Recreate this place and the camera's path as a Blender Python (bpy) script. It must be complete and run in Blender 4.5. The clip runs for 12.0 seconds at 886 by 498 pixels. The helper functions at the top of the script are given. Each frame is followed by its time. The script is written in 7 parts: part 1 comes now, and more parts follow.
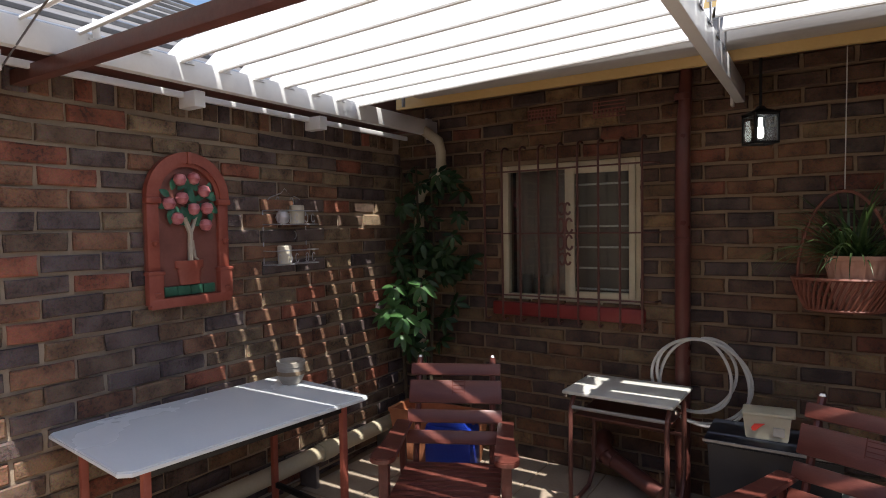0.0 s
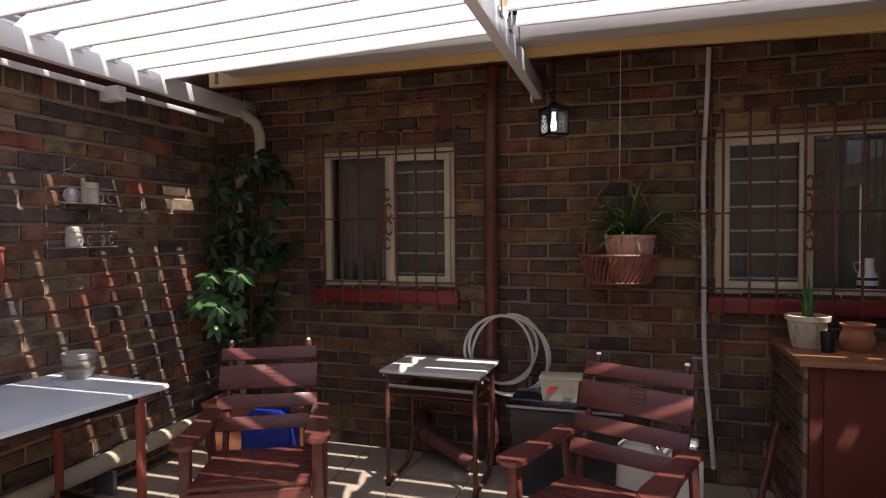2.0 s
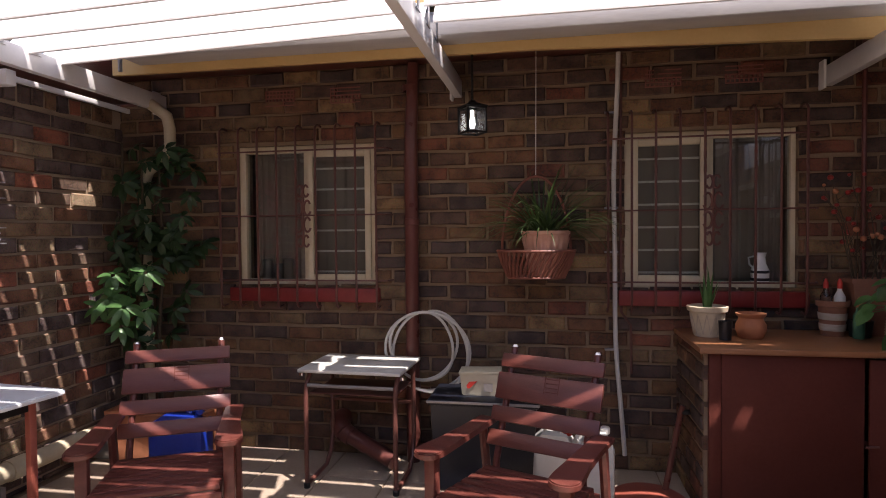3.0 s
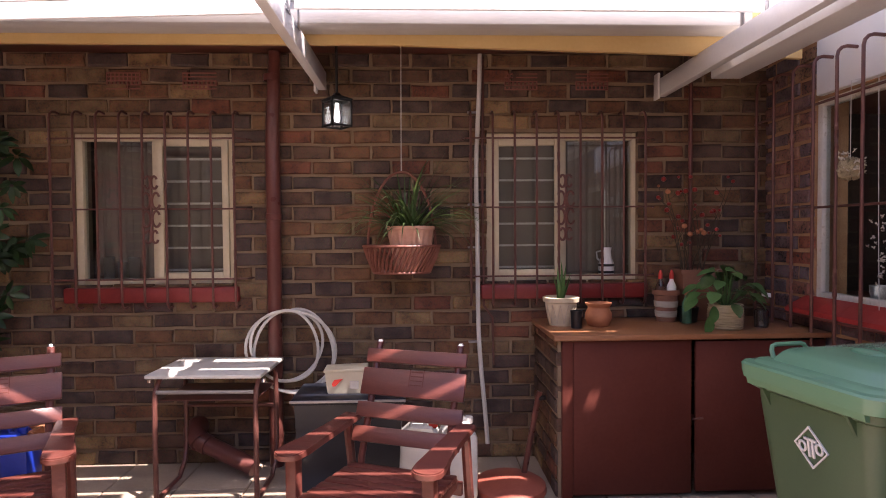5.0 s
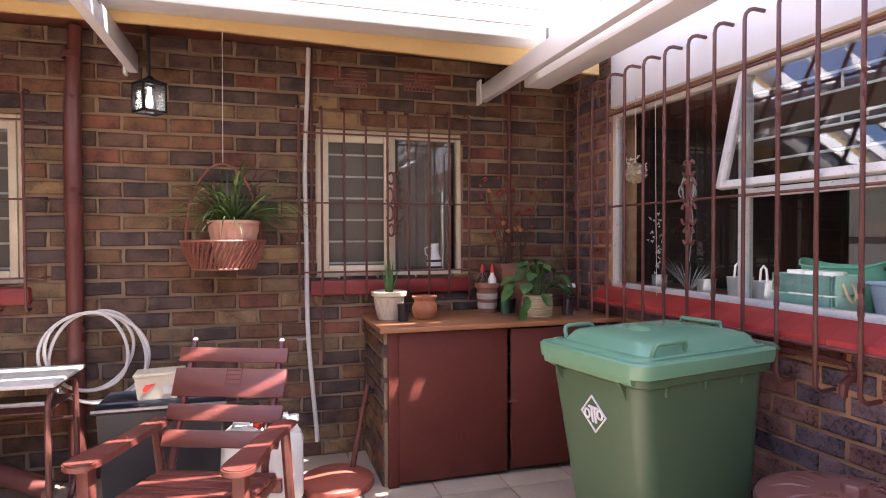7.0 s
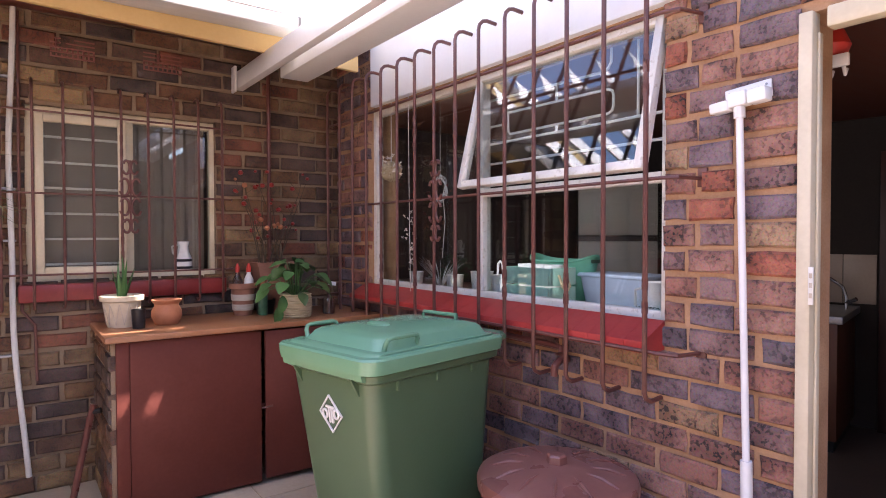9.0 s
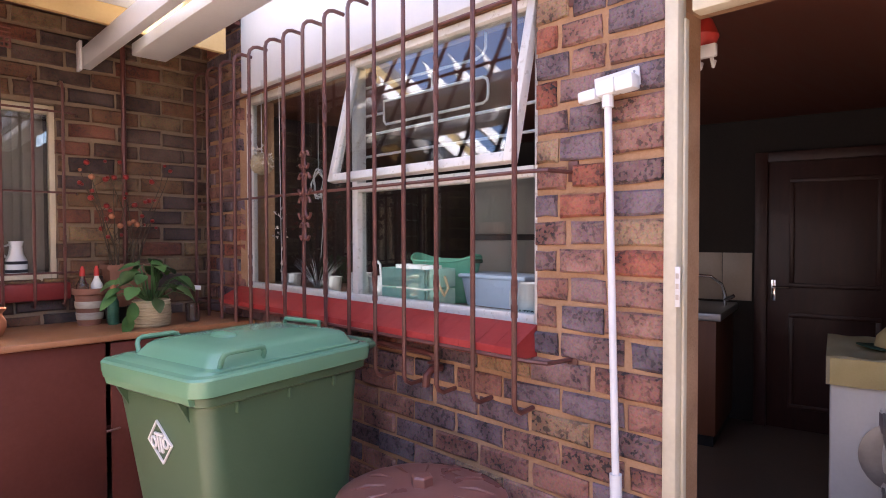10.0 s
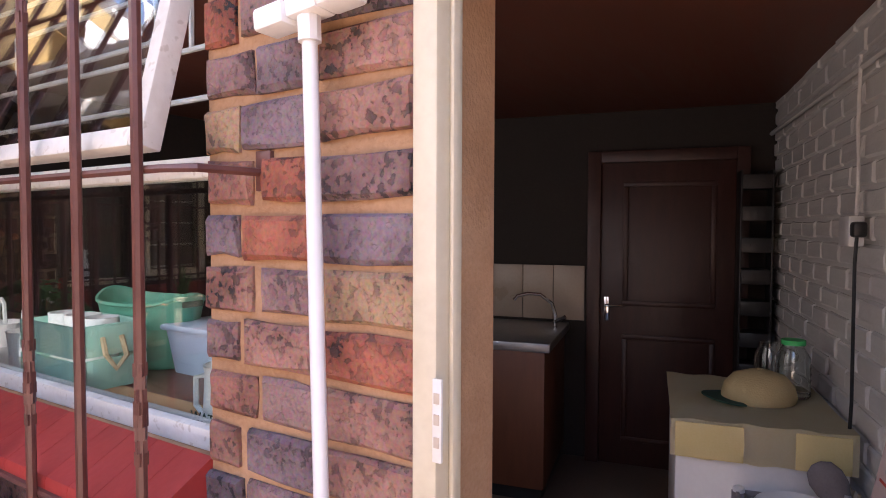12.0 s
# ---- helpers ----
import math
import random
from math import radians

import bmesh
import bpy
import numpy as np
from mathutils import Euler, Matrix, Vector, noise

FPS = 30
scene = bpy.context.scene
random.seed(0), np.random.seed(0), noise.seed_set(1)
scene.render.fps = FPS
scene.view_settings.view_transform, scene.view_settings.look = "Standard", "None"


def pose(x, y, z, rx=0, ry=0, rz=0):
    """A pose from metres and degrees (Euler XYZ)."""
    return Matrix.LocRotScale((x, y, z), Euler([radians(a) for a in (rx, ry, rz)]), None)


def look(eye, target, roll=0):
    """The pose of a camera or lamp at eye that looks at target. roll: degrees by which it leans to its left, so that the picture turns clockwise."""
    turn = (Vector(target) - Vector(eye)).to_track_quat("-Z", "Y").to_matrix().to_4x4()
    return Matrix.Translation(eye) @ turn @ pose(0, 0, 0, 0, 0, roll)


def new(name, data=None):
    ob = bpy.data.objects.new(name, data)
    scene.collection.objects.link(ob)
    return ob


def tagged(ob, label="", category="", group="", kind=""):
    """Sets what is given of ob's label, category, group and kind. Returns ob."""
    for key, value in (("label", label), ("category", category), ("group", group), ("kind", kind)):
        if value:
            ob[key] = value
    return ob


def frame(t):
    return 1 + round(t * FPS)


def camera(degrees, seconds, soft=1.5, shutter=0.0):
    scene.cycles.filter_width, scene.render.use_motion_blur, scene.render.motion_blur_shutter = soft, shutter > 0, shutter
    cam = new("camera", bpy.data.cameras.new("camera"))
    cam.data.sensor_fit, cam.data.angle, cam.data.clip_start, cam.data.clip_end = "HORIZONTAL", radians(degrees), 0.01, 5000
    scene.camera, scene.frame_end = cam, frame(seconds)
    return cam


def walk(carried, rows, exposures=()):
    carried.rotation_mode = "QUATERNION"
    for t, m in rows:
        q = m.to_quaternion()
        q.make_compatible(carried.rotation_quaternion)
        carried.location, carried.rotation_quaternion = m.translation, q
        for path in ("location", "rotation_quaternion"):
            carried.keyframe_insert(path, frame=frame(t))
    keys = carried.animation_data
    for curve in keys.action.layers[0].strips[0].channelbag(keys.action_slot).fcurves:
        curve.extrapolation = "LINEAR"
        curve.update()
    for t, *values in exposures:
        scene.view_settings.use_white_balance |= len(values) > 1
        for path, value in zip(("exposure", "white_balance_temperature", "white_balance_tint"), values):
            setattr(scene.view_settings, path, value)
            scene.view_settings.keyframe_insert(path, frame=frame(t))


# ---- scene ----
cam = camera(73.7, 12.0, 1.0)
PATH = [
    (0, (-0.132, -0.259, 1.659), (-1.318, 1.593, 1.574), -0.9),
    (0.5, (-0.078, -0.253, 1.627), (-1.149, 1.668, 1.544), -0.8),
    (1, (-0.039, -0.241, 1.584), (-0.956, 1.758, 1.507), -0.7),
    (1.5, (-0.011, -0.215, 1.537), (-0.796, 1.839, 1.469), -0.6),
    (2, (0.014, -0.233, 1.515), (-0.645, 1.865, 1.447), -0.5),
    (2.5, (0.059, -0.216, 1.493), (-0.482, 1.916, 1.428), -0.6),
    (3, (0.054, -0.217, 1.475), (-0.343, 1.946, 1.416), -0.5),
    (5, (0.081, -0.2, 1.443), (0.161, 1.998, 1.383), -0.4),
    (5.5, (0.107, -0.215, 1.427), (0.293, 1.978, 1.372), -0.3),
    (6, (0.13, -0.224, 1.42), (0.452, 1.951, 1.365), -0.3),
    (6.5, (0.161, -0.232, 1.407), (0.594, 1.924, 1.355), -0.3),
    (7, (0.2, -0.253, 1.39), (0.827, 1.855, 1.343), -0.2),
    (7.5, (0.221, -0.271, 1.401), (1.073, 1.758, 1.346), -0.1),
    (9.3, (0.494, -0.278, 1.368), (1.855, 1.451, 1.321), -0.1),
    (9.5, (0.542, -0.261, 1.368), (1.945, 1.434, 1.32), -0.1),
    (10, (0.716, -0.23, 1.366), (2.255, 1.342, 1.316), -0.1),
    (10.5, (0.904, -0.178, 1.39), (2.536, 1.296, 1.324), -0.1),
    (11, (1.105, -0.114, 1.41), (2.856, 1.217, 1.334), 0.0),
    (11.5, (1.376, -0.018, 1.443), (3.201, 1.21, 1.365), 0.0),
    (12, (1.65, 0.067, 1.477), (3.523, 1.218, 1.397), 0.2),
]
EXPOSURES = [(0, 0.5, 6300, 11), (2.5, 0.75, 6500, 20), (5, 1.75, 6700, 30), (6.5, 2.42, 6500, 26), (7.5, 2.58, 6300, 25), (9.5, 2.66, 6300, 24), (12, 2.82, 6500, 22)]
walk(cam, [(t, look(eye, target, roll)) for t, eye, target, roll in PATH], EXPOSURES)

# ---- light ----
SUN = Vector((-0.388, 0.288, -1.0)).normalized()
world = bpy.data.worlds.new("sky")
scene.world = world
world.use_nodes = True
sky = world.node_tree.nodes.new("ShaderNodeTexSky")
sky.sky_type = "NISHITA"
sky.sun_disc = False
sky.sun_elevation = math.asin(-SUN.z)
sky.sun_rotation = math.atan2(-SUN.x, -SUN.y)
background = world.node_tree.nodes["Background"]
background.inputs["Strength"].default_value = 0.14
world.node_tree.links.new(sky.outputs[0], background.inputs["Color"])
sun_data = bpy.data.lights.new("sun", "SUN")
sun_data.energy, sun_data.angle, sun_data.color = 5.0, radians(0.5), (1.0, 0.95, 0.87)
sun = new("sun", sun_data)
sun.matrix_world = look(Vector((0, 0, 8)) - SUN * 4, Vector((0, 0, 8)))
# added area lamp inside the kitchen window, stands in for sky light
kitchen_fill_data = bpy.data.lights.new("window_daylight", "AREA")
kitchen_fill_data.shape, kitchen_fill_data.size, kitchen_fill_data.size_y, kitchen_fill_data.energy = "RECTANGLE", 2.0, 0.9, 1.1
kitchen_fill_data.color = (1.0, 0.97, 0.93)
kitchen_fill = new("window_daylight", kitchen_fill_data)
kitchen_fill.matrix_world = look(Vector((2.45, 2.045, 1.55)), Vector((3.45, 2.045, 1.55)))


# ---- materials ----
def nodes_of(name):
    m = bpy.data.materials.new(name)
    m.use_nodes = True
    return m, m.node_tree.nodes, m.node_tree.links


def paint(name, a, b, rough=0.5, metal=0.0, scale=6.0, fine=60.0, bump=0.1, spots=None, spot_size=40.0, gloss=0.5, stretch=(1, 1, 1)):
    """Colour between a and b by coarse and fine noise, uneven gloss, fine relief, and specks where given."""
    m, n, l = nodes_of(name)
    p = n["Principled BSDF"]
    co = n.new("ShaderNodeTexCoord")
    mp = n.new("ShaderNodeMapping")
    mp.inputs["Scale"].default_value = stretch
    l.new(co.outputs["Object"], mp.inputs["Vector"])
    big, small = n.new("ShaderNodeTexNoise"), n.new("ShaderNodeTexNoise")
    big.inputs["Scale"].default_value, big.inputs["Detail"].default_value = scale, 5
    small.inputs["Scale"].default_value, small.inputs["Detail"].default_value = fine, 4
    for t in (big, small):
        l.new(mp.outputs[0], t.inputs["Vector"])
    add = n.new("ShaderNodeMath")
    add.operation = "MULTIPLY_ADD"
    add.inputs[1].default_value = 0.45
    l.new(small.outputs["Fac"], add.inputs[0])
    l.new(big.outputs["Fac"], add.inputs[2])
    ramp = n.new("ShaderNodeMapRange")
    ramp.inputs["From Min"].default_value, ramp.inputs["From Max"].default_value = 0.45, 1.0
    l.new(add.outputs[0], ramp.inputs["Value"])
    mix = n.new("ShaderNodeMix")
    mix.data_type = "RGBA"
    mix.inputs["A"].default_value, mix.inputs["B"].default_value = (*a, 1), (*b, 1)
    l.new(ramp.outputs[0], mix.inputs["Factor"])
    colour = mix.outputs["Result"]
    if spots:
        sp = n.new("ShaderNodeTexNoise")
        sp.inputs["Scale"].default_value, sp.inputs["Detail"].default_value = spot_size, 2
        l.new(mp.outputs[0], sp.inputs["Vector"])
        cut = n.new("ShaderNodeMapRange")
        cut.inputs["From Min"].default_value, cut.inputs["From Max"].default_value = 0.62, 0.68
        l.new(sp.outputs["Fac"], cut.inputs["Value"])
        mix2 = n.new("ShaderNodeMix")
        mix2.data_type = "RGBA"
        mix2.inputs["B"].default_value = (*spots, 1)
        l.new(colour, mix2.inputs["A"])
        l.new(cut.outputs[0], mix2.inputs["Factor"])
        colour = mix2.outputs["Result"]
    l.new(colour, p.inputs["Base Color"])
    rr = n.new("ShaderNodeMapRange")
    rr.inputs["To Min"].default_value, rr.inputs["To Max"].default_value = max(rough - 0.1, 0.03), min(rough + 0.12, 1)
    l.new(big.outputs["Fac"], rr.inputs["Value"])
    l.new(rr.outputs[0], p.inputs["Roughness"])
    p.inputs["Metallic"].default_value = metal
    p.inputs["Specular IOR Level"].default_value = gloss
    if bump:
        bp = n.new("ShaderNodeBump")
        bp.inputs["Strength"].default_value, bp.inputs["Distance"].default_value = bump, 0.01
        l.new(add.outputs[0], bp.inputs["Height"])
        l.new(bp.outputs[0], p.inputs["Normal"])
    return m


def brickwork(name, colours, spot_strength, relief):
    """Fired clay: each brick its own tone, smoky patches, iron specks."""
    m, n, l = nodes_of(name)
    p = n["Principled BSDF"]
    info, geo = n.new("ShaderNodeObjectInfo"), n.new("ShaderNodeNewGeometry")
    s = n.new("ShaderNodeMath")
    s.operation = "ADD"
    l.new(info.outputs["Random"], s.inputs[0])
    l.new(geo.outputs["Random Per Island"], s.inputs[1])
    fr = n.new("ShaderNodeMath")
    fr.operation = "FRACT"
    l.new(s.outputs[0], fr.inputs[0])
    tone = n.new("ShaderNodeValToRGB")
    tone.color_ramp.interpolation = "CONSTANT"
    e = tone.color_ramp.elements
    while len(e) < len(colours):
        e.new(0.5)
    for i, (at, c) in enumerate(colours):
        e[i].position, e[i].color = at, (*c, 1)
    l.new(fr.outputs[0], tone.inputs["Fac"])
    # a place of its own in the noise for each brick
    off = n.new("ShaderNodeVectorMath")
    off.operation = "MULTIPLY_ADD"
    off.inputs[1].default_value = (37.0, 53.0, 71.0)
    l.new(fr.outputs[0], off.inputs[0])
    l.new(geo.outputs["Position"], off.inputs[2])
    patch, grain = n.new("ShaderNodeTexNoise"), n.new("ShaderNodeTexNoise")
    patch.inputs["Scale"].default_value, patch.inputs["Detail"].default_value = 9.0, 4
    grain.inputs["Scale"].default_value, grain.inputs["Detail"].default_value = 140.0, 4
    for t in (patch, grain):
        l.new(off.outputs[0], t.inputs["Vector"])
    pr = n.new("ShaderNodeMapRange")
    pr.inputs["From Min"].default_value, pr.inputs["From Max"].default_value = 0.38, 0.68
    l.new(patch.outputs["Fac"], pr.inputs["Value"])
    smoke = n.new("ShaderNodeMix")
    smoke.data_type = "RGBA"
    smoke.blend_type = "MULTIPLY"
    smoke.inputs["B"].default_value = (0.48, 0.42, 0.42, 1)
    l.new(pr.outputs[0], smoke.inputs["Factor"])
    l.new(tone.outputs["Color"], smoke.inputs["A"])
    spot = n.new("ShaderNodeTexNoise")
    spot.inputs["Scale"].default_value, spot.inputs["Detail"].default_value = 62.0, 4
    l.new(off.outputs[0], spot.inputs["Vector"])
    cut = n.new("ShaderNodeMapRange")
    cut.inputs["From Min"].default_value, cut.inputs["From Max"].default_value = 0.535, 0.575
    cut.inputs["To Max"].default_value = spot_strength
    l.new(spot.outputs["Fac"], cut.inputs["Value"])
    # specks only on some bricks and patches
    gate = n.new("ShaderNodeMath")
    gate.operation = "MULTIPLY"
    l.new(cut.outputs[0], gate.inputs[0])
    l.new(pr.outputs[0], gate.inputs[1])
    dark = n.new("ShaderNodeMix")
    dark.data_type = "RGBA"
    dark.inputs["B"].default_value = (0.025, 0.022, 0.024, 1)
    l.new(gate.outputs[0], dark.inputs["Factor"])
    l.new(smoke.outputs["Result"], dark.inputs["A"])
    fine = n.new("ShaderNodeMix")
    fine.data_type = "RGBA"
    fine.blend_type = "OVERLAY"
    fine.inputs["Factor"].default_value = 0.5
    l.new(dark.outputs["Result"], fine.inputs["A"])
    l.new(grain.outputs["Color"], fine.inputs["B"])
    hs = n.new("ShaderNodeHueSaturation")
    hs.inputs["Saturation"].default_value = 1.0
    l.new(fine.outputs["Result"], hs.inputs["Color"])
    l.new(hs.outputs[0], p.inputs["Base Color"])
    p.inputs["Roughness"].default_value = 0.72
    p.inputs["Specular IOR Level"].default_value = 0.35
    h = n.new("ShaderNodeMath")
    h.operation = "SUBTRACT"
    l.new(grain.outputs["Fac"], h.inputs[0])
    l.new(cut.outputs[0], h.inputs[1])
    bp = n.new("ShaderNodeBump")
    bp.inputs["Strength"].default_value, bp.inputs["Distance"].default_value = relief, 0.004
    l.new(h.outputs[0], bp.inputs["Height"])
    l.new(bp.outputs[0], p.inputs["Normal"])
    return m


def glassy(name, tint=(1, 1, 1), rough=0.0):
    m, n, l = nodes_of(name)
    p = n["Principled BSDF"]
    p.inputs["Base Color"].default_value = (*tint, 1)
    p.inputs["Transmission Weight"].default_value = 1.0
    p.inputs["Roughness"].default_value = rough
    p.inputs["IOR"].default_value = 1.5
    return m


def thin_glass(name):
    """A flat pane: clear, with the gloss of glass on its face."""
    m, n, l = nodes_of(name)
    clear, gloss, fres, mix = n.new("ShaderNodeBsdfTransparent"), n.new("ShaderNodeBsdfGlossy"), n.new("ShaderNodeLayerWeight"), n.new("ShaderNodeMixShader")
    clear.inputs["Color"].default_value = (0.9, 0.93, 0.92, 1)
    gloss.inputs["Roughness"].default_value = 0.01
    fres.inputs["Blend"].default_value = 0.5
    steep, lift = n.new("ShaderNodeMath"), n.new("ShaderNodeMath")
    steep.operation, steep.inputs[1].default_value = "POWER", 4.0
    lift.operation, lift.inputs[1].default_value, lift.inputs[2].default_value = "MULTIPLY_ADD", 0.85, 0.075
    l.new(fres.outputs["Facing"], steep.inputs[0])
    l.new(steep.outputs[0], lift.inputs[0])
    l.new(lift.outputs[0], mix.inputs[0])
    l.new(clear.outputs[0], mix.inputs[1])
    l.new(gloss.outputs[0], mix.inputs[2])
    l.new(mix.outputs[0], n["Material Output"].inputs["Surface"])
    return m


def leafy(name, a, b):
    m = paint(name, a, b, rough=0.35, scale=18, fine=90, bump=0.15)
    n, l = m.node_tree.nodes, m.node_tree.links
    tr = n.new("ShaderNodeBsdfTranslucent")
    tr.inputs["Color"].default_value = (b[0] * 1.2, b[1] * 1.3, b[2], 1)
    mix = n.new("ShaderNodeMixShader")
    mix.inputs[0].default_value = 0.25
    l.new(n["Principled BSDF"].outputs[0], mix.inputs[1])
    l.new(tr.outputs[0], mix.inputs[2])
    l.new(mix.outputs[0], n["Material Output"].inputs["Surface"])
    return m


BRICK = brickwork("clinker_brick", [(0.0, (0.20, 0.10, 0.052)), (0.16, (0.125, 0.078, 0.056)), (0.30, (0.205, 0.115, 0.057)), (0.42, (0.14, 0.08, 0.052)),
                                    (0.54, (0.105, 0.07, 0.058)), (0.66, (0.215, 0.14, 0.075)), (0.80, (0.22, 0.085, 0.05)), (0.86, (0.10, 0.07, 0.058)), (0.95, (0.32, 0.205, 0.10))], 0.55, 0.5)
# boundary wall tones lightened to carry the stronger light on that wall
BRICK_YARD_LIT = brickwork("boundary_brick_lit", [(0.0, (0.29, 0.15, 0.09)), (0.16, (0.17, 0.125, 0.11)), (0.30, (0.28, 0.175, 0.105)), (0.42, (0.20, 0.135, 0.095)),
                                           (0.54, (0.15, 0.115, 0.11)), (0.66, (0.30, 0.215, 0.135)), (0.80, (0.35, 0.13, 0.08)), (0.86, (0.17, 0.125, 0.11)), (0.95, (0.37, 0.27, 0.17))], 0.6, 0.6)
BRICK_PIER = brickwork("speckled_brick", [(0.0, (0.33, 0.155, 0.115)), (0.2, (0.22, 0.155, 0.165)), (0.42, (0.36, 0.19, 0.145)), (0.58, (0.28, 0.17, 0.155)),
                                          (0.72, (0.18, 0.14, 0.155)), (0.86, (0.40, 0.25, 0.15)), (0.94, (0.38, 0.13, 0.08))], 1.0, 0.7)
WHITE_BRICK = paint("painted_brick", (0.70, 0.68, 0.65), (0.80, 0.78, 0.75), 0.55, scale=5, bump=0.25)
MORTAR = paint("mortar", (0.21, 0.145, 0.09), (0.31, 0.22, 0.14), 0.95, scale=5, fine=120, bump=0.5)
# mortar lightened along with the boundary bricks, for the same light
MORTAR_YARD_LIT = paint("yard_mortar_lit", (0.34, 0.265, 0.19), (0.48, 0.38, 0.28), 0.95, scale=5, fine=120, bump=0.5)
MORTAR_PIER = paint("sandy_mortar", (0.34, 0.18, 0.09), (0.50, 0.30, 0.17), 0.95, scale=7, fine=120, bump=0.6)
PAVING = paint("clay_paving", (0.34, 0.265, 0.195), (0.45, 0.36, 0.275), 0.7, scale=2.5, fine=50, bump=0.3)
WHITE = paint("white_enamel", (0.74, 0.73, 0.72), (0.82, 0.81, 0.80), 0.35, scale=3, bump=0.03)
WHITE_OLD = paint("chipped_white_paint", (0.66, 0.63, 0.57), (0.80, 0.78, 0.73), 0.5, scale=9, bump=0.25, spots=(0.6, 0.56, 0.49), spot_size=45)
CREAM = paint("cream_frame_paint", (0.56, 0.48, 0.33), (0.68, 0.60, 0.44), 0.45, scale=6, bump=0.15)
GOLD = paint("ochre_fascia_paint", (0.60, 0.40, 0.15), (0.68, 0.48, 0.21), 0.5, scale=3, bump=0.08)
DARK_SILL_RED = paint("dark_red_sill_paint", (0.19, 0.018, 0.016), (0.27, 0.032, 0.028), 0.45, scale=6, bump=0.2)
RED_PAINT = paint("red_sill_paint", (0.34, 0.031, 0.027), (0.44, 0.055, 0.046), 0.35, scale=6, bump=0.15)
BROWN_STEEL = paint("brown_steel_paint", (0.10, 0.035, 0.028), (0.16, 0.06, 0.045), 0.4, scale=14, bump=0.15)
BROWN_PIPE = paint("brown_pipe_paint", (0.105, 0.032, 0.025), (0.15, 0.05, 0.04), 0.3, scale=8, bump=0.12)
DARK_WOOD = paint("stained_chair_wood", (0.10, 0.026, 0.02), (0.17, 0.052, 0.037), 0.33, scale=5, fine=80, bump=0.15, stretch=(1, 6, 6))
CABINET_PAINT = paint("brown_cabinet_paint", (0.098, 0.022, 0.014), (0.128, 0.033, 0.022), 0.62, scale=4, bump=0.1, gloss=0.25)
TOP_WOOD = paint("varnished_board", (0.25, 0.10, 0.045), (0.36, 0.165, 0.075), 0.35, scale=4, fine=50, bump=0.1, stretch=(1, 7, 7))
GREEN_BIN = paint("green_bin_plastic", (0.062, 0.112, 0.056), (0.076, 0.132, 0.068), 0.36, scale=4, fine=150, bump=0.06)
# bin lid green, lightened for the light falling on its top
GREEN_LID = paint("green_lid_toplit", (0.135, 0.29, 0.168), (0.152, 0.312, 0.186), 0.2, scale=4, fine=150, bump=0.06)
DRUM_BROWN = paint("brown_drum_plastic", (0.185, 0.068, 0.052), (0.24, 0.098, 0.075), 0.27, scale=6, bump=0.08)
LOUVRE_WHITE = paint("white_louvre_enamel", (0.83, 0.83, 0.82), (0.87, 0.87, 0.86), 0.4, scale=3, bump=0.03)
GUTTER_GREY = paint("grey_white_gutter", (0.42, 0.41, 0.41), (0.55, 0.54, 0.53), 0.5, scale=4, bump=0.08, stretch=(0.4, 3, 3))
GREY_METAL = paint("grey_steel", (0.30, 0.30, 0.31), (0.42, 0.42, 0.43), 0.4, 0.8, scale=12, bump=0.08)
CHROME = paint("chrome", (0.7, 0.7, 0.72), (0.8, 0.8, 0.82), 0.15, 1.0, scale=10, bump=0.0)
LAMINATE = paint("pale_laminate", (0.60, 0.59, 0.54), (0.70, 0.69, 0.64), 0.4, scale=8, bump=0.05)
TABLE_WHITE = paint("white_table_paint", (0.80, 0.84, 0.86), (0.86, 0.89, 0.90), 0.24, scale=2.5, bump=0.04)
TERRACOTTA = paint("terracotta", (0.36, 0.13, 0.06), (0.46, 0.18, 0.085), 0.7, scale=12, bump=0.2)
OLD_TERRACOTTA = paint("aged_terracotta", (0.20, 0.085, 0.05), (0.28, 0.125, 0.08), 0.7, scale=12, bump=0.2)
PLAQUE_RED = paint("plaque_red", (0.30, 0.07, 0.045), (0.40, 0.115, 0.075), 0.5, scale=9, bump=0.3)
PLAQUE_DARK = paint("plaque_panel", (0.20, 0.07, 0.05), (0.27, 0.10, 0.075), 0.55, scale=9, bump=0.25)
PINK = paint("pink_fruit_glaze", (0.50, 0.12, 0.13), (0.66, 0.26, 0.27), 0.35, scale=30, bump=0.2)
PLAQUE_GREEN = paint("green_glaze", (0.03, 0.12, 0.07), (0.07, 0.20, 0.12), 0.4, scale=25, bump=0.3)
BARE_TRUNK = paint("cream_glaze", (0.45, 0.36, 0.26), (0.60, 0.52, 0.42), 0.5, scale=20, bump=0.3)
STONE = paint("banded_stoneware", (0.34, 0.29, 0.23), (0.50, 0.45, 0.38), 0.6, scale=8, bump=0.3, stretch=(1, 1, 6))
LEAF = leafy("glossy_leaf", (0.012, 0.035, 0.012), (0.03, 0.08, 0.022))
# bright green of fresh leaves, also used for sunlit umbrella plant shoots
LEAF_BRIGHT = leafy("fresh_sunlit_leaf", (0.05, 0.14, 0.04), (0.12, 0.25, 0.08))
GRASS = leafy("grass_blade_leaf", (0.03, 0.07, 0.02), (0.09, 0.15, 0.05))
STEM = paint("stem", (0.05, 0.035, 0.02), (0.09, 0.065, 0.035), 0.8, scale=30, bump=0.3)
SOIL = paint("potting_soil", (0.02, 0.014, 0.01), (0.05, 0.035, 0.025), 0.95, scale=60, bump=0.6)
BASKET = paint("red_wicker", (0.17, 0.05, 0.03), (0.27, 0.095, 0.06), 0.5, scale=20, bump=0.3)
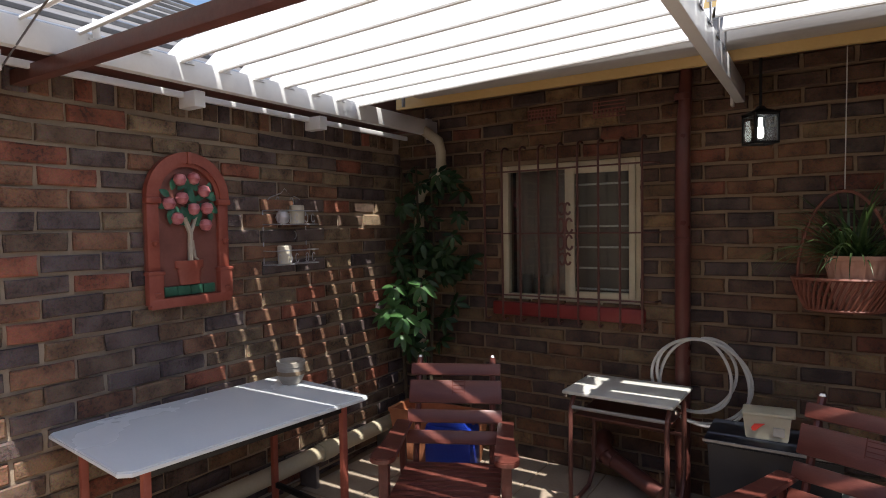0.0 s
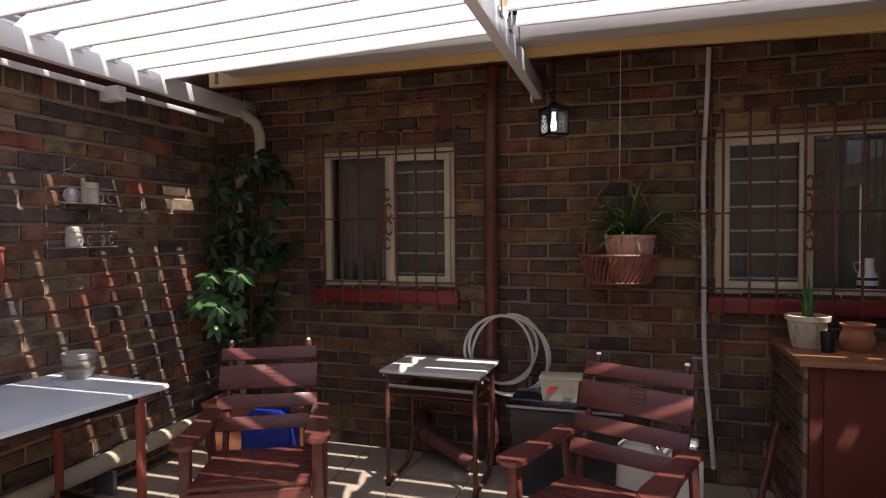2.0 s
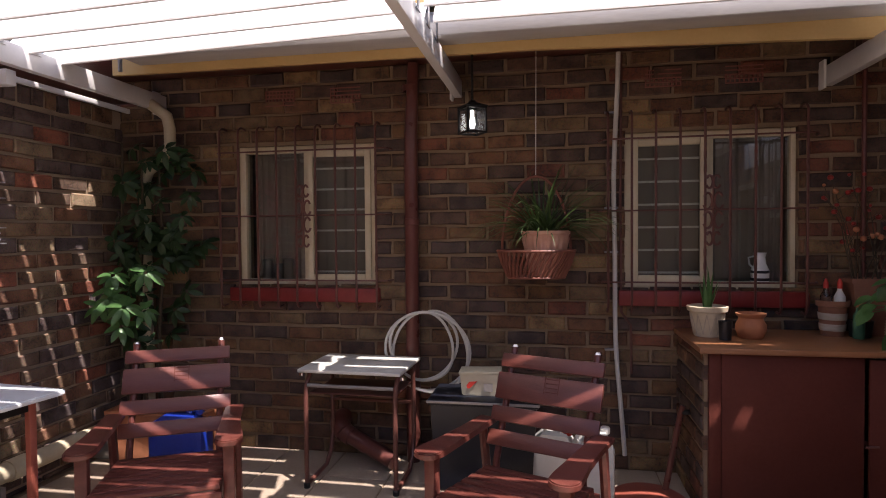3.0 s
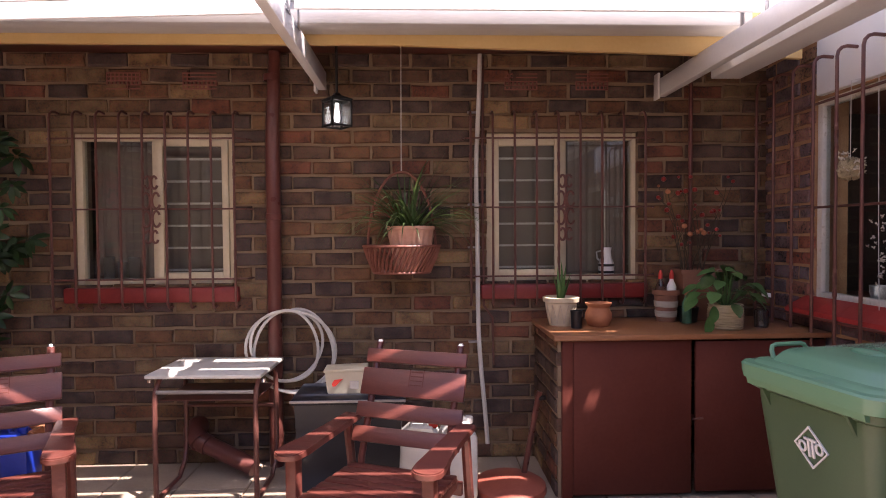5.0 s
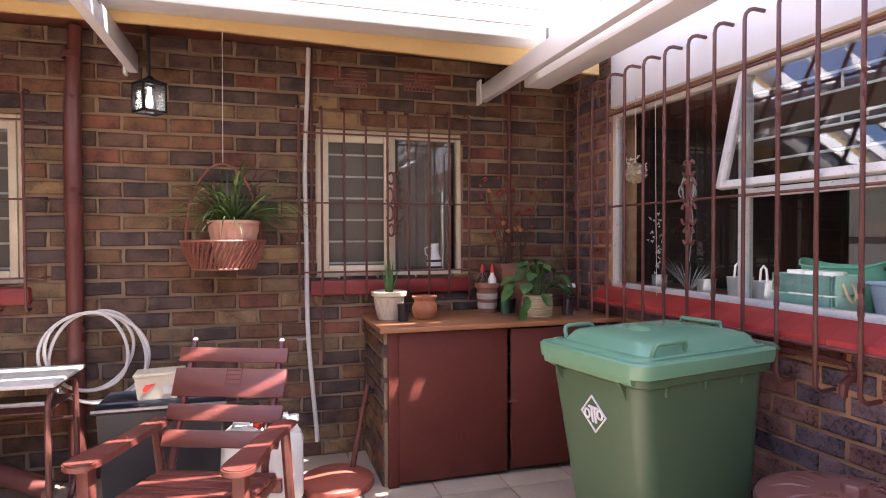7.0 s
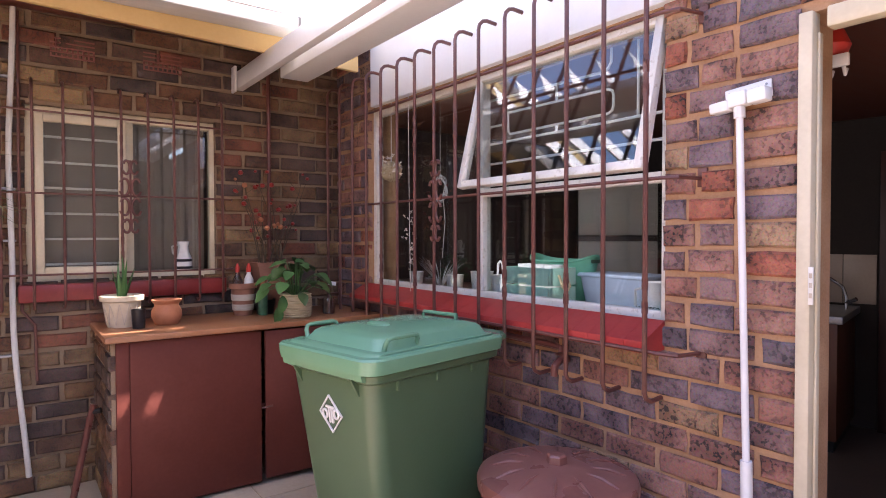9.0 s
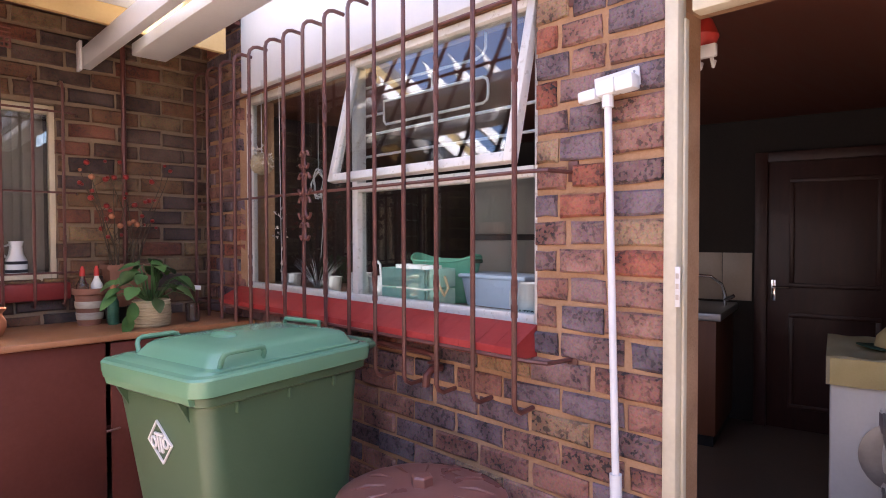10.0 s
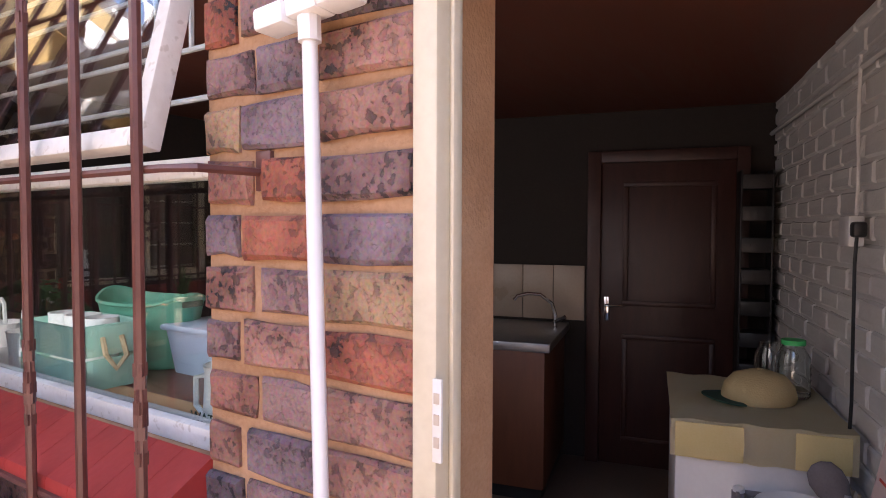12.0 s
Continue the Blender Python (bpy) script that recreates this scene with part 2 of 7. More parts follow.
STRAW = paint("straw_weave", (0.42, 0.33, 0.19), (0.56, 0.46, 0.29), 0.7, scale=20, fine=120, bump=0.5, stretch=(1, 1, 4))
CREAM_POT = paint("cream_glazed_pot", (0.56, 0.46, 0.31), (0.68, 0.59, 0.43), 0.45, scale=12, bump=0.2)
PALE_POT = paint("pale_terracotta", (0.50, 0.25, 0.17), (0.62, 0.36, 0.27), 0.5, scale=12, bump=0.2)
BLACK_PLASTIC = paint("black_plastic", (0.012, 0.012, 0.013), (0.025, 0.025, 0.027), 0.4, scale=10, bump=0.08)
BLUE = paint("blue_plastic", (0.01, 0.03, 0.32), (0.02, 0.06, 0.45), 0.35, scale=8, bump=0.05)
NAVY = paint("navy_plastic", (0.008, 0.010, 0.017), (0.015, 0.018, 0.028), 0.35, scale=8, bump=0.05)
HDPE = paint("white_plastic_can", (0.66, 0.65, 0.61), (0.76, 0.75, 0.71), 0.4, scale=6, bump=0.06)
PVC = paint("cream_pipe_plastic", (0.50, 0.43, 0.29), (0.60, 0.53, 0.38), 0.45, scale=6, bump=0.08)
HOSE = paint("white_hose", (0.58, 0.56, 0.52), (0.70, 0.68, 0.64), 0.4, scale=10, bump=0.05)
TUB = paint("cream_tub_plastic", (0.62, 0.56, 0.40), (0.72, 0.66, 0.50), 0.4, scale=8, bump=0.04)
RED = paint("red_print", (0.5, 0.03, 0.02), (0.6, 0.05, 0.03), 0.5, scale=8, bump=0.0)
BERRY = paint("dark_red_berry", (0.24, 0.018, 0.014), (0.33, 0.03, 0.022), 0.3, scale=20, bump=0.05)
BLACK_IRON = paint("black_iron", (0.02, 0.02, 0.02), (0.04, 0.04, 0.04), 0.45, 0.6, scale=20, bump=0.15)
SILVER_WIRE = paint("silver_wire", (0.5, 0.49, 0.52), (0.64, 0.63, 0.66), 0.3, 0.45, scale=20, bump=0.05)
CANDLE = paint("candle_wax", (0.62, 0.56, 0.44), (0.72, 0.66, 0.54), 0.5, scale=10, bump=0.05)
GLASS = thin_glass("window_glass")
FROST = glassy("frosted_glass", (0.8, 0.82, 0.8), 0.5)
CLEAR = glassy("clear_bottle", (0.93, 0.97, 0.96), 0.02)
CURTAIN = paint("dim_curtain_cloth", (0.20, 0.165, 0.14), (0.27, 0.225, 0.19), 0.9, scale=5, fine=160, bump=0.2)
# near-black wall colour that holds the shade of the unlit rooms
WALL_DARK = paint("dark_room_shade", (0.02, 0.015, 0.013), (0.034, 0.026, 0.022), 0.8, scale=3, bump=0.1)
CEIL_WOOD = paint("stained_ceiling_board", (0.10, 0.03, 0.018), (0.15, 0.05, 0.03), 0.5, scale=3, fine=40, bump=0.1, stretch=(1, 8, 1))
DOOR_WOOD = paint("mahogany_door", (0.035, 0.012, 0.009), (0.06, 0.021, 0.016), 0.4, scale=4, fine=50, bump=0.1, stretch=(6, 6, 1))
SINK_WOOD = paint("reddish_cabinet_veneer", (0.13, 0.042, 0.02), (0.18, 0.062, 0.03), 0.45, scale=4, fine=50, bump=0.06, stretch=(6, 6, 1))
KITCHEN_FLOOR = paint("brown_floor_tile", (0.12, 0.08, 0.06), (0.18, 0.125, 0.095), 0.4, scale=4, bump=0.05)
TILE_CREAM = paint("cream_wall_tile", (0.36, 0.29, 0.22), (0.43, 0.35, 0.28), 0.3, scale=3, bump=0.02)
MINT = paint("mint_green_plastic", (0.10, 0.40, 0.27), (0.15, 0.48, 0.34), 0.45, scale=8, bump=0.06)
MINT_PALE = paint("pale_mint_wood", (0.30, 0.58, 0.47), (0.40, 0.66, 0.55), 0.55, scale=8, bump=0.15)
PALE_BLUE = paint("pale_blue_plastic", (0.42, 0.52, 0.68), (0.52, 0.61, 0.76), 0.4, scale=6, bump=0.04)
ZINC = paint("galvanised_zinc", (0.40, 0.41, 0.42), (0.54, 0.55, 0.56), 0.4, 0.25, scale=14, bump=0.08)
CLOTH = paint("yellow_white_cloth", (0.74, 0.64, 0.40), (0.80, 0.74, 0.56), 0.9, scale=4, fine=150, bump=0.2)
KHAKI = paint("khaki_cotton", (0.42, 0.33, 0.16), (0.50, 0.40, 0.21), 0.9, scale=12, fine=200, bump=0.3)
DARK_GREEN = paint("dark_green_cotton", (0.02, 0.06, 0.04), (0.035, 0.09, 0.06), 0.85, scale=12, fine=200, bump=0.3)
ROOF_SHEET = paint("grey_roof_sheet", (0.16, 0.15, 0.15), (0.24, 0.23, 0.22), 0.6, scale=3, bump=0.2)
PLASTER = paint("white_plaster_beam", (0.83, 0.82, 0.79), (0.88, 0.87, 0.85), 0.7, scale=4, bump=0.15)


# ---- shapes ----
def ring_faces(bm, a, b):
    k = len(a)
    for i in range(k):
        bm.faces.new((a[i], a[(i + 1) % k], b[(i + 1) % k], b[i]))


def box(bm, x0, x1, y0, y1, z0, z1, bevel=0.0, m=None):
    """A block, its edges rounded by bevel."""
    t = bmesh.new()
    bmesh.ops.create_cube(t, size=1)
    for v in t.verts:
        v.co = Vector(((x0 + x1) / 2 + v.co.x * (x1 - x0), (y0 + y1) / 2 + v.co.y * (y1 - y0), (z0 + z1) / 2 + v.co.z * (z1 - z0)))
    if bevel:
        bmesh.ops.bevel(t, geom=t.edges[:], offset=min(bevel, 0.45 * min(x1 - x0, y1 - y0, z1 - z0)), segments=2, affect="EDGES", profile=0.5)
    if m is not None:
        t.transform(m)
    merge(bm, t)
    return bm


def merge(bm, t):
    table = {v: bm.verts.new(v.co) for v in t.verts}
    for f in t.faces:
        bm.faces.new([table[v] for v in f.verts])
    t.free()


def tube(bm, pts, r, seg=8, closed=False, radii=None, cap=True):
    """A round bar swept along the points."""
    pts = [Vector(p) for p in pts]
    k = len(pts)
    rings = []
    side = None
    for i, p in enumerate(pts):
        d = (pts[(i + 1) % k] - pts[i - 1]) if closed else (pts[min(i + 1, k - 1)] - pts[max(i - 1, 0)])
        d.normalize()
        if side is None:
            side = d.orthogonal().normalized()
        side = (side - d * side.dot(d))
        side = side.normalized() if side.length > 1e-5 else d.orthogonal().normalized()
        up = d.cross(side)
        rr = radii[i] if radii else r
        rings.append([bm.verts.new(p + (side * math.cos(a) + up * math.sin(a)) * rr) for a in [2 * math.pi * j / seg for j in range(seg)]])
    for i in range(k if closed else k - 1):
        ring_faces(bm, rings[i], rings[(i + 1) % k])
    if cap and not closed:
        bm.faces.new(rings[0][::-1])
        bm.faces.new(rings[-1])
    return bm


def lathe(bm, profile, centre=(0, 0, 0), seg=24, m=None):
    """Turns (radius, height) pairs about an upright axis."""
    c = Vector(centre)
    rings = []
    for r, z in profile:
        rings.append([bm.verts.new((m @ Vector((r * math.cos(a), r * math.sin(a), z)) if m else Vector((r * math.cos(a), r * math.sin(a), z))) + c)
                      for a in [2 * math.pi * j / seg for j in range(seg)]] if r > 1e-6 else
                     [bm.verts.new((m @ Vector((0, 0, z)) if m else Vector((0, 0, z))) + c)])
    for a, b in zip(rings, rings[1:]):
        if len(a) == 1 and len(b) == 1:
            continue
        for j in range(seg):
            q = [a[j % len(a)], a[(j + 1) % len(a)], b[(j + 1) % len(b)], b[j % len(b)]]
            q = list(dict.fromkeys(q))
            if len(q) > 2:
                bm.faces.new(q)
    return bm


def prism(bm, outline, y0, y1, m=None):
    """A flat shape of (x, z) points, given depth along y."""
    a = [bm.verts.new((m @ Vector((x, y0, z))) if m else (x, y0, z)) for x, z in outline]
    b = [bm.verts.new((m @ Vector((x, y1, z))) if m else (x, y1, z)) for x, z in outline]
    ring_faces(bm, a, b)
    bm.faces.new(a[::-1])
    bm.faces.new(b)
    return bm


def mesh_from(bm, material, smooth=None):
    bmesh.ops.recalc_face_normals(bm, faces=bm.faces[:])
    me = bpy.data.meshes.new("mesh")
    bm.to_mesh(me)
    bm.free()
    me.materials.append(material)
    if smooth:
        for p in me.polygons:
            p.use_smooth = True
        me.set_sharp_from_angle(angle=radians(smooth))
    return me


def part(name, bm, material, parent=None, label="", smooth=35):
    ob = new(name, mesh_from(bm, material, smooth))
    ob.parent = parent
    if label:
        tagged(ob, label)
    return ob


def thing(name, at, label, category, group="", rz=0.0, kind=""):
    ob = new(name)
    ob.empty_display_size = 0.1
    ob.matrix_basis = pose(*at, 0, 0, rz)
    return tagged(ob, label, category, group, kind)


def single(name, bm, material, label, category, kind="", smooth=35, group=""):
    """A thing of one mesh, or a piece of the setting, in world places."""
    return tagged(part(name, bm, material, None, smooth=smooth), label, category, group, kind)


def arc(cx, cz, r, a0, a1, n=8):
    return [(cx + r * math.cos(radians(a0 + (a1 - a0) * i / n)), cz + r * math.sin(radians(a0 + (a1 - a0) * i / n))) for i in range(n + 1)]


# ---- walls ----
COURSE, PITCH, JOINT = 0.09, 0.236, 0.016


def slab(m, length, z0, z1, depth, holes):
    """A wall with openings right through it: local x along, y out to the face, z up."""
    us = sorted({0.0, length, *[h[0] for h in holes], *[h[1] for h in holes]})
    zs = sorted({z0, z1, *[h[2] for h in holes], *[h[3] for h in holes]})
    us = [u for u in us if 0 <= u <= length]
    zs = [z for z in zs if z0 <= z <= z1]

    def solid(i, j):
        if not (0 <= i < len(us) - 1 and 0 <= j < len(zs) - 1):
            return False
        u, z = (us[i] + us[i + 1]) / 2, (zs[j] + zs[j + 1]) / 2
        return not any(h[0] < u < h[1] and h[2] < z < h[3] for h in holes)

    bm = bmesh.new()

    def quad(*pts):
        bm.faces.new([bm.verts.new(m @ Vector(p)) for p in pts])

    for i in range(len(us) - 1):
        for j in range(len(zs) - 1):
            if not solid(i, j):
                continue
            a, b, c, d = us[i], us[i + 1], zs[j], zs[j + 1]
            quad((a, 0, c), (b, 0, c), (b, 0, d), (a, 0, d))
            quad((b, -depth, c), (a, -depth, c), (a, -depth, d), (b, -depth, d))
            for di, dj, p, q in ((-1, 0, (a, c), (a, d)), (1, 0, (b, c), (b, d)), (0, -1, (a, c), (b, c)), (0, 1, (a, d), (b, d))):
                if not solid(i + di, j + dj):
                    quad((p[0], 0, p[1]), (q[0], 0, q[1]), (q[0], -depth, q[1]), (p[0], -depth, p[1]))
    return bm


def brick_shape(length, height, seed, depth=0.04):
    r = random.Random(seed)

    def j(k):
        return r.uniform(-k, k)

    e = 0.007
    ring = [(0, 0), (0.5, 0), (1, 0), (1, 0.5), (1, 1), (0.5, 1), (0, 1), (0, 0.5)]
    back = [(length * a, -depth, height * b) for a, b in ring]
    outer = [(x + j(0.0035), -0.007 + j(0.002), z + j(0.0035)) for x, _, z in back]
    inner = [(x + e * (1 - 2 * a) + j(0.003), j(0.0015), z + e * (1 - 2 * b) + j(0.003)) for (x, _, z), (a, b) in zip(back, ring)]
    faces = [tuple(range(16, 24))]
    for i in range(8):
        k = (i + 1) % 8
        faces += [(i, k, 8 + k, 8 + i), (8 + i, 8 + k, 16 + k, 16 + i)]
    return back + outer + inner, faces


BRICK_MESHES = {}


def lay_bricks(wall, m, length, z0, z1, holes, material, near, z_off=0.0, u_off=0.0, keep=280, height=COURSE, extra=(), pitch=PITCH, proud=0.012):
    """Stretcher bond over a wall's face. near: the stretch (u0, u1, z0, z1) whose bricks are pieces of their own; the rest is one mesh."""
    pieces = [(*e, 0) for e in extra]
    k = math.floor((z0 - z_off) / height) - 1
    while True:
        a = z_off + k * height
        if a > z1:
            break
        lo, hi = max(a, z0), min(a + height - JOINT, z1)
        if hi - lo > 0.02:
            u = u_off + (pitch / 2 if k % 2 else 0) - 2 * pitch
            while u < length:
                spans = [(max(u, 0), min(u + pitch - JOINT, length))]
                for h in holes:
                    if h[2] < (lo + hi) / 2 < h[3]:
                        spans = [s for p, q in spans for s in ((p, min(q, h[0])), (max(p, h[1]), q)) if s[1] - s[0] > 0]
                pieces += [(p, q, lo, hi, k) for p, q in spans if q - p > 0.03]
                u += pitch
        k += 1
    out = (m.to_3x3() @ Vector((0, 1, 0))).normalized()
    verts, faces, single_count = [], [], 0
    rnd = random.Random(length)
    for p, q, lo, hi, k in pieces:
        p, q, lo, hi = p + rnd.choice((-0.004, 0, 0.004)), q + rnd.choice((-0.004, 0, 0.004)), lo + rnd.choice((-0.002, 0, 0.003)), hi + rnd.choice((-0.004, 0, 0.002))
        key = (round(q - p, 3), round(hi - lo, 3), rnd.randrange(4))
        shift = rnd.uniform(-0.002, 0.003)
        tilt = pose(0, 0, 0, 0, rnd.uniform(-0.7, 0.7), 0)
        place = m @ Matrix.Translation((p, proud + shift, lo)) @ tilt
        if near[0] < (p + q) / 2 < near[1] and near[2] < (lo + hi) / 2 < near[3] and single_count < keep:
            if (key, material.name) not in BRICK_MESHES:
                v, f = brick_shape(key[0], key[1], str(key))
                me = bpy.data.meshes.new("brick")
                me.from_pydata(v, [], f)
                me.materials.append(material)
                BRICK_MESHES[key, material.name] = me
            ob = new("brick", BRICK_MESHES[key, material.name])
            ob.parent = wall
            ob.matrix_basis = place
            single_count += 1
        else:
            v, f = brick_shape(q - p, hi - lo, str(key))
            b = len(verts)
            verts += [place @ Vector(c) for c in v]
            faces += [tuple(b + i for i in g) for g in f]
    if verts:
        me = bpy.data.meshes.new("brick_courses")
        me.from_pydata(verts, [], faces)
        me.materials.append(material)
        ob = new("brick_courses", me)
        ob.parent = wall
        tagged(ob, kind="stuff")


def frame_on(origin, along, out):
    """Local x along the wall, y out of its face, z up."""
    a, o = Vector(along), Vector(out)
    return Matrix(((a.x, o.x, 0, origin[0]), (a.y, o.y, 0, origin[1]), (a.z, o.z, 1, origin[2]), (0, 0, 0, 1)))


BACK_Y, LEFT_X, RIGHT_X = 3.56, -2.97, 2.31
W1, W2 = (-2.09, -1.092), (0.497, 1.476)
WIN_LO, WIN_HI = 1.12, 2.082
KW = (0.96, 3.13, 1.05, 2.185)
DOOR = (-0.40, 0.515, 0.0, 2.02)

m_back = frame_on((LEFT_X - 0.3, BACK_Y + 0.012, 0), (1, 0, 0), (0, -1, 0))
off_back = -(LEFT_X - 0.3)
back_holes = [(W1[0] + off_back, W1[1] + off_back, WIN_LO, WIN_HI), (W2[0] + off_back, W2[1] + off_back, WIN_LO, WIN_HI)]
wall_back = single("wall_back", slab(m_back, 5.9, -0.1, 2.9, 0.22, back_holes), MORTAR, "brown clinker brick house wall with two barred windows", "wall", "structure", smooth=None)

m_left = frame_on((LEFT_X - 0.012, -3.2, 0), (0, 1, 0), (1, 0, 0))
wall_left = single("wall_left", slab(m_left, 6.76, -0.1, 2.355, 0.22, []), MORTAR_YARD_LIT, "brown clinker brick boundary wall with soldier coping", "wall", "structure", smooth=None)

m_right = frame_on((RIGHT_X + 0.012, BACK_Y + 0.01, 0), (0, -1, 0), (-1, 0, 0))
right_holes = [(BACK_Y + 0.01 - KW[1], BACK_Y + 0.01 - KW[0], KW[2], KW[3]), (BACK_Y + 0.01 - DOOR[1], BACK_Y + 0.01 - DOOR[0], -0.2, DOOR[3])]
wall_right = single("wall_kitchen", slab(m_right, 4.47, -0.1, 2.8, 0.22, right_holes), MORTAR_PIER, "speckled red and blue-grey brick kitchen wall", "wall", "structure", smooth=None)
# unseen wall, its height holds sky light off the house wall
wall_behind = single("wall_behind", slab(frame_on((-3.2, -3.2, 0), (1, 0, 0), (0, 1, 0)), 5.8, -0.1, 3.3, 0.2, []), MORTAR, "unseen plain wall closing the yard, raised to hold back sky light", "wall", "structure", smooth=None)

# unseen wall, high enough to keep sky out of the pane reflections
single("wall_yard_side", slab(frame_on((RIGHT_X, -0.902, 0), (0, -1, 0), (-1, 0, 0)), 2.3, -0.1, 2.5, 0.2, []), MORTAR, "unseen plain wall closing the open yard, high enough to hide sky", "wall", "structure", smooth=None)

# white lintel beam over the kitchen window and the house roofs
single("lintel_beam", box(bmesh.new(), RIGHT_X - 0.025, RIGHT_X + 0.2, -0.0, BACK_Y - 0.52, KW[3] + 0.004, 2.8, 0.008), PLASTER, "white plastered beam over the kitchen window", "beam", "structure")
# kitchen roof reaches out further to keep sun off bin and cabinet
single("roof_kitchen", box(bmesh.new(), RIGHT_X - 0.24, RIGHT_X + 4.2, -0.95, BACK_Y + 1.5, 2.81, 2.92, 0.01), ROOF_SHEET, "flat kitchen roof, unseen edge drawn out to block sun", "roof", "structure")
single("roof_house", box(bmesh.new(), LEFT_X - 0.3, RIGHT_X, 3.03, BACK_Y + 3.0, 2.9, 3.0, 0.01), ROOF_SHEET, "house roof over the eave", "roof", "structure")
single("soffit", box(bmesh.new(), LEFT_X - 0.1, RIGHT_X - 0.03, 3.03, BACK_Y + 0.01, 2.575, 2.60, 0.003), DARK_WOOD, "dark boarded soffit under the eave", "soffit", "structure")

# ground: one paved sheet
single("ground", box(bmesh.new(), -40, 40, -40, 40, -0.3, -0.035), PAVING, "brown clay ground", "ground", "structure", smooth=None)

# soldier coping on the boundary wall
coping = single("coping", box(bmesh.new(), LEFT_X - 0.22, LEFT_X - 0.02, -3.2, BACK_Y, 2.357, 2.375, 0.004), MORTAR, "mortar bed of the wall's coping", "coping", "structure")


# ---- windows ----
def window(name, m, width, height, mullions, material, label, leaf=0.045, depth=0.06, panes=True):
    """Frame, mullions and panes in an opening: local x along, y out, z up from the lower corner."""
    w = new(name)
    w.matrix_basis = m
    tagged(w, label, "window", "", "structure")
    f = bmesh.new()
    box(f, 0, leaf, -depth, 0, 0, height, 0.005)
    box(f, width - leaf, width, -depth, 0, 0, height, 0.005)
    box(f, leaf, width - leaf, -depth, 0, 0, leaf, 0.005)
    box(f, leaf, width - leaf, -depth, 0, height - leaf, height, 0.005)
    part("window_frame", f, material, w)
    for x in mullions:
        part("mullion", box(bmesh.new(), x - leaf / 2, x + leaf / 2, -depth, 0.004, leaf, height - leaf, 0.005), material, w)
    return w


def pane(parent, x0, x1, z0, z1, y, material=None, m=None):
    ob = part("pane", box(bmesh.new(), x0, x1, y - 0.002, y + 0.002, z0, z1, 0, m), material or GLASS, parent, smooth=None)
    ob.visible_shadow = False
    return ob


def sash(parent, x0, x1, z0, z1, material, hinge, angle, axis="z", rail=0.04, glass=None):
    """A leaf that stands open by an angle about one side."""
    s = new("sash", None)
    mm = Matrix.Translation((hinge[0], 0, hinge[1])) @ (pose(0, 0, 0, 0, 0, angle) if axis == "z" else pose(0, 0, 0, angle, 0, 0)) @ Matrix.Translation((-hinge[0], 0, -hinge[1]))
    f = bmesh.new()
    box(f, x0, x0 + rail, -0.02, 0.02, z0, z1, 0.004, mm)
    box(f, x1 - rail, x1, -0.02, 0.02, z0, z1, 0.004, mm)
    box(f, x0 + rail, x1 - rail, -0.02, 0.02, z0, z0 + rail, 0.004, mm)
    box(f, x0 + rail, x1 - rail, -0.02, 0.02, z1 - rail, z1, 0.004, mm)
    bpy.data.objects.remove(s)
    s = part("sash", f, material, parent)
    ob = part("pane", box(bmesh.new(), x0 + rail, x1 - rail, -0.002, 0.002, z0 + rail, z1 - rail, 0, mm), glass or GLASS, s, smooth=None)
    ob.visible_shadow = False
    return s


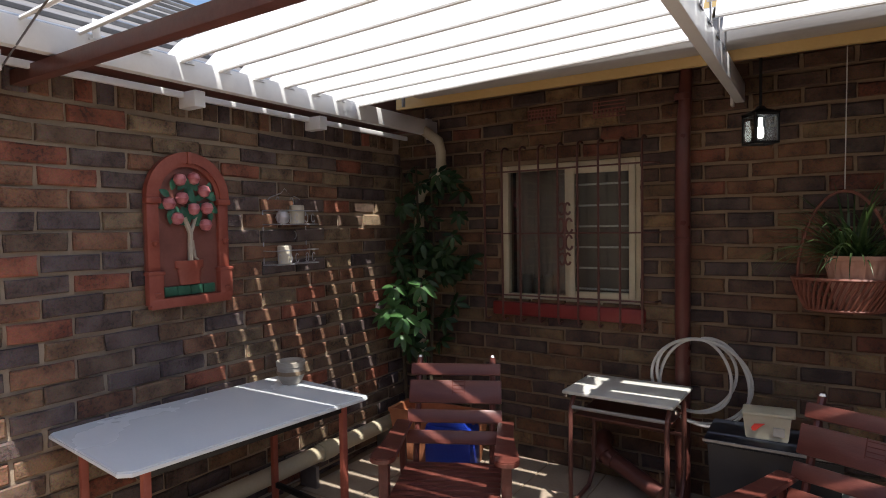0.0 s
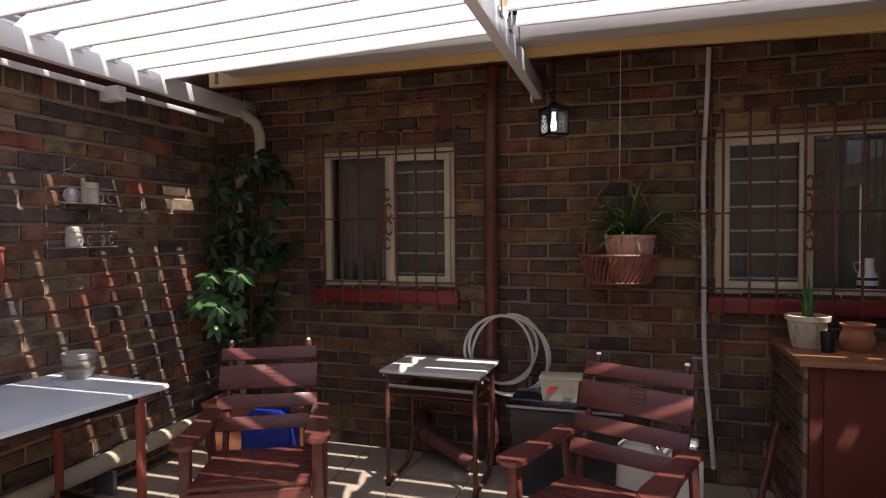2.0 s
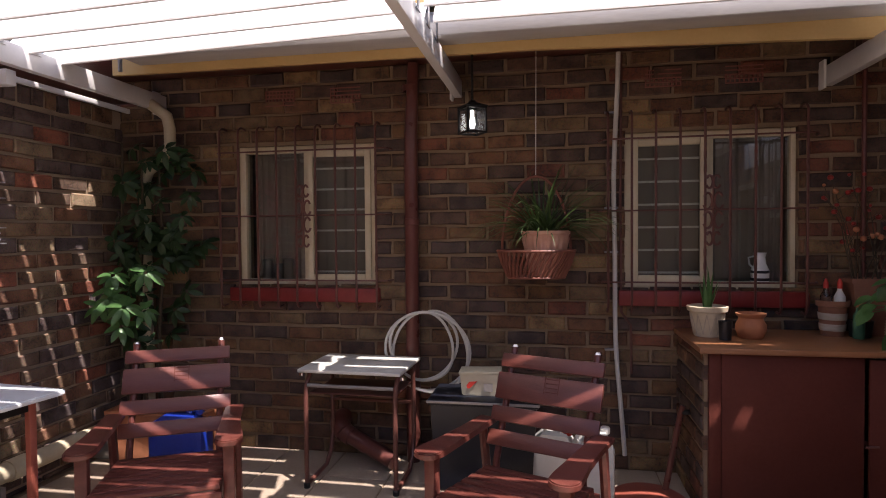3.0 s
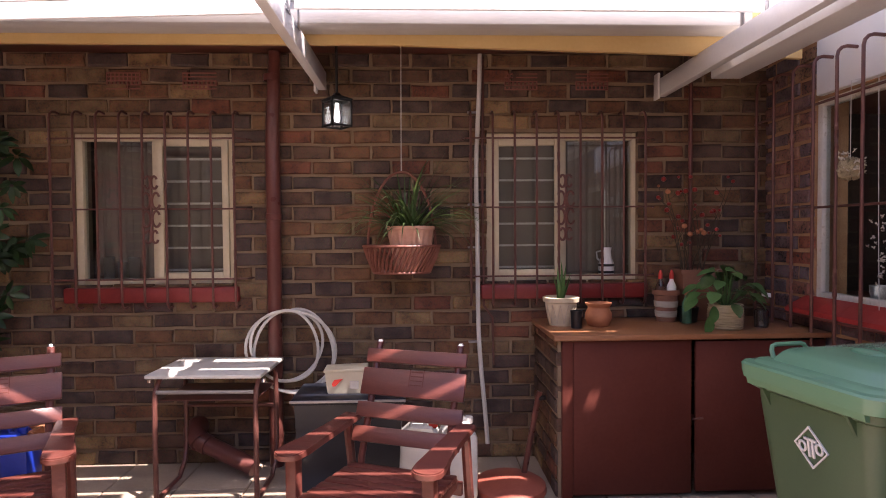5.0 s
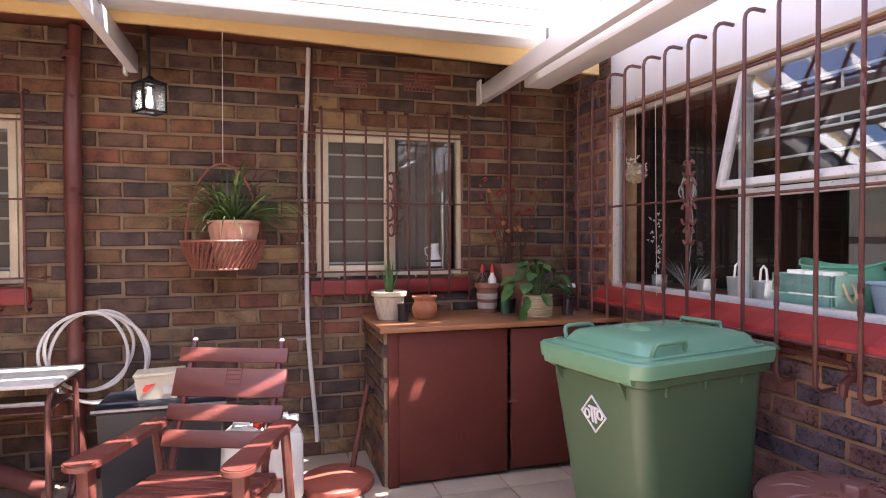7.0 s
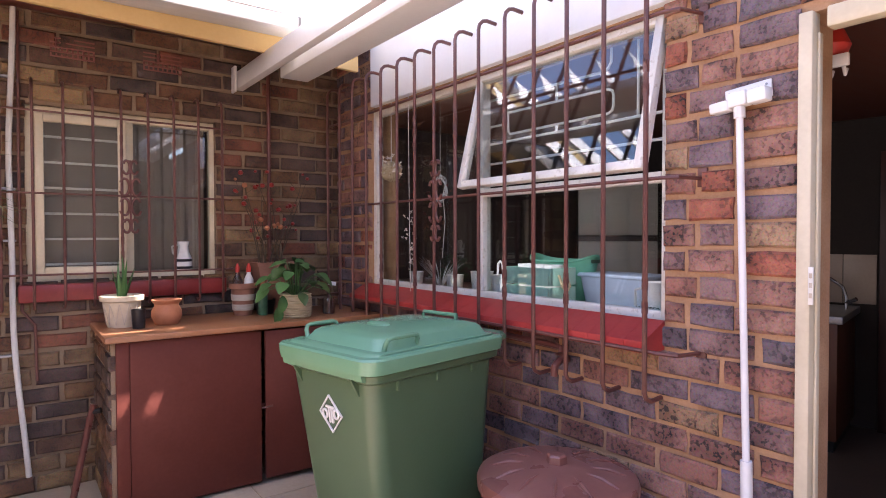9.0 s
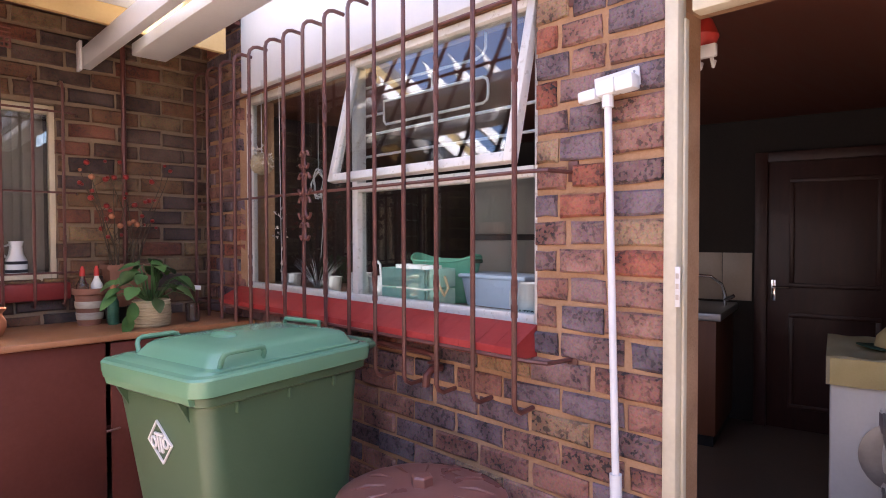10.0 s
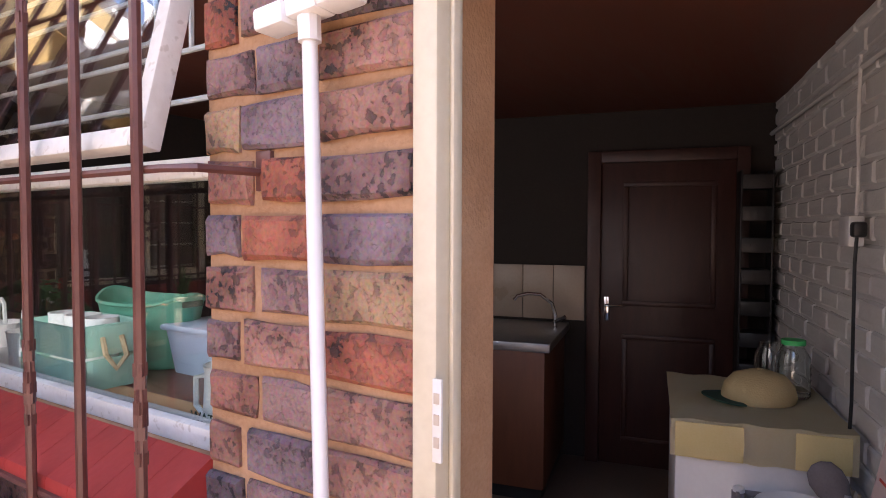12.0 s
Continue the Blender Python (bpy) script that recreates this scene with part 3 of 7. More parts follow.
WW, WH = W1[1] - W1[0], WIN_HI - WIN_LO
for name, x0, flip in (("window_1", W1[0], False), ("window_2", W2[0], True)):
    m = frame_on((x0, BACK_Y + 0.05, WIN_LO), (1, 0, 0), (0, -1, 0))
    w = window(name, m, WW, WH, (WW / 2,), CREAM, "cream-painted two-leaf window behind burglar bars")
    for i, (a, b) in enumerate(((0.045, WW / 2 - 0.02), (WW / 2 + 0.02, WW - 0.045))):
        opened = (i == 1) != flip
        if opened:
            sash(w, a, b, 0.045, WH - 0.045, CREAM, (b if not flip else a, 0), (-5 if not flip else 5))
        else:
            pane(w, a, b, 0.045, WH - 0.045, -0.03)
    part("window_sill", box(bmesh.new(), -0.04, WW + 0.03, -0.06, 0.095, -0.10, -0.004, 0.012), DARK_SILL_RED, w, "red-painted sloping sill")
    # blind cloth behind one leaf, white inner bars behind the other
    solid = (0.05, WW / 2 - 0.02) if not flip else (WW / 2 + 0.02, WW - 0.05)
    barred = (WW / 2 + 0.02, WW - 0.05) if not flip else (0.05, WW / 2 - 0.02)
    cloth = bmesh.new()
    for i in range(9):
        c0 = solid[0] + (solid[1] - solid[0]) * i / 9
        box(cloth, c0, c0 + (solid[1] - solid[0]) / 9, -0.135 - 0.0025 * (i % 2), -0.13 - 0.0025 * (i % 2), -0.02, WH, 0.001)
    single("curtain", (cloth.transform(m), cloth)[1], CURTAIN, "dim grey-brown curtain behind the window", "curtain")
    cloth = bmesh.new()
    box(cloth, barred[0] - 0.03, barred[1] + 0.03, -0.115, -0.11, -0.02, WH, 0.001)
    single("curtain", (cloth.transform(m), cloth)[1], CURTAIN, "dim grey-brown curtain behind the inner bars", "curtain")
    inner = new("inner_bars")
    inner.matrix_basis = m @ Matrix.Translation((barred[0], -0.056, 0.0))
    tagged(inner, "white-painted horizontal bars inside the window", "inner bars")
    for i in range(6):
        part("bar", box(bmesh.new(), -0.02, barred[1] - barred[0] + 0.02, -0.006, 0.006, 0.09 + 0.142 * i, 0.103 + 0.142 * i, 0.002), WHITE_OLD, inner)
    part("bar_upright", box(bmesh.new(), -0.02, -0.008, -0.02, -0.007, 0.0, WH, 0.002), WHITE_OLD, inner)
    part("bar_upright", box(bmesh.new(), barred[1] - barred[0] + 0.008, barred[1] - barred[0] + 0.02, -0.02, -0.007, 0.0, WH, 0.002), WHITE_OLD, inner)
    # near-black box: the room's darkness is in its colour
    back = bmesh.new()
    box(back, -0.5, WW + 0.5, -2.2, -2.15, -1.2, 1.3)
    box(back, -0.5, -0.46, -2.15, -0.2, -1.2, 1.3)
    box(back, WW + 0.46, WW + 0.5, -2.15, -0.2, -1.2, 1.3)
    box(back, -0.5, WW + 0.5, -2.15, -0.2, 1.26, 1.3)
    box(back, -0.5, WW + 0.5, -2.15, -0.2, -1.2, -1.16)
    single("wall_room", (back.transform(m), back)[1], WALL_DARK, "plain near-black box, the dim room's shade in its colour", "wall", "structure", smooth=None)

m_kw = frame_on((RIGHT_X + 0.05, KW[1], KW[2]), (0, -1, 0), (-1, 0, 0))
KWW, KWH = KW[1] - KW[0], KW[3] - KW[2]
KMID = KW[1] - 2.035
kitchen_window = window("window_3", m_kw, KWW, KWH, (KMID,), WHITE_OLD, "white-painted kitchen window with an open top-hung leaf", 0.042, 0.05)
TRANSOM = 1.588 - KW[2]
part("transom", box(bmesh.new(), KMID + 0.021, KWW - 0.042, -0.05, 0.004, TRANSOM - 0.02, TRANSOM + 0.02, 0.004), WHITE_OLD, kitchen_window)
pane(kitchen_window, 0.042, KMID - 0.02, 0.042, KWH - 0.042, -0.025)
pane(kitchen_window, KMID + 0.02, KWW - 0.042, 0.042, TRANSOM - 0.02, -0.025)
awning = sash(kitchen_window, KMID + 0.0, KWW - 0.02, TRANSOM + 0.0, KWH - 0.015, WHITE_OLD, (0, KWH - 0.015), 13.5, "x", 0.035)

# ---- door frame and kitchen ----
dj = bmesh.new()
JX0, JX1 = RIGHT_X - 0.012, RIGHT_X + 0.042
box(dj, JX0, JX1, DOOR[1] - 0.04, DOOR[1], 0, DOOR[3], 0.006)
box(dj, JX0 + 0.03, JX1, DOOR[1] - 0.048, DOOR[1] - 0.04, 0, DOOR[3] - 0.06, 0.004)
box(dj, JX0, JX1, DOOR[0], DOOR[0] + 0.075, 0, DOOR[3], 0.006)
box(dj, JX0, JX1, DOOR[0] + 0.075, DOOR[1] - 0.075, DOOR[3] - 0.06, DOOR[3], 0.006)
door_frame = single("door_1", dj, CREAM, "cream-painted timber door frame of the open kitchen doorway", "door frame", "structure")


# ---- pergola ----
BEAM_LO, BEAM_HI = 2.34, 2.45
for i, x in enumerate((-2.63, -0.53, 1.62)):
    BEAM_LO, BEAM_HI = (2.34, 2.45) if i < 2 else (2.30, 2.41)
    b = thing("pergola_beam", (x, 3.5 if i else 3.5, BEAM_LO), "white-painted steel tube beam carrying the louvres", "beam", "pergola beams")
    part("tube", box(bmesh.new(), -0.025, 0.025, -3.5, 0.05, 0, BEAM_HI - BEAM_LO, 0.004), WHITE, b)
    part("end_bracket", box(bmesh.new(), -0.045, -0.03, -0.01, 0.065, -0.02, BEAM_HI - BEAM_LO + 0.03, 0.003), WHITE, b)
roof = thing("louvre_roof", (0, 2.84, 2.47), "white-painted metal louvre blades tilted half open", "louvre roof")
GAPS = [1.565 + 0.207 * i for i in range(-8, 7)]


def blade_rise(x):
    """The blades climb gently from the outer beam to the middle one and lie level beyond it."""
    return 0.035 + 0.03 * (min(x, -0.56) + 2.7)


for g in GAPS[:-1]:
    for x0, x1, dy in ((-2.775, -0.56, 0.0), (-0.50, 1.85, -0.055)):
        if g < 0.2 or (x0 > -1 and g < 1.3):
            continue
        # the far edge of each blade stands up, so that only thin lines of sun come through
        half, tilt = (0.105, 52) if g > 1.3 else (0.11, 38)
        c = g + dy + 0.1035 - 2.84
        pts = [(-half, -0.003), (-half + 0.004, -0.010), (-half + 0.010, -0.001), (-half * 0.5, 0.005), (0, 0.007), (half * 0.5, 0.005), (half - 0.008, 0.0), (half - 0.001, -0.008), (half, 0.0)]
        top = [(y, z + 0.003) for y, z in pts][::-1]
        ca, sa = math.cos(radians(tilt)), math.sin(radians(tilt))
        bm = bmesh.new()
        a = [bm.verts.new((x0, c + y * ca - z * sa, y * sa + z * ca + blade_rise(x0))) for y, z in pts + top]
        b = [bm.verts.new((x1, c + y * ca - z * sa, y * sa + z * ca + blade_rise(x1))) for y, z in pts + top]
        ring_faces(bm, a, b)
        part("blade", bm, LOUVRE_WHITE, roof)
for x in (-2.60, -0.50, 1.67):
    for g in GAPS[5:-1]:
        bm = bmesh.new()
        box(bm, x - 0.003, x + 0.003, g + 0.07 - 2.84, g + 0.10 - 2.84, -0.04, 0.005 + blade_rise(x), 0.001)
        box(bm, x - 0.003, x + 0.003, g + 0.055 - 2.84, g + 0.115 - 2.84, -0.045, -0.035, 0.001)
        part("pivot_bracket", bm, GREY_METAL if x > -2 else WHITE, roof)
single("fascia", prism(bmesh.new(), [(-2.58, 2.455), (-0.05, 2.452), (2.18, 2.388), (2.18, 2.90), (-2.58, 2.90)], 3.0, 3.03), GOLD, "ochre-painted timber fascia board along the eave", "fascia", "structure")
gut = bmesh.new()
box(gut, -2.38, 1.80, 2.83, 2.994, 2.502, 2.508, 0.001)
box(gut, -2.38, 1.80, 2.826, 2.832, 2.504, 2.62, 0.001)
box(gut, -2.38, 1.80, 2.82, 2.834, 2.61, 2.622, 0.003)
box(gut, -2.384, -2.38, 2.83, 2.994, 2.504, 2.62, 0.001)
single("gutter", gut, GUTTER_GREY, "white metal eave gutter before the fascia", "gutter", "structure")
single("roof_flashing", box(bmesh.new(), -2.58, 1.86, 2.80, 2.998, 2.66, 2.666, 0.001), GREY_METAL, "grey metal flashing over the gutter", "flashing", "structure")
single("gutter_strap", tube(bmesh.new(), [(-2.43, 2.88, 2.56), (-2.43, 2.88, 2.44)], 0.012, 8), GREY_METAL, "short grey outlet stub at the gutter's end", "outlet", "structure")
box_gutter = bmesh.new()
box(box_gutter, 1.727, 1.90, -0.6, 3.12, 2.305, 2.368, 0.006)
single("box_gutter", box_gutter, WHITE, "white box gutter beside the louvre roof", "gutter", "structure")
single("tie_bar", box(bmesh.new(), LEFT_X - 0.05, -0.3, 0.86, 0.91, 2.27, 2.33, 0.003), BROWN_STEEL, "dark brown steel tie bar under the louvres", "beam", "structure")
single("wall_flashing", box(bmesh.new(), LEFT_X - 0.2, -2.775, -0.5, 3.5, 2.40, 2.412, 0.002), BROWN_STEEL, "dark brown flashing board over the boundary wall", "flashing", "structure")
rail = thing("wall_rail", (-2.79, 3.3, 2.29), "white channel rail with blocks beside the outer beam", "rail", kind="structure")
part("channel", box(bmesh.new(), -0.012, 0.012, -3.2, 0.1, 0.02, 0.05, 0.002), WHITE, rail)
for y in (2.41, 1.56, 0.7):
    part("block", box(bmesh.new(), -0.03, 0.10, y - 3.33, y - 3.27, -0.03, 0.049, 0.003), WHITE, rail)
single("loose_wire", tube(bmesh.new(), [(-2.96, 0.80, 2.28), (-2.3, 0.70, 2.40), (-1.5, 0.55, 2.46)], 0.004, 5), GREY_METAL, "thin wire strung below the louvres", "wire")


# ---- burglar bars ----
def scroll(bm, x, y, z, s, r=0.005, turn=1):
    """A small C-shaped iron curl."""
    pts = [(x + turn * s * (0.25 + 0.5 * math.cos(a)) * (1 - 0.35 * i / 14), y, z + s * math.sin(a) * (1 - 0.35 * i / 14))
           for i, a in enumerate([radians(-150 + 300 * i / 14) for i in range(15)])]
    tube(bm, pts, r, 6)


def grille(name, xs, z_lo, z_hi, rails, out, x0, x1, label, m, scroll_at=None, bracket=0.0, r=0.0075, hook=0.1, twist_every=2):
    """Upright bars with hooked ends on flat rails: local x along the wall, y out of it."""
    g = new(name)
    g.matrix_basis = m
    tagged(g, label, "burglar bars")
    for i, x in enumerate(xs):
        bm = bmesh.new()
        low = [(x, out - hook * (1 - math.cos(radians(a))) * 0.5 - (0.03 if a > 80 else 0) * 0, z_lo + 0.04 - 0.04 * math.sin(radians(a))) for a in (90, 60, 30, 0)]
        low[0] = (x, out - hook * 0.75, z_lo + 0.01)
        top = [(x, out - 0.05 * (1 - math.cos(radians(a))), z_hi - 0.05 + 0.05 * math.sin(radians(a))) for a in (0, 30, 60, 90)] + [(x, out - hook, z_hi - 0.005)]
        tube(bm, low + top, r, 8)
        if i % twist_every == 0:
            for zc in (z_lo + (z_hi - z_lo) * 0.25, z_lo + (z_hi - z_lo) * 0.72):
                for k in range(8):
                    box(bm, -r * 0.86, r * 0.86, -r * 0.86, r * 0.86, -0.0105, 0.0105, 0, Matrix.Translation((x, out, zc - 0.07 + 0.02 * k)) @ pose(0, 0, 0, 0, 0, 22 * k))
        part("bar", bm, BROWN_STEEL, g)
    for z in rails:
        bm = bmesh.new()
        tube(bm, [(x0, out - 0.012 - hook * 0.9, z), (x0 + 0.02, out - 0.03, z), (x0 + 0.06, out - 0.012, z), (x1 - 0.08, out - 0.012, z), (x1 - 0.02, out - 0.03, z), (x1, out - 0.012 - hook * 0.9, z)], r * 0.8, 6)
        rail = part("rail", bm, BROWN_STEEL, g)
        if bracket:
            part("wall_plate", box(bmesh.new(), x1 - 0.015, x1 + 0.02, out - hook - 0.022, out - hook - 0.004, z - 0.03, z + 0.035, 0.002), BROWN_STEEL, rail)
    if scroll_at:
        bm = bmesh.new()
        x, z = scroll_at
        for dz in (-0.165, -0.055, 0.055, 0.165):
            for t in (1, -1):
                scroll(bm, x + (0.042 if abs(dz) < 0.1 else 0.03) * t, out + 0.008, z + dz, 0.058 if abs(dz) < 0.1 else 0.045, 0.0075, turn=-t)
        tube(bm, [(x, out + 0.008, z - 0.2), (x, out + 0.008, z + 0.2)], 0.006, 6)
        part("scrollwork", bm, BROWN_STEEL, g)
    return g


for x0 in (-2.055, 0.49):
    m = frame_on((x0, BACK_Y, 0), (1, 0, 0), (0, -1, 0))
    grille("burglar_bars", [-0.10 + 0.137 * i for i in range(9)], 0.985, 2.20, (1.17, 1.60, 2.03), 0.10, -0.15, 1.08,
           "brown-painted iron burglar bars with hooked ends over a house window", m, (0.49 if x0 > 0 else 0.50, 1.60))
m = frame_on((RIGHT_X, 3.44, 0), (0, -1, 0), (-1, 0, 0))
grille("burglar_bars", [0.001 + 0.1782 * i for i in range(15)], 0.79, 2.37, (0.972, 1.565, 2.115), 0.13, -0.09, 2.62,
       "brown-painted iron burglar bars with twisted uprights before the kitchen window", m, (1.27, 1.555), 1.0, 0.009, 0.13)

# red sill of tiles on edge under the kitchen window
sill = thing("window_sill", (RIGHT_X, KW[1], 0.96), "red-painted sloping tile sill under the kitchen window", "sill", kind="structure")
n_tiles = 27
for i in range(n_tiles):
    w = (KWW + 0.03) / n_tiles
    y1 = 0.03 - i * w
    bm = bmesh.new()
    prism(bm, [(-0.115, 0.008), (-0.108, 0.001), (0.012, 0.001), (0.012, 0.107), (-0.1, 0.049), (-0.112, 0.042), (-0.115, 0.033)], y1 - w + 0.0005, y1 - 0.0005)
    part("tile", bm, RED_PAINT, sill)


# ---- pipes and cables on the walls ----
dp = thing("downpipe", (-0.83, 3.49, 0), "thick brown-painted rainwater downpipe on the house wall", "pipe")
bm = bmesh.new()
tube(bm, [(0, 0, 0.0), (0, 0, 1.9), (0.0, 0, 2.1), (0.02, -0.0, 2.56)], 0.045, 16, radii=[0.045, 0.045, 0.042, 0.036])
part("pipe", bm, BROWN_PIPE, dp)
for z in (0.5, 1.55, 2.4):
    part("clip", lathe(bmesh.new(), [(0.047, z - 0.02), (0.05, z - 0.018), (0.05, z + 0.018), (0.047, z + 0.02)], seg=16), BROWN_PIPE, dp)
cd = thing("conduit", (0.455, 3.52, 0), "loose white flexible conduit running down the brick wall", "conduit")
bm = bmesh.new()
tube(bm, [(-0.025 + 0.02 * max(0, z - 1.45) ** 2 + 0.033 * max(0, 1.45 - z) ** 2 + 0.004 * math.sin(z * 6), 0.0, z) for z in [0.1 + 0.06 * i for i in range(42)]], 0.014, 8)
part("tube", bm, HOSE, cd)
for z in (0.75, 1.35, 1.62, 2.2):
    part("clip", box(bmesh.new(), -0.08, 0.0, 0.0, 0.03, z - 0.006, z + 0.006, 0.002), GREY_METAL, cd)
bm = tube(bmesh.new(), [(0.475, 3.545, 2.55), (0.47, 3.545, 1.6), (0.475, 3.545, 0.98), (0.53, 3.54, 0.9), (0.535, 3.54, 0.6)], 0.008, 6)
single("cable", bm, BROWN_STEEL, "thin brown cable fixed to the brick wall", "cable")
bm = tube(bmesh.new(), [(1.805, 3.535, 0.9), (1.805, 3.535, 2.56)], 0.014, 8)
single("thin_pipe", bm, BROWN_PIPE, "thin brown pipe on the house wall", "pipe")
sp = thing("drain_pipe", (-1.33, 3.5, 0), "brown-painted drain pipe with an elbow under the desk", "pipe")
part("elbow", tube(bmesh.new(), [(0, 0.06, 0.24), (0, -0.02, 0.24), (0.02, -0.07, 0.22), (0.07, -0.11, 0.19)], 0.062, 14, radii=[0.062, 0.066, 0.066, 0.062]), BROWN_PIPE, sp)
part("pipe", tube(bmesh.new(), [(0.05, -0.10, 0.20), (0.42, -0.22, 0.07)], 0.052, 14), BROWN_PIPE, sp)
part("collar", tube(bmesh.new(), [(0.075, -0.108, 0.19), (0.12, -0.123, 0.174)], 0.06, 14), BROWN_PIPE, sp)
pv = thing("waste_pipe", (-2.88, 2.4, 0), "cream plastic waste pipe along the foot of the boundary wall", "pipe")
part("pipe", tube(bmesh.new(), [(0, -1.9, 0.20), (0, 0.95, 0.185)], 0.052, 16), PVC, pv)
for y in (-0.9, 0.02, 0.8):
    part("bracket", box(bmesh.new(), -0.08, 0.06, y - 0.015, y + 0.015, 0.0, 0.14, 0.004), GREY_METAL, pv)
part("socket", tube(bmesh.new(), [(0, 0.1, 0.19), (0, 0.22, 0.19)], 0.06, 16), PVC, pv)
wp = thing("gutter_outlet", (-2.48, 3.40, 0), "cream rainwater pipe in the corner behind the climbing plant", "pipe")
part("pipe", tube(bmesh.new(), [(-0.22, 0.0, 2.42), (-0.1, 0.0, 2.34), (-0.02, 0, 2.28), (0, 0, 2.2), (0, 0, 2.1), (-0.05, 0.04, 2.02), (-0.24, 0.1, 1.93), (-0.28, 0.11, 1.85), (-0.28, 0.11, 0.0)], 0.038, 12), PVC, wp)

for cx in (-1.755, -1.29, 0.72, 1.175):
    v = thing("air_vent", (cx, BACK_Y, 2.345), "terracotta air brick vent in the house wall", "vent", "air vents")
    for z in (0, 0.025, 0.05, 0.075, 0.098):
        part("slat", box(bmesh.new(), -0.105, 0.105, -0.006, 0.018, z, z + 0.008, 0.001), PLAQUE_DARK, v)
    for i in range(9):
        part("upright", box(bmesh.new(), -0.105 + i * 0.0252, -0.096 + i * 0.0252, -0.004, 0.018, 0.0, 0.105, 0.001), PLAQUE_DARK, v)
    # black sheet behind the slats gives the shade in the vent holes
    part("backing", box(bmesh.new(), -0.1, 0.1, 0.018, 0.03, 0.004, 0.1), BLACK_PLASTIC, v)

# ---- lantern ----
ln = thing("wall_lantern", (-0.407, 3.3, 2.065), "black iron lantern with clear panes hanging from the eave", "lantern", rz=35)
fr = bmesh.new()
for sx in (-1, 1):
    for sy in (-1, 1):
        box(fr, sx * 0.06 - 0.006, sx * 0.06 + 0.006, sy * 0.06 - 0.006, sy * 0.06 + 0.006, 0.0, 0.155, 0.002)
for z in (0.0, 0.145):
    for s in (-1, 1):
        box(fr, -0.066, 0.066, s * 0.06 - 0.006, s * 0.06 + 0.006, z, z + 0.012, 0.002)
        box(fr, s * 0.06 - 0.006, s * 0.06 + 0.006, -0.066, 0.066, z, z + 0.012, 0.002)
part("frame", fr, BLACK_IRON, ln)
part("cap", lathe(bmesh.new(), [(0.097, 0.157), (0.095, 0.163), (0.03, 0.185), (0.018, 0.20), (0.0, 0.20)], seg=4, m=pose(0, 0, 0, 0, 0, 45)), BLACK_IRON, ln, smooth=None)
part("rod", tube(bmesh.new(), [(0, 0, 0.19), (0, 0, 0.51)], 0.008, 8), BLACK_IRON, ln)
for rz in (0, 90, 180, 270):
    ob = part("pane", box(bmesh.new(), -0.054, 0.054, 0.058, 0.061, 0.012, 0.145, 0, pose(0, 0, 0, 0, 0, rz)), GLASS, ln, smooth=None)
    ob.visible_shadow = False
BULB, bn, bl = nodes_of("lit_bulb")
bn["Principled BSDF"].inputs["Emission Color"].default_value = (1.0, 0.97, 0.9, 1)
bn["Principled BSDF"].inputs["Emission Strength"].default_value = 3.0
part("bulb", lathe(bmesh.new(), [(0, 0.03), (0.013, 0.034), (0.018, 0.055), (0.015, 0.085), (0.010, 0.10), (0.010, 0.14), (0, 0.14)], seg=16), BULB, ln, "lit white bulb")

# ---- hanging basket ----
hb = thing("hanging_basket", (-0.035, 3.3, 1.213), "red-brown slatted wicker basket hung on a cord before the wall", "basket")
rim = bmesh.new()
for z, rx in ((0.155, 0.225), (0.0, 0.165)):
    tube(rim, [(rx * math.cos(a), 0.72 * rx * math.sin(a), z) for a in [2 * math.pi * i / 28 for i in range(28)]], 0.009, 6, True)
part("rim", rim, BASKET, hb)
for i in range(44):
    a, b = 2 * math.pi * i / 44, 2 * math.pi * i / 44 + 0.32
    bm = tube(bmesh.new(), [(0.165 * math.cos(a), 0.119 * math.sin(a), 0.0), (0.2 * math.cos((a + b) / 2), 0.144 * math.sin((a + b) / 2), 0.078), (0.225 * math.cos(b), 0.162 * math.sin(b), 0.155)], 0.0075, 5)
    part("slat", bm, BASKET, hb)
part("base", lathe(bmesh.new(), [(0, -0.004), (0.16, -0.004), (0.16, 0.004), (0, 0.004)], seg=24, m=Matrix.Diagonal((1, 0.72, 1, 1))), BASKET, hb)
part("handle", tube(bmesh.new(), [(0.2 * math.cos(a), 0.0, 0.13 + 0.46 * math.sin(a)) for a in [math.pi * i / 20 for i in range(21)]], 0.008, 6), BASKET, hb)
part("cord", tube(bmesh.new(), [(0, 0, 0.585), (0.005, 0, 1.36)], 0.0025, 5), HOSE, hb)


def fluted_pot(bm, r0, r1, h, flutes=18, depth=0.006, seg=72, centre=(0, 0, 0)):
    rows = [(r0 * 0.98, 0), (r0, 0.01), (r0 + (r1 - r0) * 0.5, h * 0.5), (r1 * 0.97, h * 0.8), (r1, h * 0.9), (r1 * 1.05, h * 0.93), (r1 * 1.05, h), (r1 * 0.9, h), (r1 * 0.85, h * 0.7), (0, h * 0.68)]
    rings = []
    for i, (r, z) in enumerate(rows):
        f = depth if 1 <= i <= 3 else 0
        if r == 0:
            rings.append([bm.verts.new((centre[0], centre[1], centre[2] + z))])
        else:
            rings.append([bm.verts.new((centre[0] + (r + f * math.cos(flutes * a)) * math.cos(a), centre[1] + (r + f * math.cos(flutes * a)) * math.sin(a), centre[2] + z)) for a in [2 * math.pi * j / seg for j in range(seg)]])
    for a, b in zip(rings, rings[1:]):
        for j in range(seg):
            q = list(dict.fromkeys([a[j], a[(j + 1) % seg], b[(j + 1) % len(b)] if len(b) > 1 else b[0], b[j] if len(b) > 1 else b[0]]))
            bm.faces.new(q)
    return bm


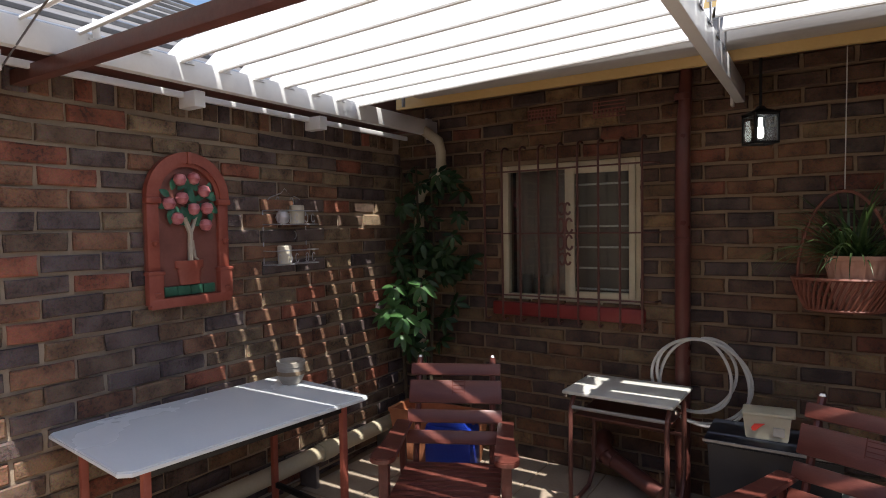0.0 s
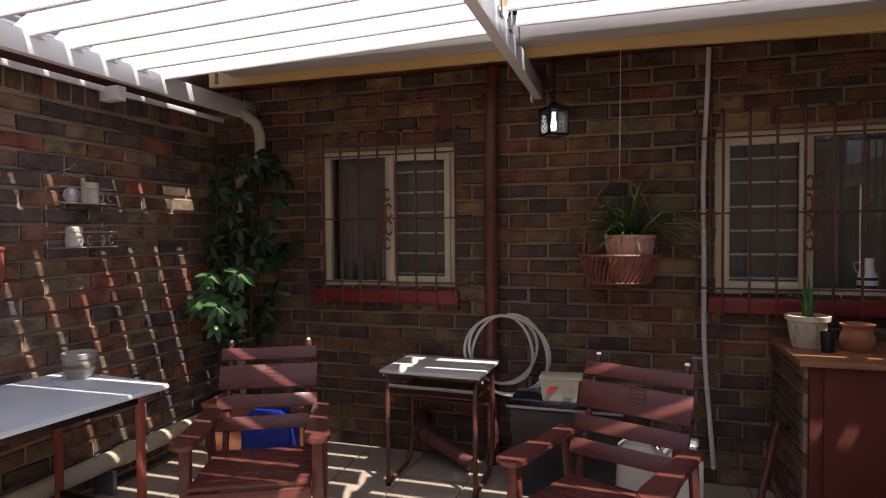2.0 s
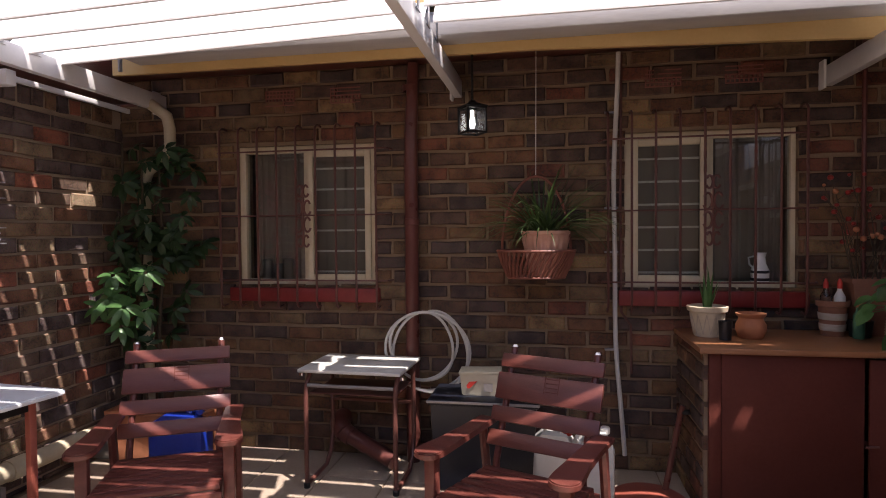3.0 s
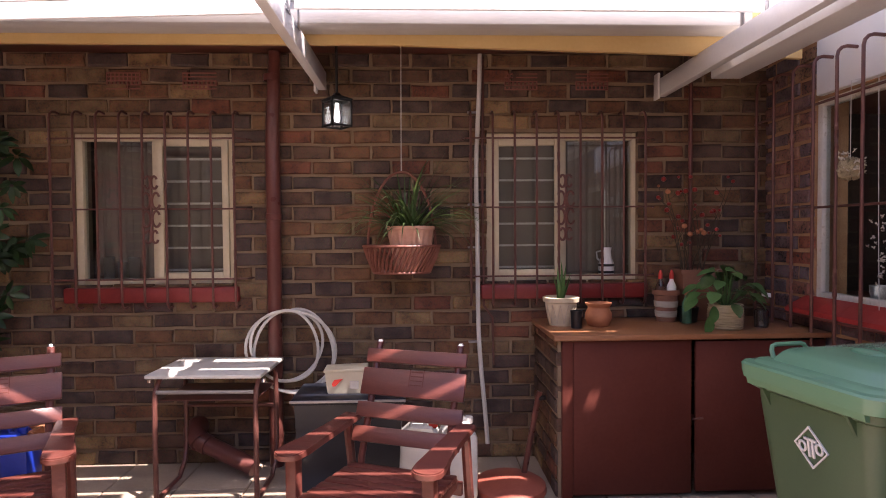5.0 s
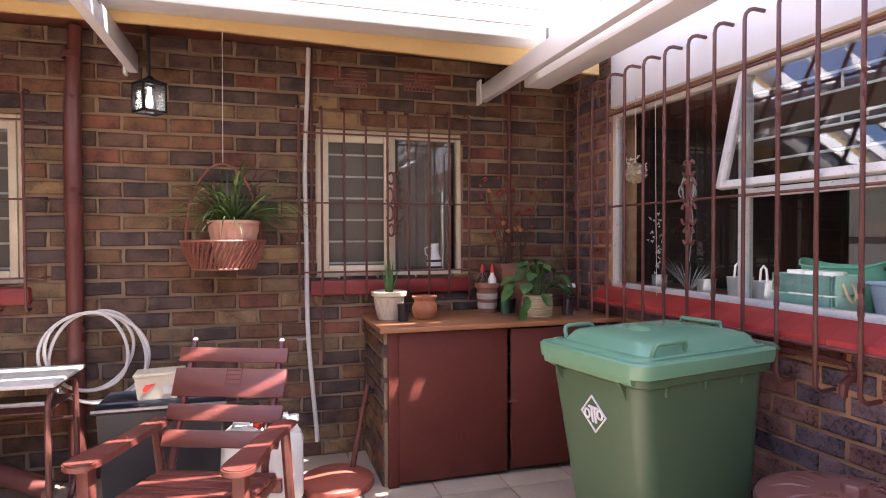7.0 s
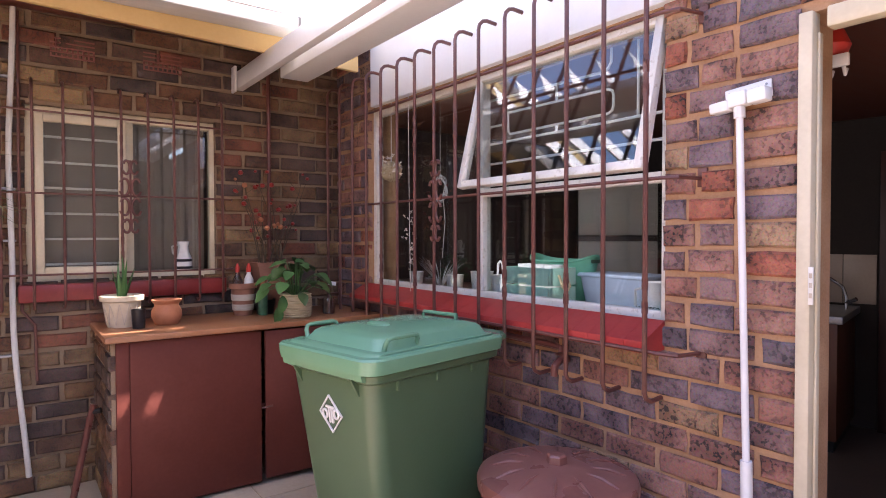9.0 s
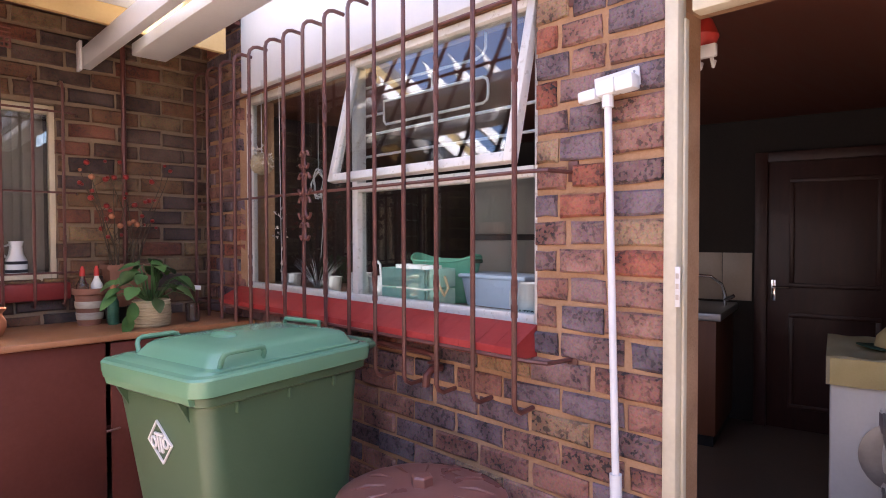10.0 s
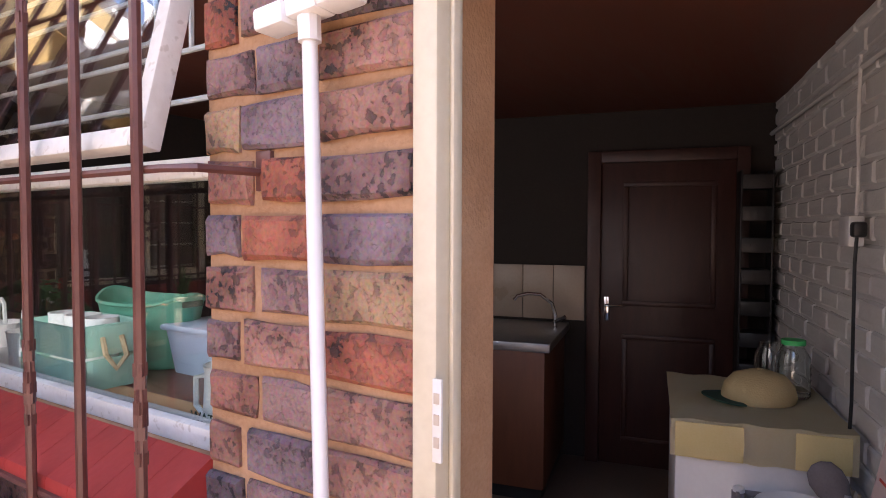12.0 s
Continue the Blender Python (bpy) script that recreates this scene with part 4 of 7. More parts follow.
def blade_leaf(bm, base, direction, length, width, droop, rnd, segs=7):
    """A long arching grass-like leaf with a folded rib."""
    d = Vector(direction).normalized()
    side = d.cross(Vector((0, 0, 1)))
    side = side.normalized() if side.length > 0.05 else Vector((1, 0, 0))
    p, v, rows = Vector(base), d.copy(), []
    for i in range(segs + 1):
        t = i / segs
        w = width * (1 - t ** 2) * (0.6 + 0.4 * min(1, t * 4)) + 0.0004
        rows.append((bm.verts.new(p - side * w), bm.verts.new(p + Vector((0, 0, -w * 0.5))), bm.verts.new(p + side * w)))
        v = (v + Vector((rnd.uniform(-0.04, 0.04), rnd.uniform(-0.04, 0.04), -droop / segs * (0.4 + 1.6 * t)))).normalized()
        p = p + v * (length / segs)
    for a, b in zip(rows, rows[1:]):
        bm.faces.new((a[0], a[1], b[1], b[0]))
        bm.faces.new((a[1], a[2], b[2], b[1]))


def oval_leaf(bm, base, direction, up, length, width, curl=0.25, segs=4):
    d, u = Vector(direction).normalized(), Vector(up)
    s = d.cross(u)
    s = s.normalized() if s.length > 0.05 else d.orthogonal().normalized()
    u = s.cross(d)
    rows = []
    for i in range(segs + 1):
        t = i / segs
        w = width * math.sin(math.pi * min(0.97, 0.06 + t * 0.92)) ** 0.8
        p = Vector(base) + d * (length * t) - u * (curl * length * t * t)
        rows.append((bm.verts.new(p - s * w + u * w * 0.25), bm.verts.new(p), bm.verts.new(p + s * w + u * w * 0.25)))
    for a, b in zip(rows, rows[1:]):
        bm.faces.new((a[0], a[1], b[1], b[0]))
        bm.faces.new((a[1], a[2], b[2], b[1]))


sp_pot = thing("potted_spider_plant", (0.02, 3.29, 1.222), "grassy arching plant in a fluted pale terracotta pot in the basket", "potted plant")
part("pot", fluted_pot(bmesh.new(), 0.088, 0.135, 0.262), PALE_POT, sp_pot, "fluted pale terracotta pot")
rnd = random.Random(5)
bm = bmesh.new()
for i in range(160):
    a, lean = rnd.uniform(0, 6.283), rnd.uniform(0.15, 1.7)
    blade_leaf(bm, (rnd.uniform(-0.04, 0.04), rnd.uniform(-0.03, 0.03), 0.20), (math.cos(a) * lean + 0.12, math.sin(a) * lean * 0.8, 1), rnd.uniform(0.28, 0.62), rnd.uniform(0.004, 0.0085), rnd.uniform(0.6, 2.3), rnd)
tagged(part("leaves", bm, GRASS, sp_pot), kind="stuff")

# ---- hose coil ----
hz = thing("garden_hose", (-0.76, 3.50, 0.48), "white garden hose coiled on the downpipe", "hose")
bm = bmesh.new()
pts = []
for i in range(150):
    a = 2 * math.pi * i / 42 + math.pi * 1.45
    k = i / 150
    pts.append((0.03 * math.sin(k * 9) + (0.235 - 0.06 * math.sin(k * 14)) * math.cos(a) + 0.05 * k, -0.06 - 0.02 * math.sin(k * 17), 0.26 + (0.235 - 0.035 * math.cos(k * 11)) * math.sin(a)))
tube(bm, pts, 0.0095, 8)
part("coil", bm, HOSE, hz)

# ---- steel school desk ----
dk = thing("school_desk", (-1.075, 3.18, 0), "small school desk with a pale top and brown tubular steel frame", "desk", rz=-2)
part("desktop", box(bmesh.new(), -0.31, 0.31, -0.23, 0.23, 0.678, 0.70, 0.008), LAMINATE, dk, "pale worn laminate top")
for sx in (-1, 1):
    leg = bmesh.new()
    x = sx * 0.27
    tube(leg, [(x, -0.20, 0.0), (x, -0.20, 0.52), (x, -0.19, 0.60), (x, -0.14, 0.655), (x, 0.0, 0.665), (x, 0.14, 0.655), (x, 0.18, 0.60), (x, 0.19, 0.50), (x, 0.19, 0.22), (x, 0.16, 0.10), (x, 0.08, 0.03), (x, -0.19, 0.018)], 0.014, 10)
    part("leg", leg, BROWN_STEEL, dk)
    part("rubber_foot", lathe(bmesh.new(), [(0.018, 0), (0.019, 0.025), (0.014, 0.03)], (x, -0.20, 0), 12), BLACK_PLASTIC, dk)
part("front_rail", tube(bmesh.new(), [(-0.26, -0.195, 0.60), (0.26, -0.195, 0.60)], 0.011, 10), GREY_METAL, dk)
part("book_shelf", box(bmesh.new(), -0.26, 0.26, -0.17, 0.19, 0.545, 0.552, 0.002), BROWN_STEEL, dk)
part("rear_rail", tube(bmesh.new(), [(-0.26, 0.185, 0.42), (0.26, 0.185, 0.42)], 0.011, 10), BROWN_STEEL, dk)
for sx in (-1, 1):
    part("edge_knob", lathe(bmesh.new(), [(0, -0.012), (0.011, -0.008), (0.011, 0.008), (0, 0.012)], (sx * 0.31, -0.17, 0.655), 10), CHROME, dk)

# ---- storage box, tub, cans ----
sb = thing("storage_box", (-0.33, 3.22, 0), "dark navy plastic storage box with a grey-edged lid", "storage box")
bx = bmesh.new()
lathe(bx, [(0.0, 0.0), (0.36, 0.0), (0.385, 0.02), (0.42, 0.5), (0.0, 0.5)], seg=4, m=Matrix.Diagonal((1, 0.56, 1, 1)) @ pose(0, 0, 0, 0, 0, 45))
part("body", bx, NAVY, sb)
part("lid", box(bmesh.new(), -0.315, 0.315, -0.185, 0.185, 0.5, 0.535, 0.012), NAVY, sb)
part("lid_edge", box(bmesh.new(), -0.318, 0.318, -0.19, -0.183, 0.515, 0.53, 0.002), GREY_METAL, sb)
tb = thing("food_tub", (-0.36, 3.20, 0.537), "cream plastic food tub with a red printed label and loose lid", "tub")
bm = bmesh.new()
lathe(bm, [(0.0, 0.0), (0.13, 0.0), (0.137, 0.01), (0.155, 0.125), (0.0, 0.125)], seg=4, m=Matrix.Diagonal((1, 0.62, 1, 1)) @ pose(0, 0, 0, 0, 0, 45))
part("tub", bm, TUB, tb)
part("lid", box(bmesh.new(), -0.118, 0.125, -0.075, 0.075, 0.125, 0.142, 0.005, pose(0.004, 0, 0, 0, -1.5, 2)), TUB, tb)
part("label_mark", prism(bmesh.new(), [(-0.07, 0.06), (-0.055, 0.082), (-0.005, 0.088), (-0.03, 0.066), (-0.05, 0.046), (-0.065, 0.045)], -0.0735, -0.07), RED, tb, "red label mark")
part("label_print", box(bmesh.new(), 0.03, 0.08, -0.0735, -0.07, 0.03, 0.075), GREY_METAL, tb, "grey unreadable label print")


def jerrycan(at, w, d, h, rz, material, label, cap_material):
    j = thing("jerrycan", at, label, "jerrycan", rz=rz)
    bm = bmesh.new()
    box(bm, -w / 2, w / 2, -d / 2, d / 2, 0, h * 0.84, 0.035)
    prism(bm, [(-w * 0.42, h * 0.83), (w * 0.42, h * 0.83), (w * 0.30, h * 0.93), (-w * 0.25, h * 0.93)], -d * 0.4, d * 0.4)
    part("body", bm, material, j)
    part("handle", tube(bmesh.new(), [(-w * 0.2, 0, h * 0.9), (-w * 0.17, 0, h * 0.99), (w * 0.1, 0, h * 0.99), (w * 0.18, 0, h * 0.9)], 0.013, 8), material, j)
    part("cap", lathe(bmesh.new(), [(0.024, 0), (0.026, 0.004), (0.026, 0.03), (0.022, 0.034), (0, 0.034)], (w * 0.32, 0, h * 0.9), 18), cap_material, j)
    return j


jerrycan((0.06, 3.16, 0), 0.25, 0.17, 0.37, -5, HDPE, "white plastic jerrycan standing behind the wooden chair", RED)
jerrycan((0.27, 2.99, 0), 0.19, 0.21, 0.45, 8, HDPE, "tall white plastic jerrycan at the foot of the wall", HDPE)
jerrycan((-2.22, 3.08, 0), 0.34, 0.2, 0.40, 10, BLUE, "bright blue plastic water can behind the wooden chair", BLUE)
tr = thing("planter_trough", (-2.42, 3.22, 0), "terracotta-coloured trough planter at the wall", "planter", rz=4)
bm = bmesh.new()
lathe(bm, [(0.0, 0.0), (0.40, 0.0), (0.47, 0.33), (0.485, 0.335), (0.485, 0.36), (0.44, 0.36), (0.43, 0.3), (0.0, 0.3)], seg=4, m=Matrix.Diagonal((1, 0.38, 1, 1)) @ pose(0, 0, 0, 0, 0, 45))
part("trough", bm, TERRACOTTA, tr, smooth=None)
ub = thing("parasol_stand", (0.56, 3.06, 0), "round brick-red parasol stand with a short brown pole", "parasol stand")
part("base", lathe(bmesh.new(), [(0, 0), (0.205, 0), (0.21, 0.012), (0.205, 0.04), (0.18, 0.055), (0.05, 0.072), (0.0, 0.074)], seg=36), PLAQUE_RED, ub)
part("pole", tube(bmesh.new(), [(0.10, 0.09, 0.05), (0.185, 0.12, 0.46), (0.20, 0.12, 0.52)], 0.017, 10), BROWN_PIPE, ub)
part("knob", tube(bmesh.new(), [(0.19, 0.12, 0.48), (0.23, 0.10, 0.49)], 0.014, 10), BLACK_IRON, ub)


# ---- chairs ----
def slat_chair(at, rz, label):
    c = thing("garden_chair", at, label, "chair", "slatted garden chairs", rz)
    lean = math.radians(24)
    for sx in (-1, 1):
        x = sx * 0.205
        part("back_post", tube(bmesh.new(), [(x, 0.03, 0.30), (x, 0.0 + 0.03, 0.42), (x, 0.03 + 0.49 * math.tan(lean), 0.91)], 0.017, 8), DARK_WOOD, c)
        part("finial", lathe(bmesh.new(), [(0, 0), (0.017, 0.002), (0.019, 0.012), (0.012, 0.022), (0, 0.025)], (x, 0.033 + 0.49 * math.tan(lean), 0.905), 10), CHROME, c)
    for z0, z1, w in ((0.825, 0.885, 0.25), (0.685, 0.80, 0.255), (0.59, 0.655, 0.258), (0.49, 0.555, 0.258)):
        y = lambda z: 0.03 + (z - 0.42) * math.tan(lean) - 0.022
        t = Matrix.Translation((0, y((z0 + z1) / 2), (z0 + z1) / 2)) @ pose(0, 0, 0, -24, 0, 0)
        h = (z1 - z0) / math.cos(lean) / 2
        part("back_slat", box(bmesh.new(), -w, w, -0.011, 0.011, -h, h, 0.005, t), DARK_WOOD, c)
    for i in range(8):
        y = 0.0 - 0.066 * i
        part("seat_slat", box(bmesh.new(), -0.255, 0.255, y - 0.027, y + 0.027, 0.398 + 0.004 * i - 0.022, 0.398 + 0.004 * i, 0.006), DARK_WOOD, c)
    for sx in (-1, 1):
        part("seat_rail", box(bmesh.new(), sx * 0.235 - 0.015, sx * 0.235 + 0.015, -0.5, 0.05, 0.33, 0.374, 0.005), DARK_WOOD, c)
        part("front_leg", box(bmesh.new(), sx * 0.285 - 0.024, sx * 0.285 + 0.024, -0.42, -0.37, 0.0, 0.572, 0.006), DARK_WOOD, c)
        part("rear_leg", tube(bmesh.new(), [(sx * 0.285, 0.16, 0.0), (sx * 0.285, 0.10, 0.30), (sx * 0.285, 0.05, 0.575)], 0.022, 8), DARK_WOOD, c)
        arm = bmesh.new()
        outline = [(-0.05, 0.10), (-0.052, -0.2), (-0.057, -0.38)] + [(0.002 + 0.06 * math.cos(radians(a)), -0.42 + 0.055 * math.sin(radians(a))) for a in range(190, 360, 20)] + [(0.057, -0.38), (0.04, -0.25), (0.033, -0.1), (0.036, 0.10)]
        a = [arm.verts.new((sx * (0.285 + u), v, 0.575)) for u, v in outline]
        b = [arm.verts.new((sx * (0.285 + u), v, 0.602)) for u, v in outline]
        ring_faces(arm, a, b)
        arm.faces.new(a)
        arm.faces.new(b)
        bmesh.ops.bevel(arm, geom=[e for e in arm.edges if abs(e.verts[0].co.z - e.verts[1].co.z) < 1e-4], offset=0.005, segments=2, affect="EDGES")
        part("armrest", arm, DARK_WOOD, c)
    part("front_apron", box(bmesh.new(), -0.262, 0.262, -0.505, -0.483, 0.335, 0.40, 0.005), DARK_WOOD, c)
    part("rear_stretcher", box(bmesh.new(), -0.27, 0.27, 0.04, 0.065, 0.30, 0.36, 0.005), DARK_WOOD, c)
    em = bmesh.new()
    t = Matrix.Translation((0.02, 0.03 + (0.77 - 0.42) * math.tan(lean) - 0.034, 0.77)) @ pose(0, 0, 0, -24, 0, 0)
    for k in range(4):
        box(em, -0.03, 0.03, -0.0015, 0.0, -0.034 + 0.02 * k, -0.03 + 0.02 * k, 0, t)
    for s in (-1, 1):
        box(em, s * 0.034 - 0.002, s * 0.034 + 0.002, -0.0015, 0.0, -0.04, 0.04, 0, t)
    part("carved_mark", em, CABINET_PAINT, c, "faint worn carved mark")
    return c


slat_chair((-1.765, 2.36, 0), 26, "dark red-brown slatted wooden garden chair beside the white table")
slat_chair((-0.02, 2.385, 0), -21, "dark red-brown slatted wooden garden chair before the storage box")

# ---- white table and bowl ----
wt = thing("folding_table", (-2.553, 1.526, 0), "white-painted folding table with red-brown legs at the boundary wall", "table", rz=-6)
bm = bmesh.new()
L, Wd, ch = 0.62, 0.375, 0.04
outline = [(-Wd, -L + ch), (-Wd + ch, -L), (Wd - ch, -L), (Wd, -L + ch), (Wd, L - 0.015), (Wd - 0.015, L), (-Wd + ch, L), (-Wd, L - ch)]
a = [bm.verts.new((x, y, 0.758)) for x, y in outline]
b = [bm.verts.new((x, y, 0.782)) for x, y in outline]
ring_faces(bm, a, b)
bm.faces.new(a)
bm.faces.new(b)
bmesh.ops.bevel(bm, geom=[e for e in bm.edges if abs(e.verts[0].co.z - e.verts[1].co.z) < 1e-4], offset=0.006, segments=2, affect="EDGES")
part("tabletop", bm, TABLE_WHITE, wt)
for sx in (-1, 1):
    for sy in (-1, 1):
        part("leg", box(bmesh.new(), sx * 0.30 - 0.016, sx * 0.30 + 0.016, sy * 0.50 - 0.016, sy * 0.50 + 0.016, 0, 0.76, 0.004), PLAQUE_RED, wt)
for sy in (-1, 1):
    part("cross_rail", box(bmesh.new(), -0.284, 0.284, sy * 0.50 - 0.012, sy * 0.50 + 0.012, 0.16, 0.19, 0.004), BLACK_IRON, wt)
    part("top_rail", box(bmesh.new(), -0.284, 0.284, sy * 0.50 - 0.012, sy * 0.50 + 0.012, 0.70, 0.757, 0.004), BLACK_IRON, wt)
for sx in (-1, 1):
    part("side_rail", box(bmesh.new(), sx * 0.30 - 0.01, sx * 0.30 + 0.01, -0.484, 0.484, 0.71, 0.757, 0.004), BLACK_IRON, wt)
bw = thing("stoneware_pot", (-2.66, 2.07, 0.783), "round banded stoneware flower pot on the white table", "pot")
part("bowl", lathe(bmesh.new(), [(0, 0), (0.05, 0), (0.055, 0.006), (0.072, 0.04), (0.077, 0.08), (0.074, 0.098), (0.08, 0.102), (0.081, 0.128), (0.074, 0.131), (0.068, 0.118), (0.066, 0.06), (0, 0.05)], seg=36), STONE, bw)
part("band", lathe(bmesh.new(), [(0.078, 0.055), (0.0795, 0.06), (0.0795, 0.072), (0.078, 0.077)], seg=36), MORTAR, bw)

# ---- wall plaque ----
pq = new("wall_plaque")
pq.matrix_basis = frame_on((LEFT_X, 1.645, 1.285), (0, 1, 0), (1, 0, 0))
tagged(pq, "red terracotta relief plaque of a potted fruit tree in an arch", "wall plaque")
W, H0 = 0.235, 0.54
part("panel", prism(bmesh.new(), [(-W, 0), (W, 0), (W, H0)] + arc(0, H0, W, 0, 180, 16) + [(-W, H0)], 0.0, 0.022), PLAQUE_DARK, pq)
bm = bmesh.new()
for (r0, r1, y0, y1) in ((0.185, 0.24, 0.02, 0.052), (0.165, 0.19, 0.02, 0.04)):
    o, n_ = arc(0, H0, r1, 0, 180, 18), arc(0, H0, r0, 0, 180, 18)[::-1]
    prism(bm, o + n_, y0, y1)
box(bm, -0.012, 0.012, 0.02, 0.058, H0 + 0.18, H0 + 0.242, 0.003)
part("arch", bm, PLAQUE_RED, pq)
for s in (-1, 1):
    bm = bmesh.new()
    x = s * 0.205
    box(bm, x - 0.032, x + 0.032, 0.018, 0.045, 0.16, H0, 0.006)
    box(bm, x - 0.04, x + 0.04, 0.018, 0.06, H0 - 0.03, H0, 0.006)
    box(bm, x - 0.04, x + 0.04, 0.018, 0.06, 0.0, 0.16, 0.006)
    box(bm, x - 0.045, x + 0.045, 0.018, 0.066, 0.15, 0.17, 0.005)
    for z in (0.31, 0.05):
        lathe(bm, [(0, -0.018), (0.012, -0.008), (0.015, 0.004), (0.02, 0.012), (0, 0.014)], (x, 0.055, z), 10)
    part("pilaster", bm, PLAQUE_RED, pq)
part("ledge", box(bmesh.new(), -0.235, 0.235, 0.018, 0.062, -0.02, 0.03, 0.006), PLAQUE_RED, pq)
for i in range(4):
    part("green_tile", box(bmesh.new(), -0.15 + 0.075 * i, -0.078 + 0.075 * i, 0.02, 0.036, 0.035, 0.085, 0.004), PLAQUE_GREEN, pq)
part("pot", lathe(bmesh.new(), [(0, 0.09), (0.058, 0.09), (0.07, 0.17), (0.084, 0.18), (0.084, 0.215), (0, 0.215)], (0, 0.026, 0), 20, Matrix.Diagonal((1, 0.35, 1, 1))), PLAQUE_RED, pq)
part("trunk", tube(bmesh.new(), [(0.0, 0.035, 0.21), (0.004, 0.037, 0.36), (-0.03, 0.035, 0.44)], 0.014, 8), BARE_TRUNK, pq)
part("branch", tube(bmesh.new(), [(0.004, 0.037, 0.35), (0.03, 0.036, 0.42), (0.05, 0.034, 0.48)], 0.01, 8), BARE_TRUNK, pq)
part("sucker", tube(bmesh.new(), [(0.015, 0.036, 0.32), (0.028, 0.036, 0.23), (0.045, 0.036, 0.215)], 0.008, 8), BARE_TRUNK, pq)
rnd = random.Random(3)
bm = bmesh.new()
for i in range(60):
    a, r = rnd.uniform(0, 6.283), 0.135 * math.sqrt(rnd.random())
    oval_leaf(bm, (r * math.cos(a), 0.03 + rnd.uniform(0, 0.012), 0.53 + r * math.sin(a)), (math.cos(a * 3), 0.2, math.sin(a * 3)), (0, 1, 0), 0.06, 0.018, 0.2)
tagged(part("foliage", bm, PLAQUE_GREEN, pq), kind="stuff")
for x, z in ((-0.055, 0.635), (0.025, 0.645), (0.085, 0.58), (-0.045, 0.54), (-0.12, 0.51), (0.02, 0.485), (0.1, 0.49), (-0.075, 0.435), (0.09, 0.40)):
    part("fruit", lathe(bmesh.new(), [(0, -0.034), (0.022, -0.026), (0.034, 0), (0.026, 0.024), (0.006, 0.032), (0, 0.03)], (x, 0.048, z), 16), PINK, pq)

# ---- candle rack ----
rk = new("candle_rack")
rk.matrix_basis = frame_on((LEFT_X, 2.335, 1.44), (0, 1, 0), (1, 0, 0))
tagged(rk, "two-tier silver wire wall rack holding candles", "wall rack")
for z in (0.0, 0.245):
    bm = bmesh.new()
    for dz in (0.0, 0.085):
        tube(bm, [(-0.18, 0.005, z + dz), (-0.18, 0.11, z + dz), (0.18, 0.11, z + dz), (0.18, 0.005, z + dz)], 0.0035, 6, True)
    for i in range(11):
        x = -0.18 + 0.036 * i
        tube(bm, [(x, 0.005, z), (x, 0.11, z)], 0.002, 5)
    tier = part("tier", bm, SILVER_WIRE, rk)
    bm = bmesh.new()
    for i in range(5):
        scroll(bm, -0.14 + 0.07 * i, 0.112, z + 0.042, 0.032, 0.0025, 1 if i % 2 else -1)
    part("scrollwork", bm, SILVER_WIRE, tier)
bm = bmesh.new()
for s in (-1, 1):
    tube(bm, [(s * 0.175, 0.004, 0.0), (s * 0.175, 0.004, 0.35), (s * 0.12, 0.004, 0.41), (s * 0.03, 0.004, 0.44), (0, 0.004, 0.47)], 0.0035, 6)
    scroll(bm, s * 0.05, 0.005, 0.39, 0.035, 0.003, s)
    scroll(bm, s * 0.07, 0.005, 0.18, 0.03, 0.003, s)
part("back_frame", bm, SILVER_WIRE, rk)
for x, z, r, h in ((0.05, 0.25, 0.045, 0.115), (-0.06, 0.005, 0.042, 0.11)):
    cn = thing("candle", (LEFT_X + 0.058, 2.335 + x, 1.44 + z), "cream pillar candle standing in the wire rack", "candle", "rack candles")
    part("wax", lathe(bmesh.new(), [(0, 0), (r, 0.0), (r, h - 0.004), (r - 0.006, h), (r * 0.5, h - 0.008), (0, h - 0.01)], seg=24), CANDLE, cn)
    part("wick", tube(bmesh.new(), [(0, 0, h - 0.01), (0.002, 0, h + 0.012)], 0.0015, 5), BLACK_PLASTIC, cn)
ornament = thing("glass_ornament", (LEFT_X + 0.055, 2.27, 1.688), "silver heart-shaped ornament in the rack", "ornament")
part("body", lathe(bmesh.new(), [(0, 0), (0.03, 0.005), (0.045, 0.04), (0.03, 0.075), (0.008, 0.088), (0, 0.088)], seg=16), SILVER_WIRE, ornament)

# ---- climbing corner plant ----
cp = thing("umbrella_plant", (-2.70, 3.38, 0), "tall dark green umbrella plant climbing in the corner", "plant")
rnd = random.Random(11)
for k in range(3):
    bm = bmesh.new()
    x0, y0 = -0.12 + 0.12 * k, 0.03 * (k - 1)
    tube(bm, [(x0 + 0.03 * math.sin(i * 1.1 + k), y0 + 0.02 * math.cos(i * 1.3 + k), 0.3 * i) for i in range(8)], 0.014, 7, radii=[0.018 - 0.0016 * i for i in range(8)])
    part("stem", bm, STEM, cp)


def leaf_wheel(bm, at, facing, size, n, rnd):
    f = Vector(facing).normalized()
    s = f.orthogonal().normalized()
    u = f.cross(s)
    for i in range(n):
        a = 2 * math.pi * i / n + rnd.uniform(-0.15, 0.15)
        d = s * math.cos(a) + u * math.sin(a) - f * rnd.uniform(0.05, 0.45)
        oval_leaf(bm, Vector(at) + d * size * 0.12, d, f, size * rnd.uniform(0.8, 1.1), size * 0.2, rnd.uniform(0.1, 0.5))


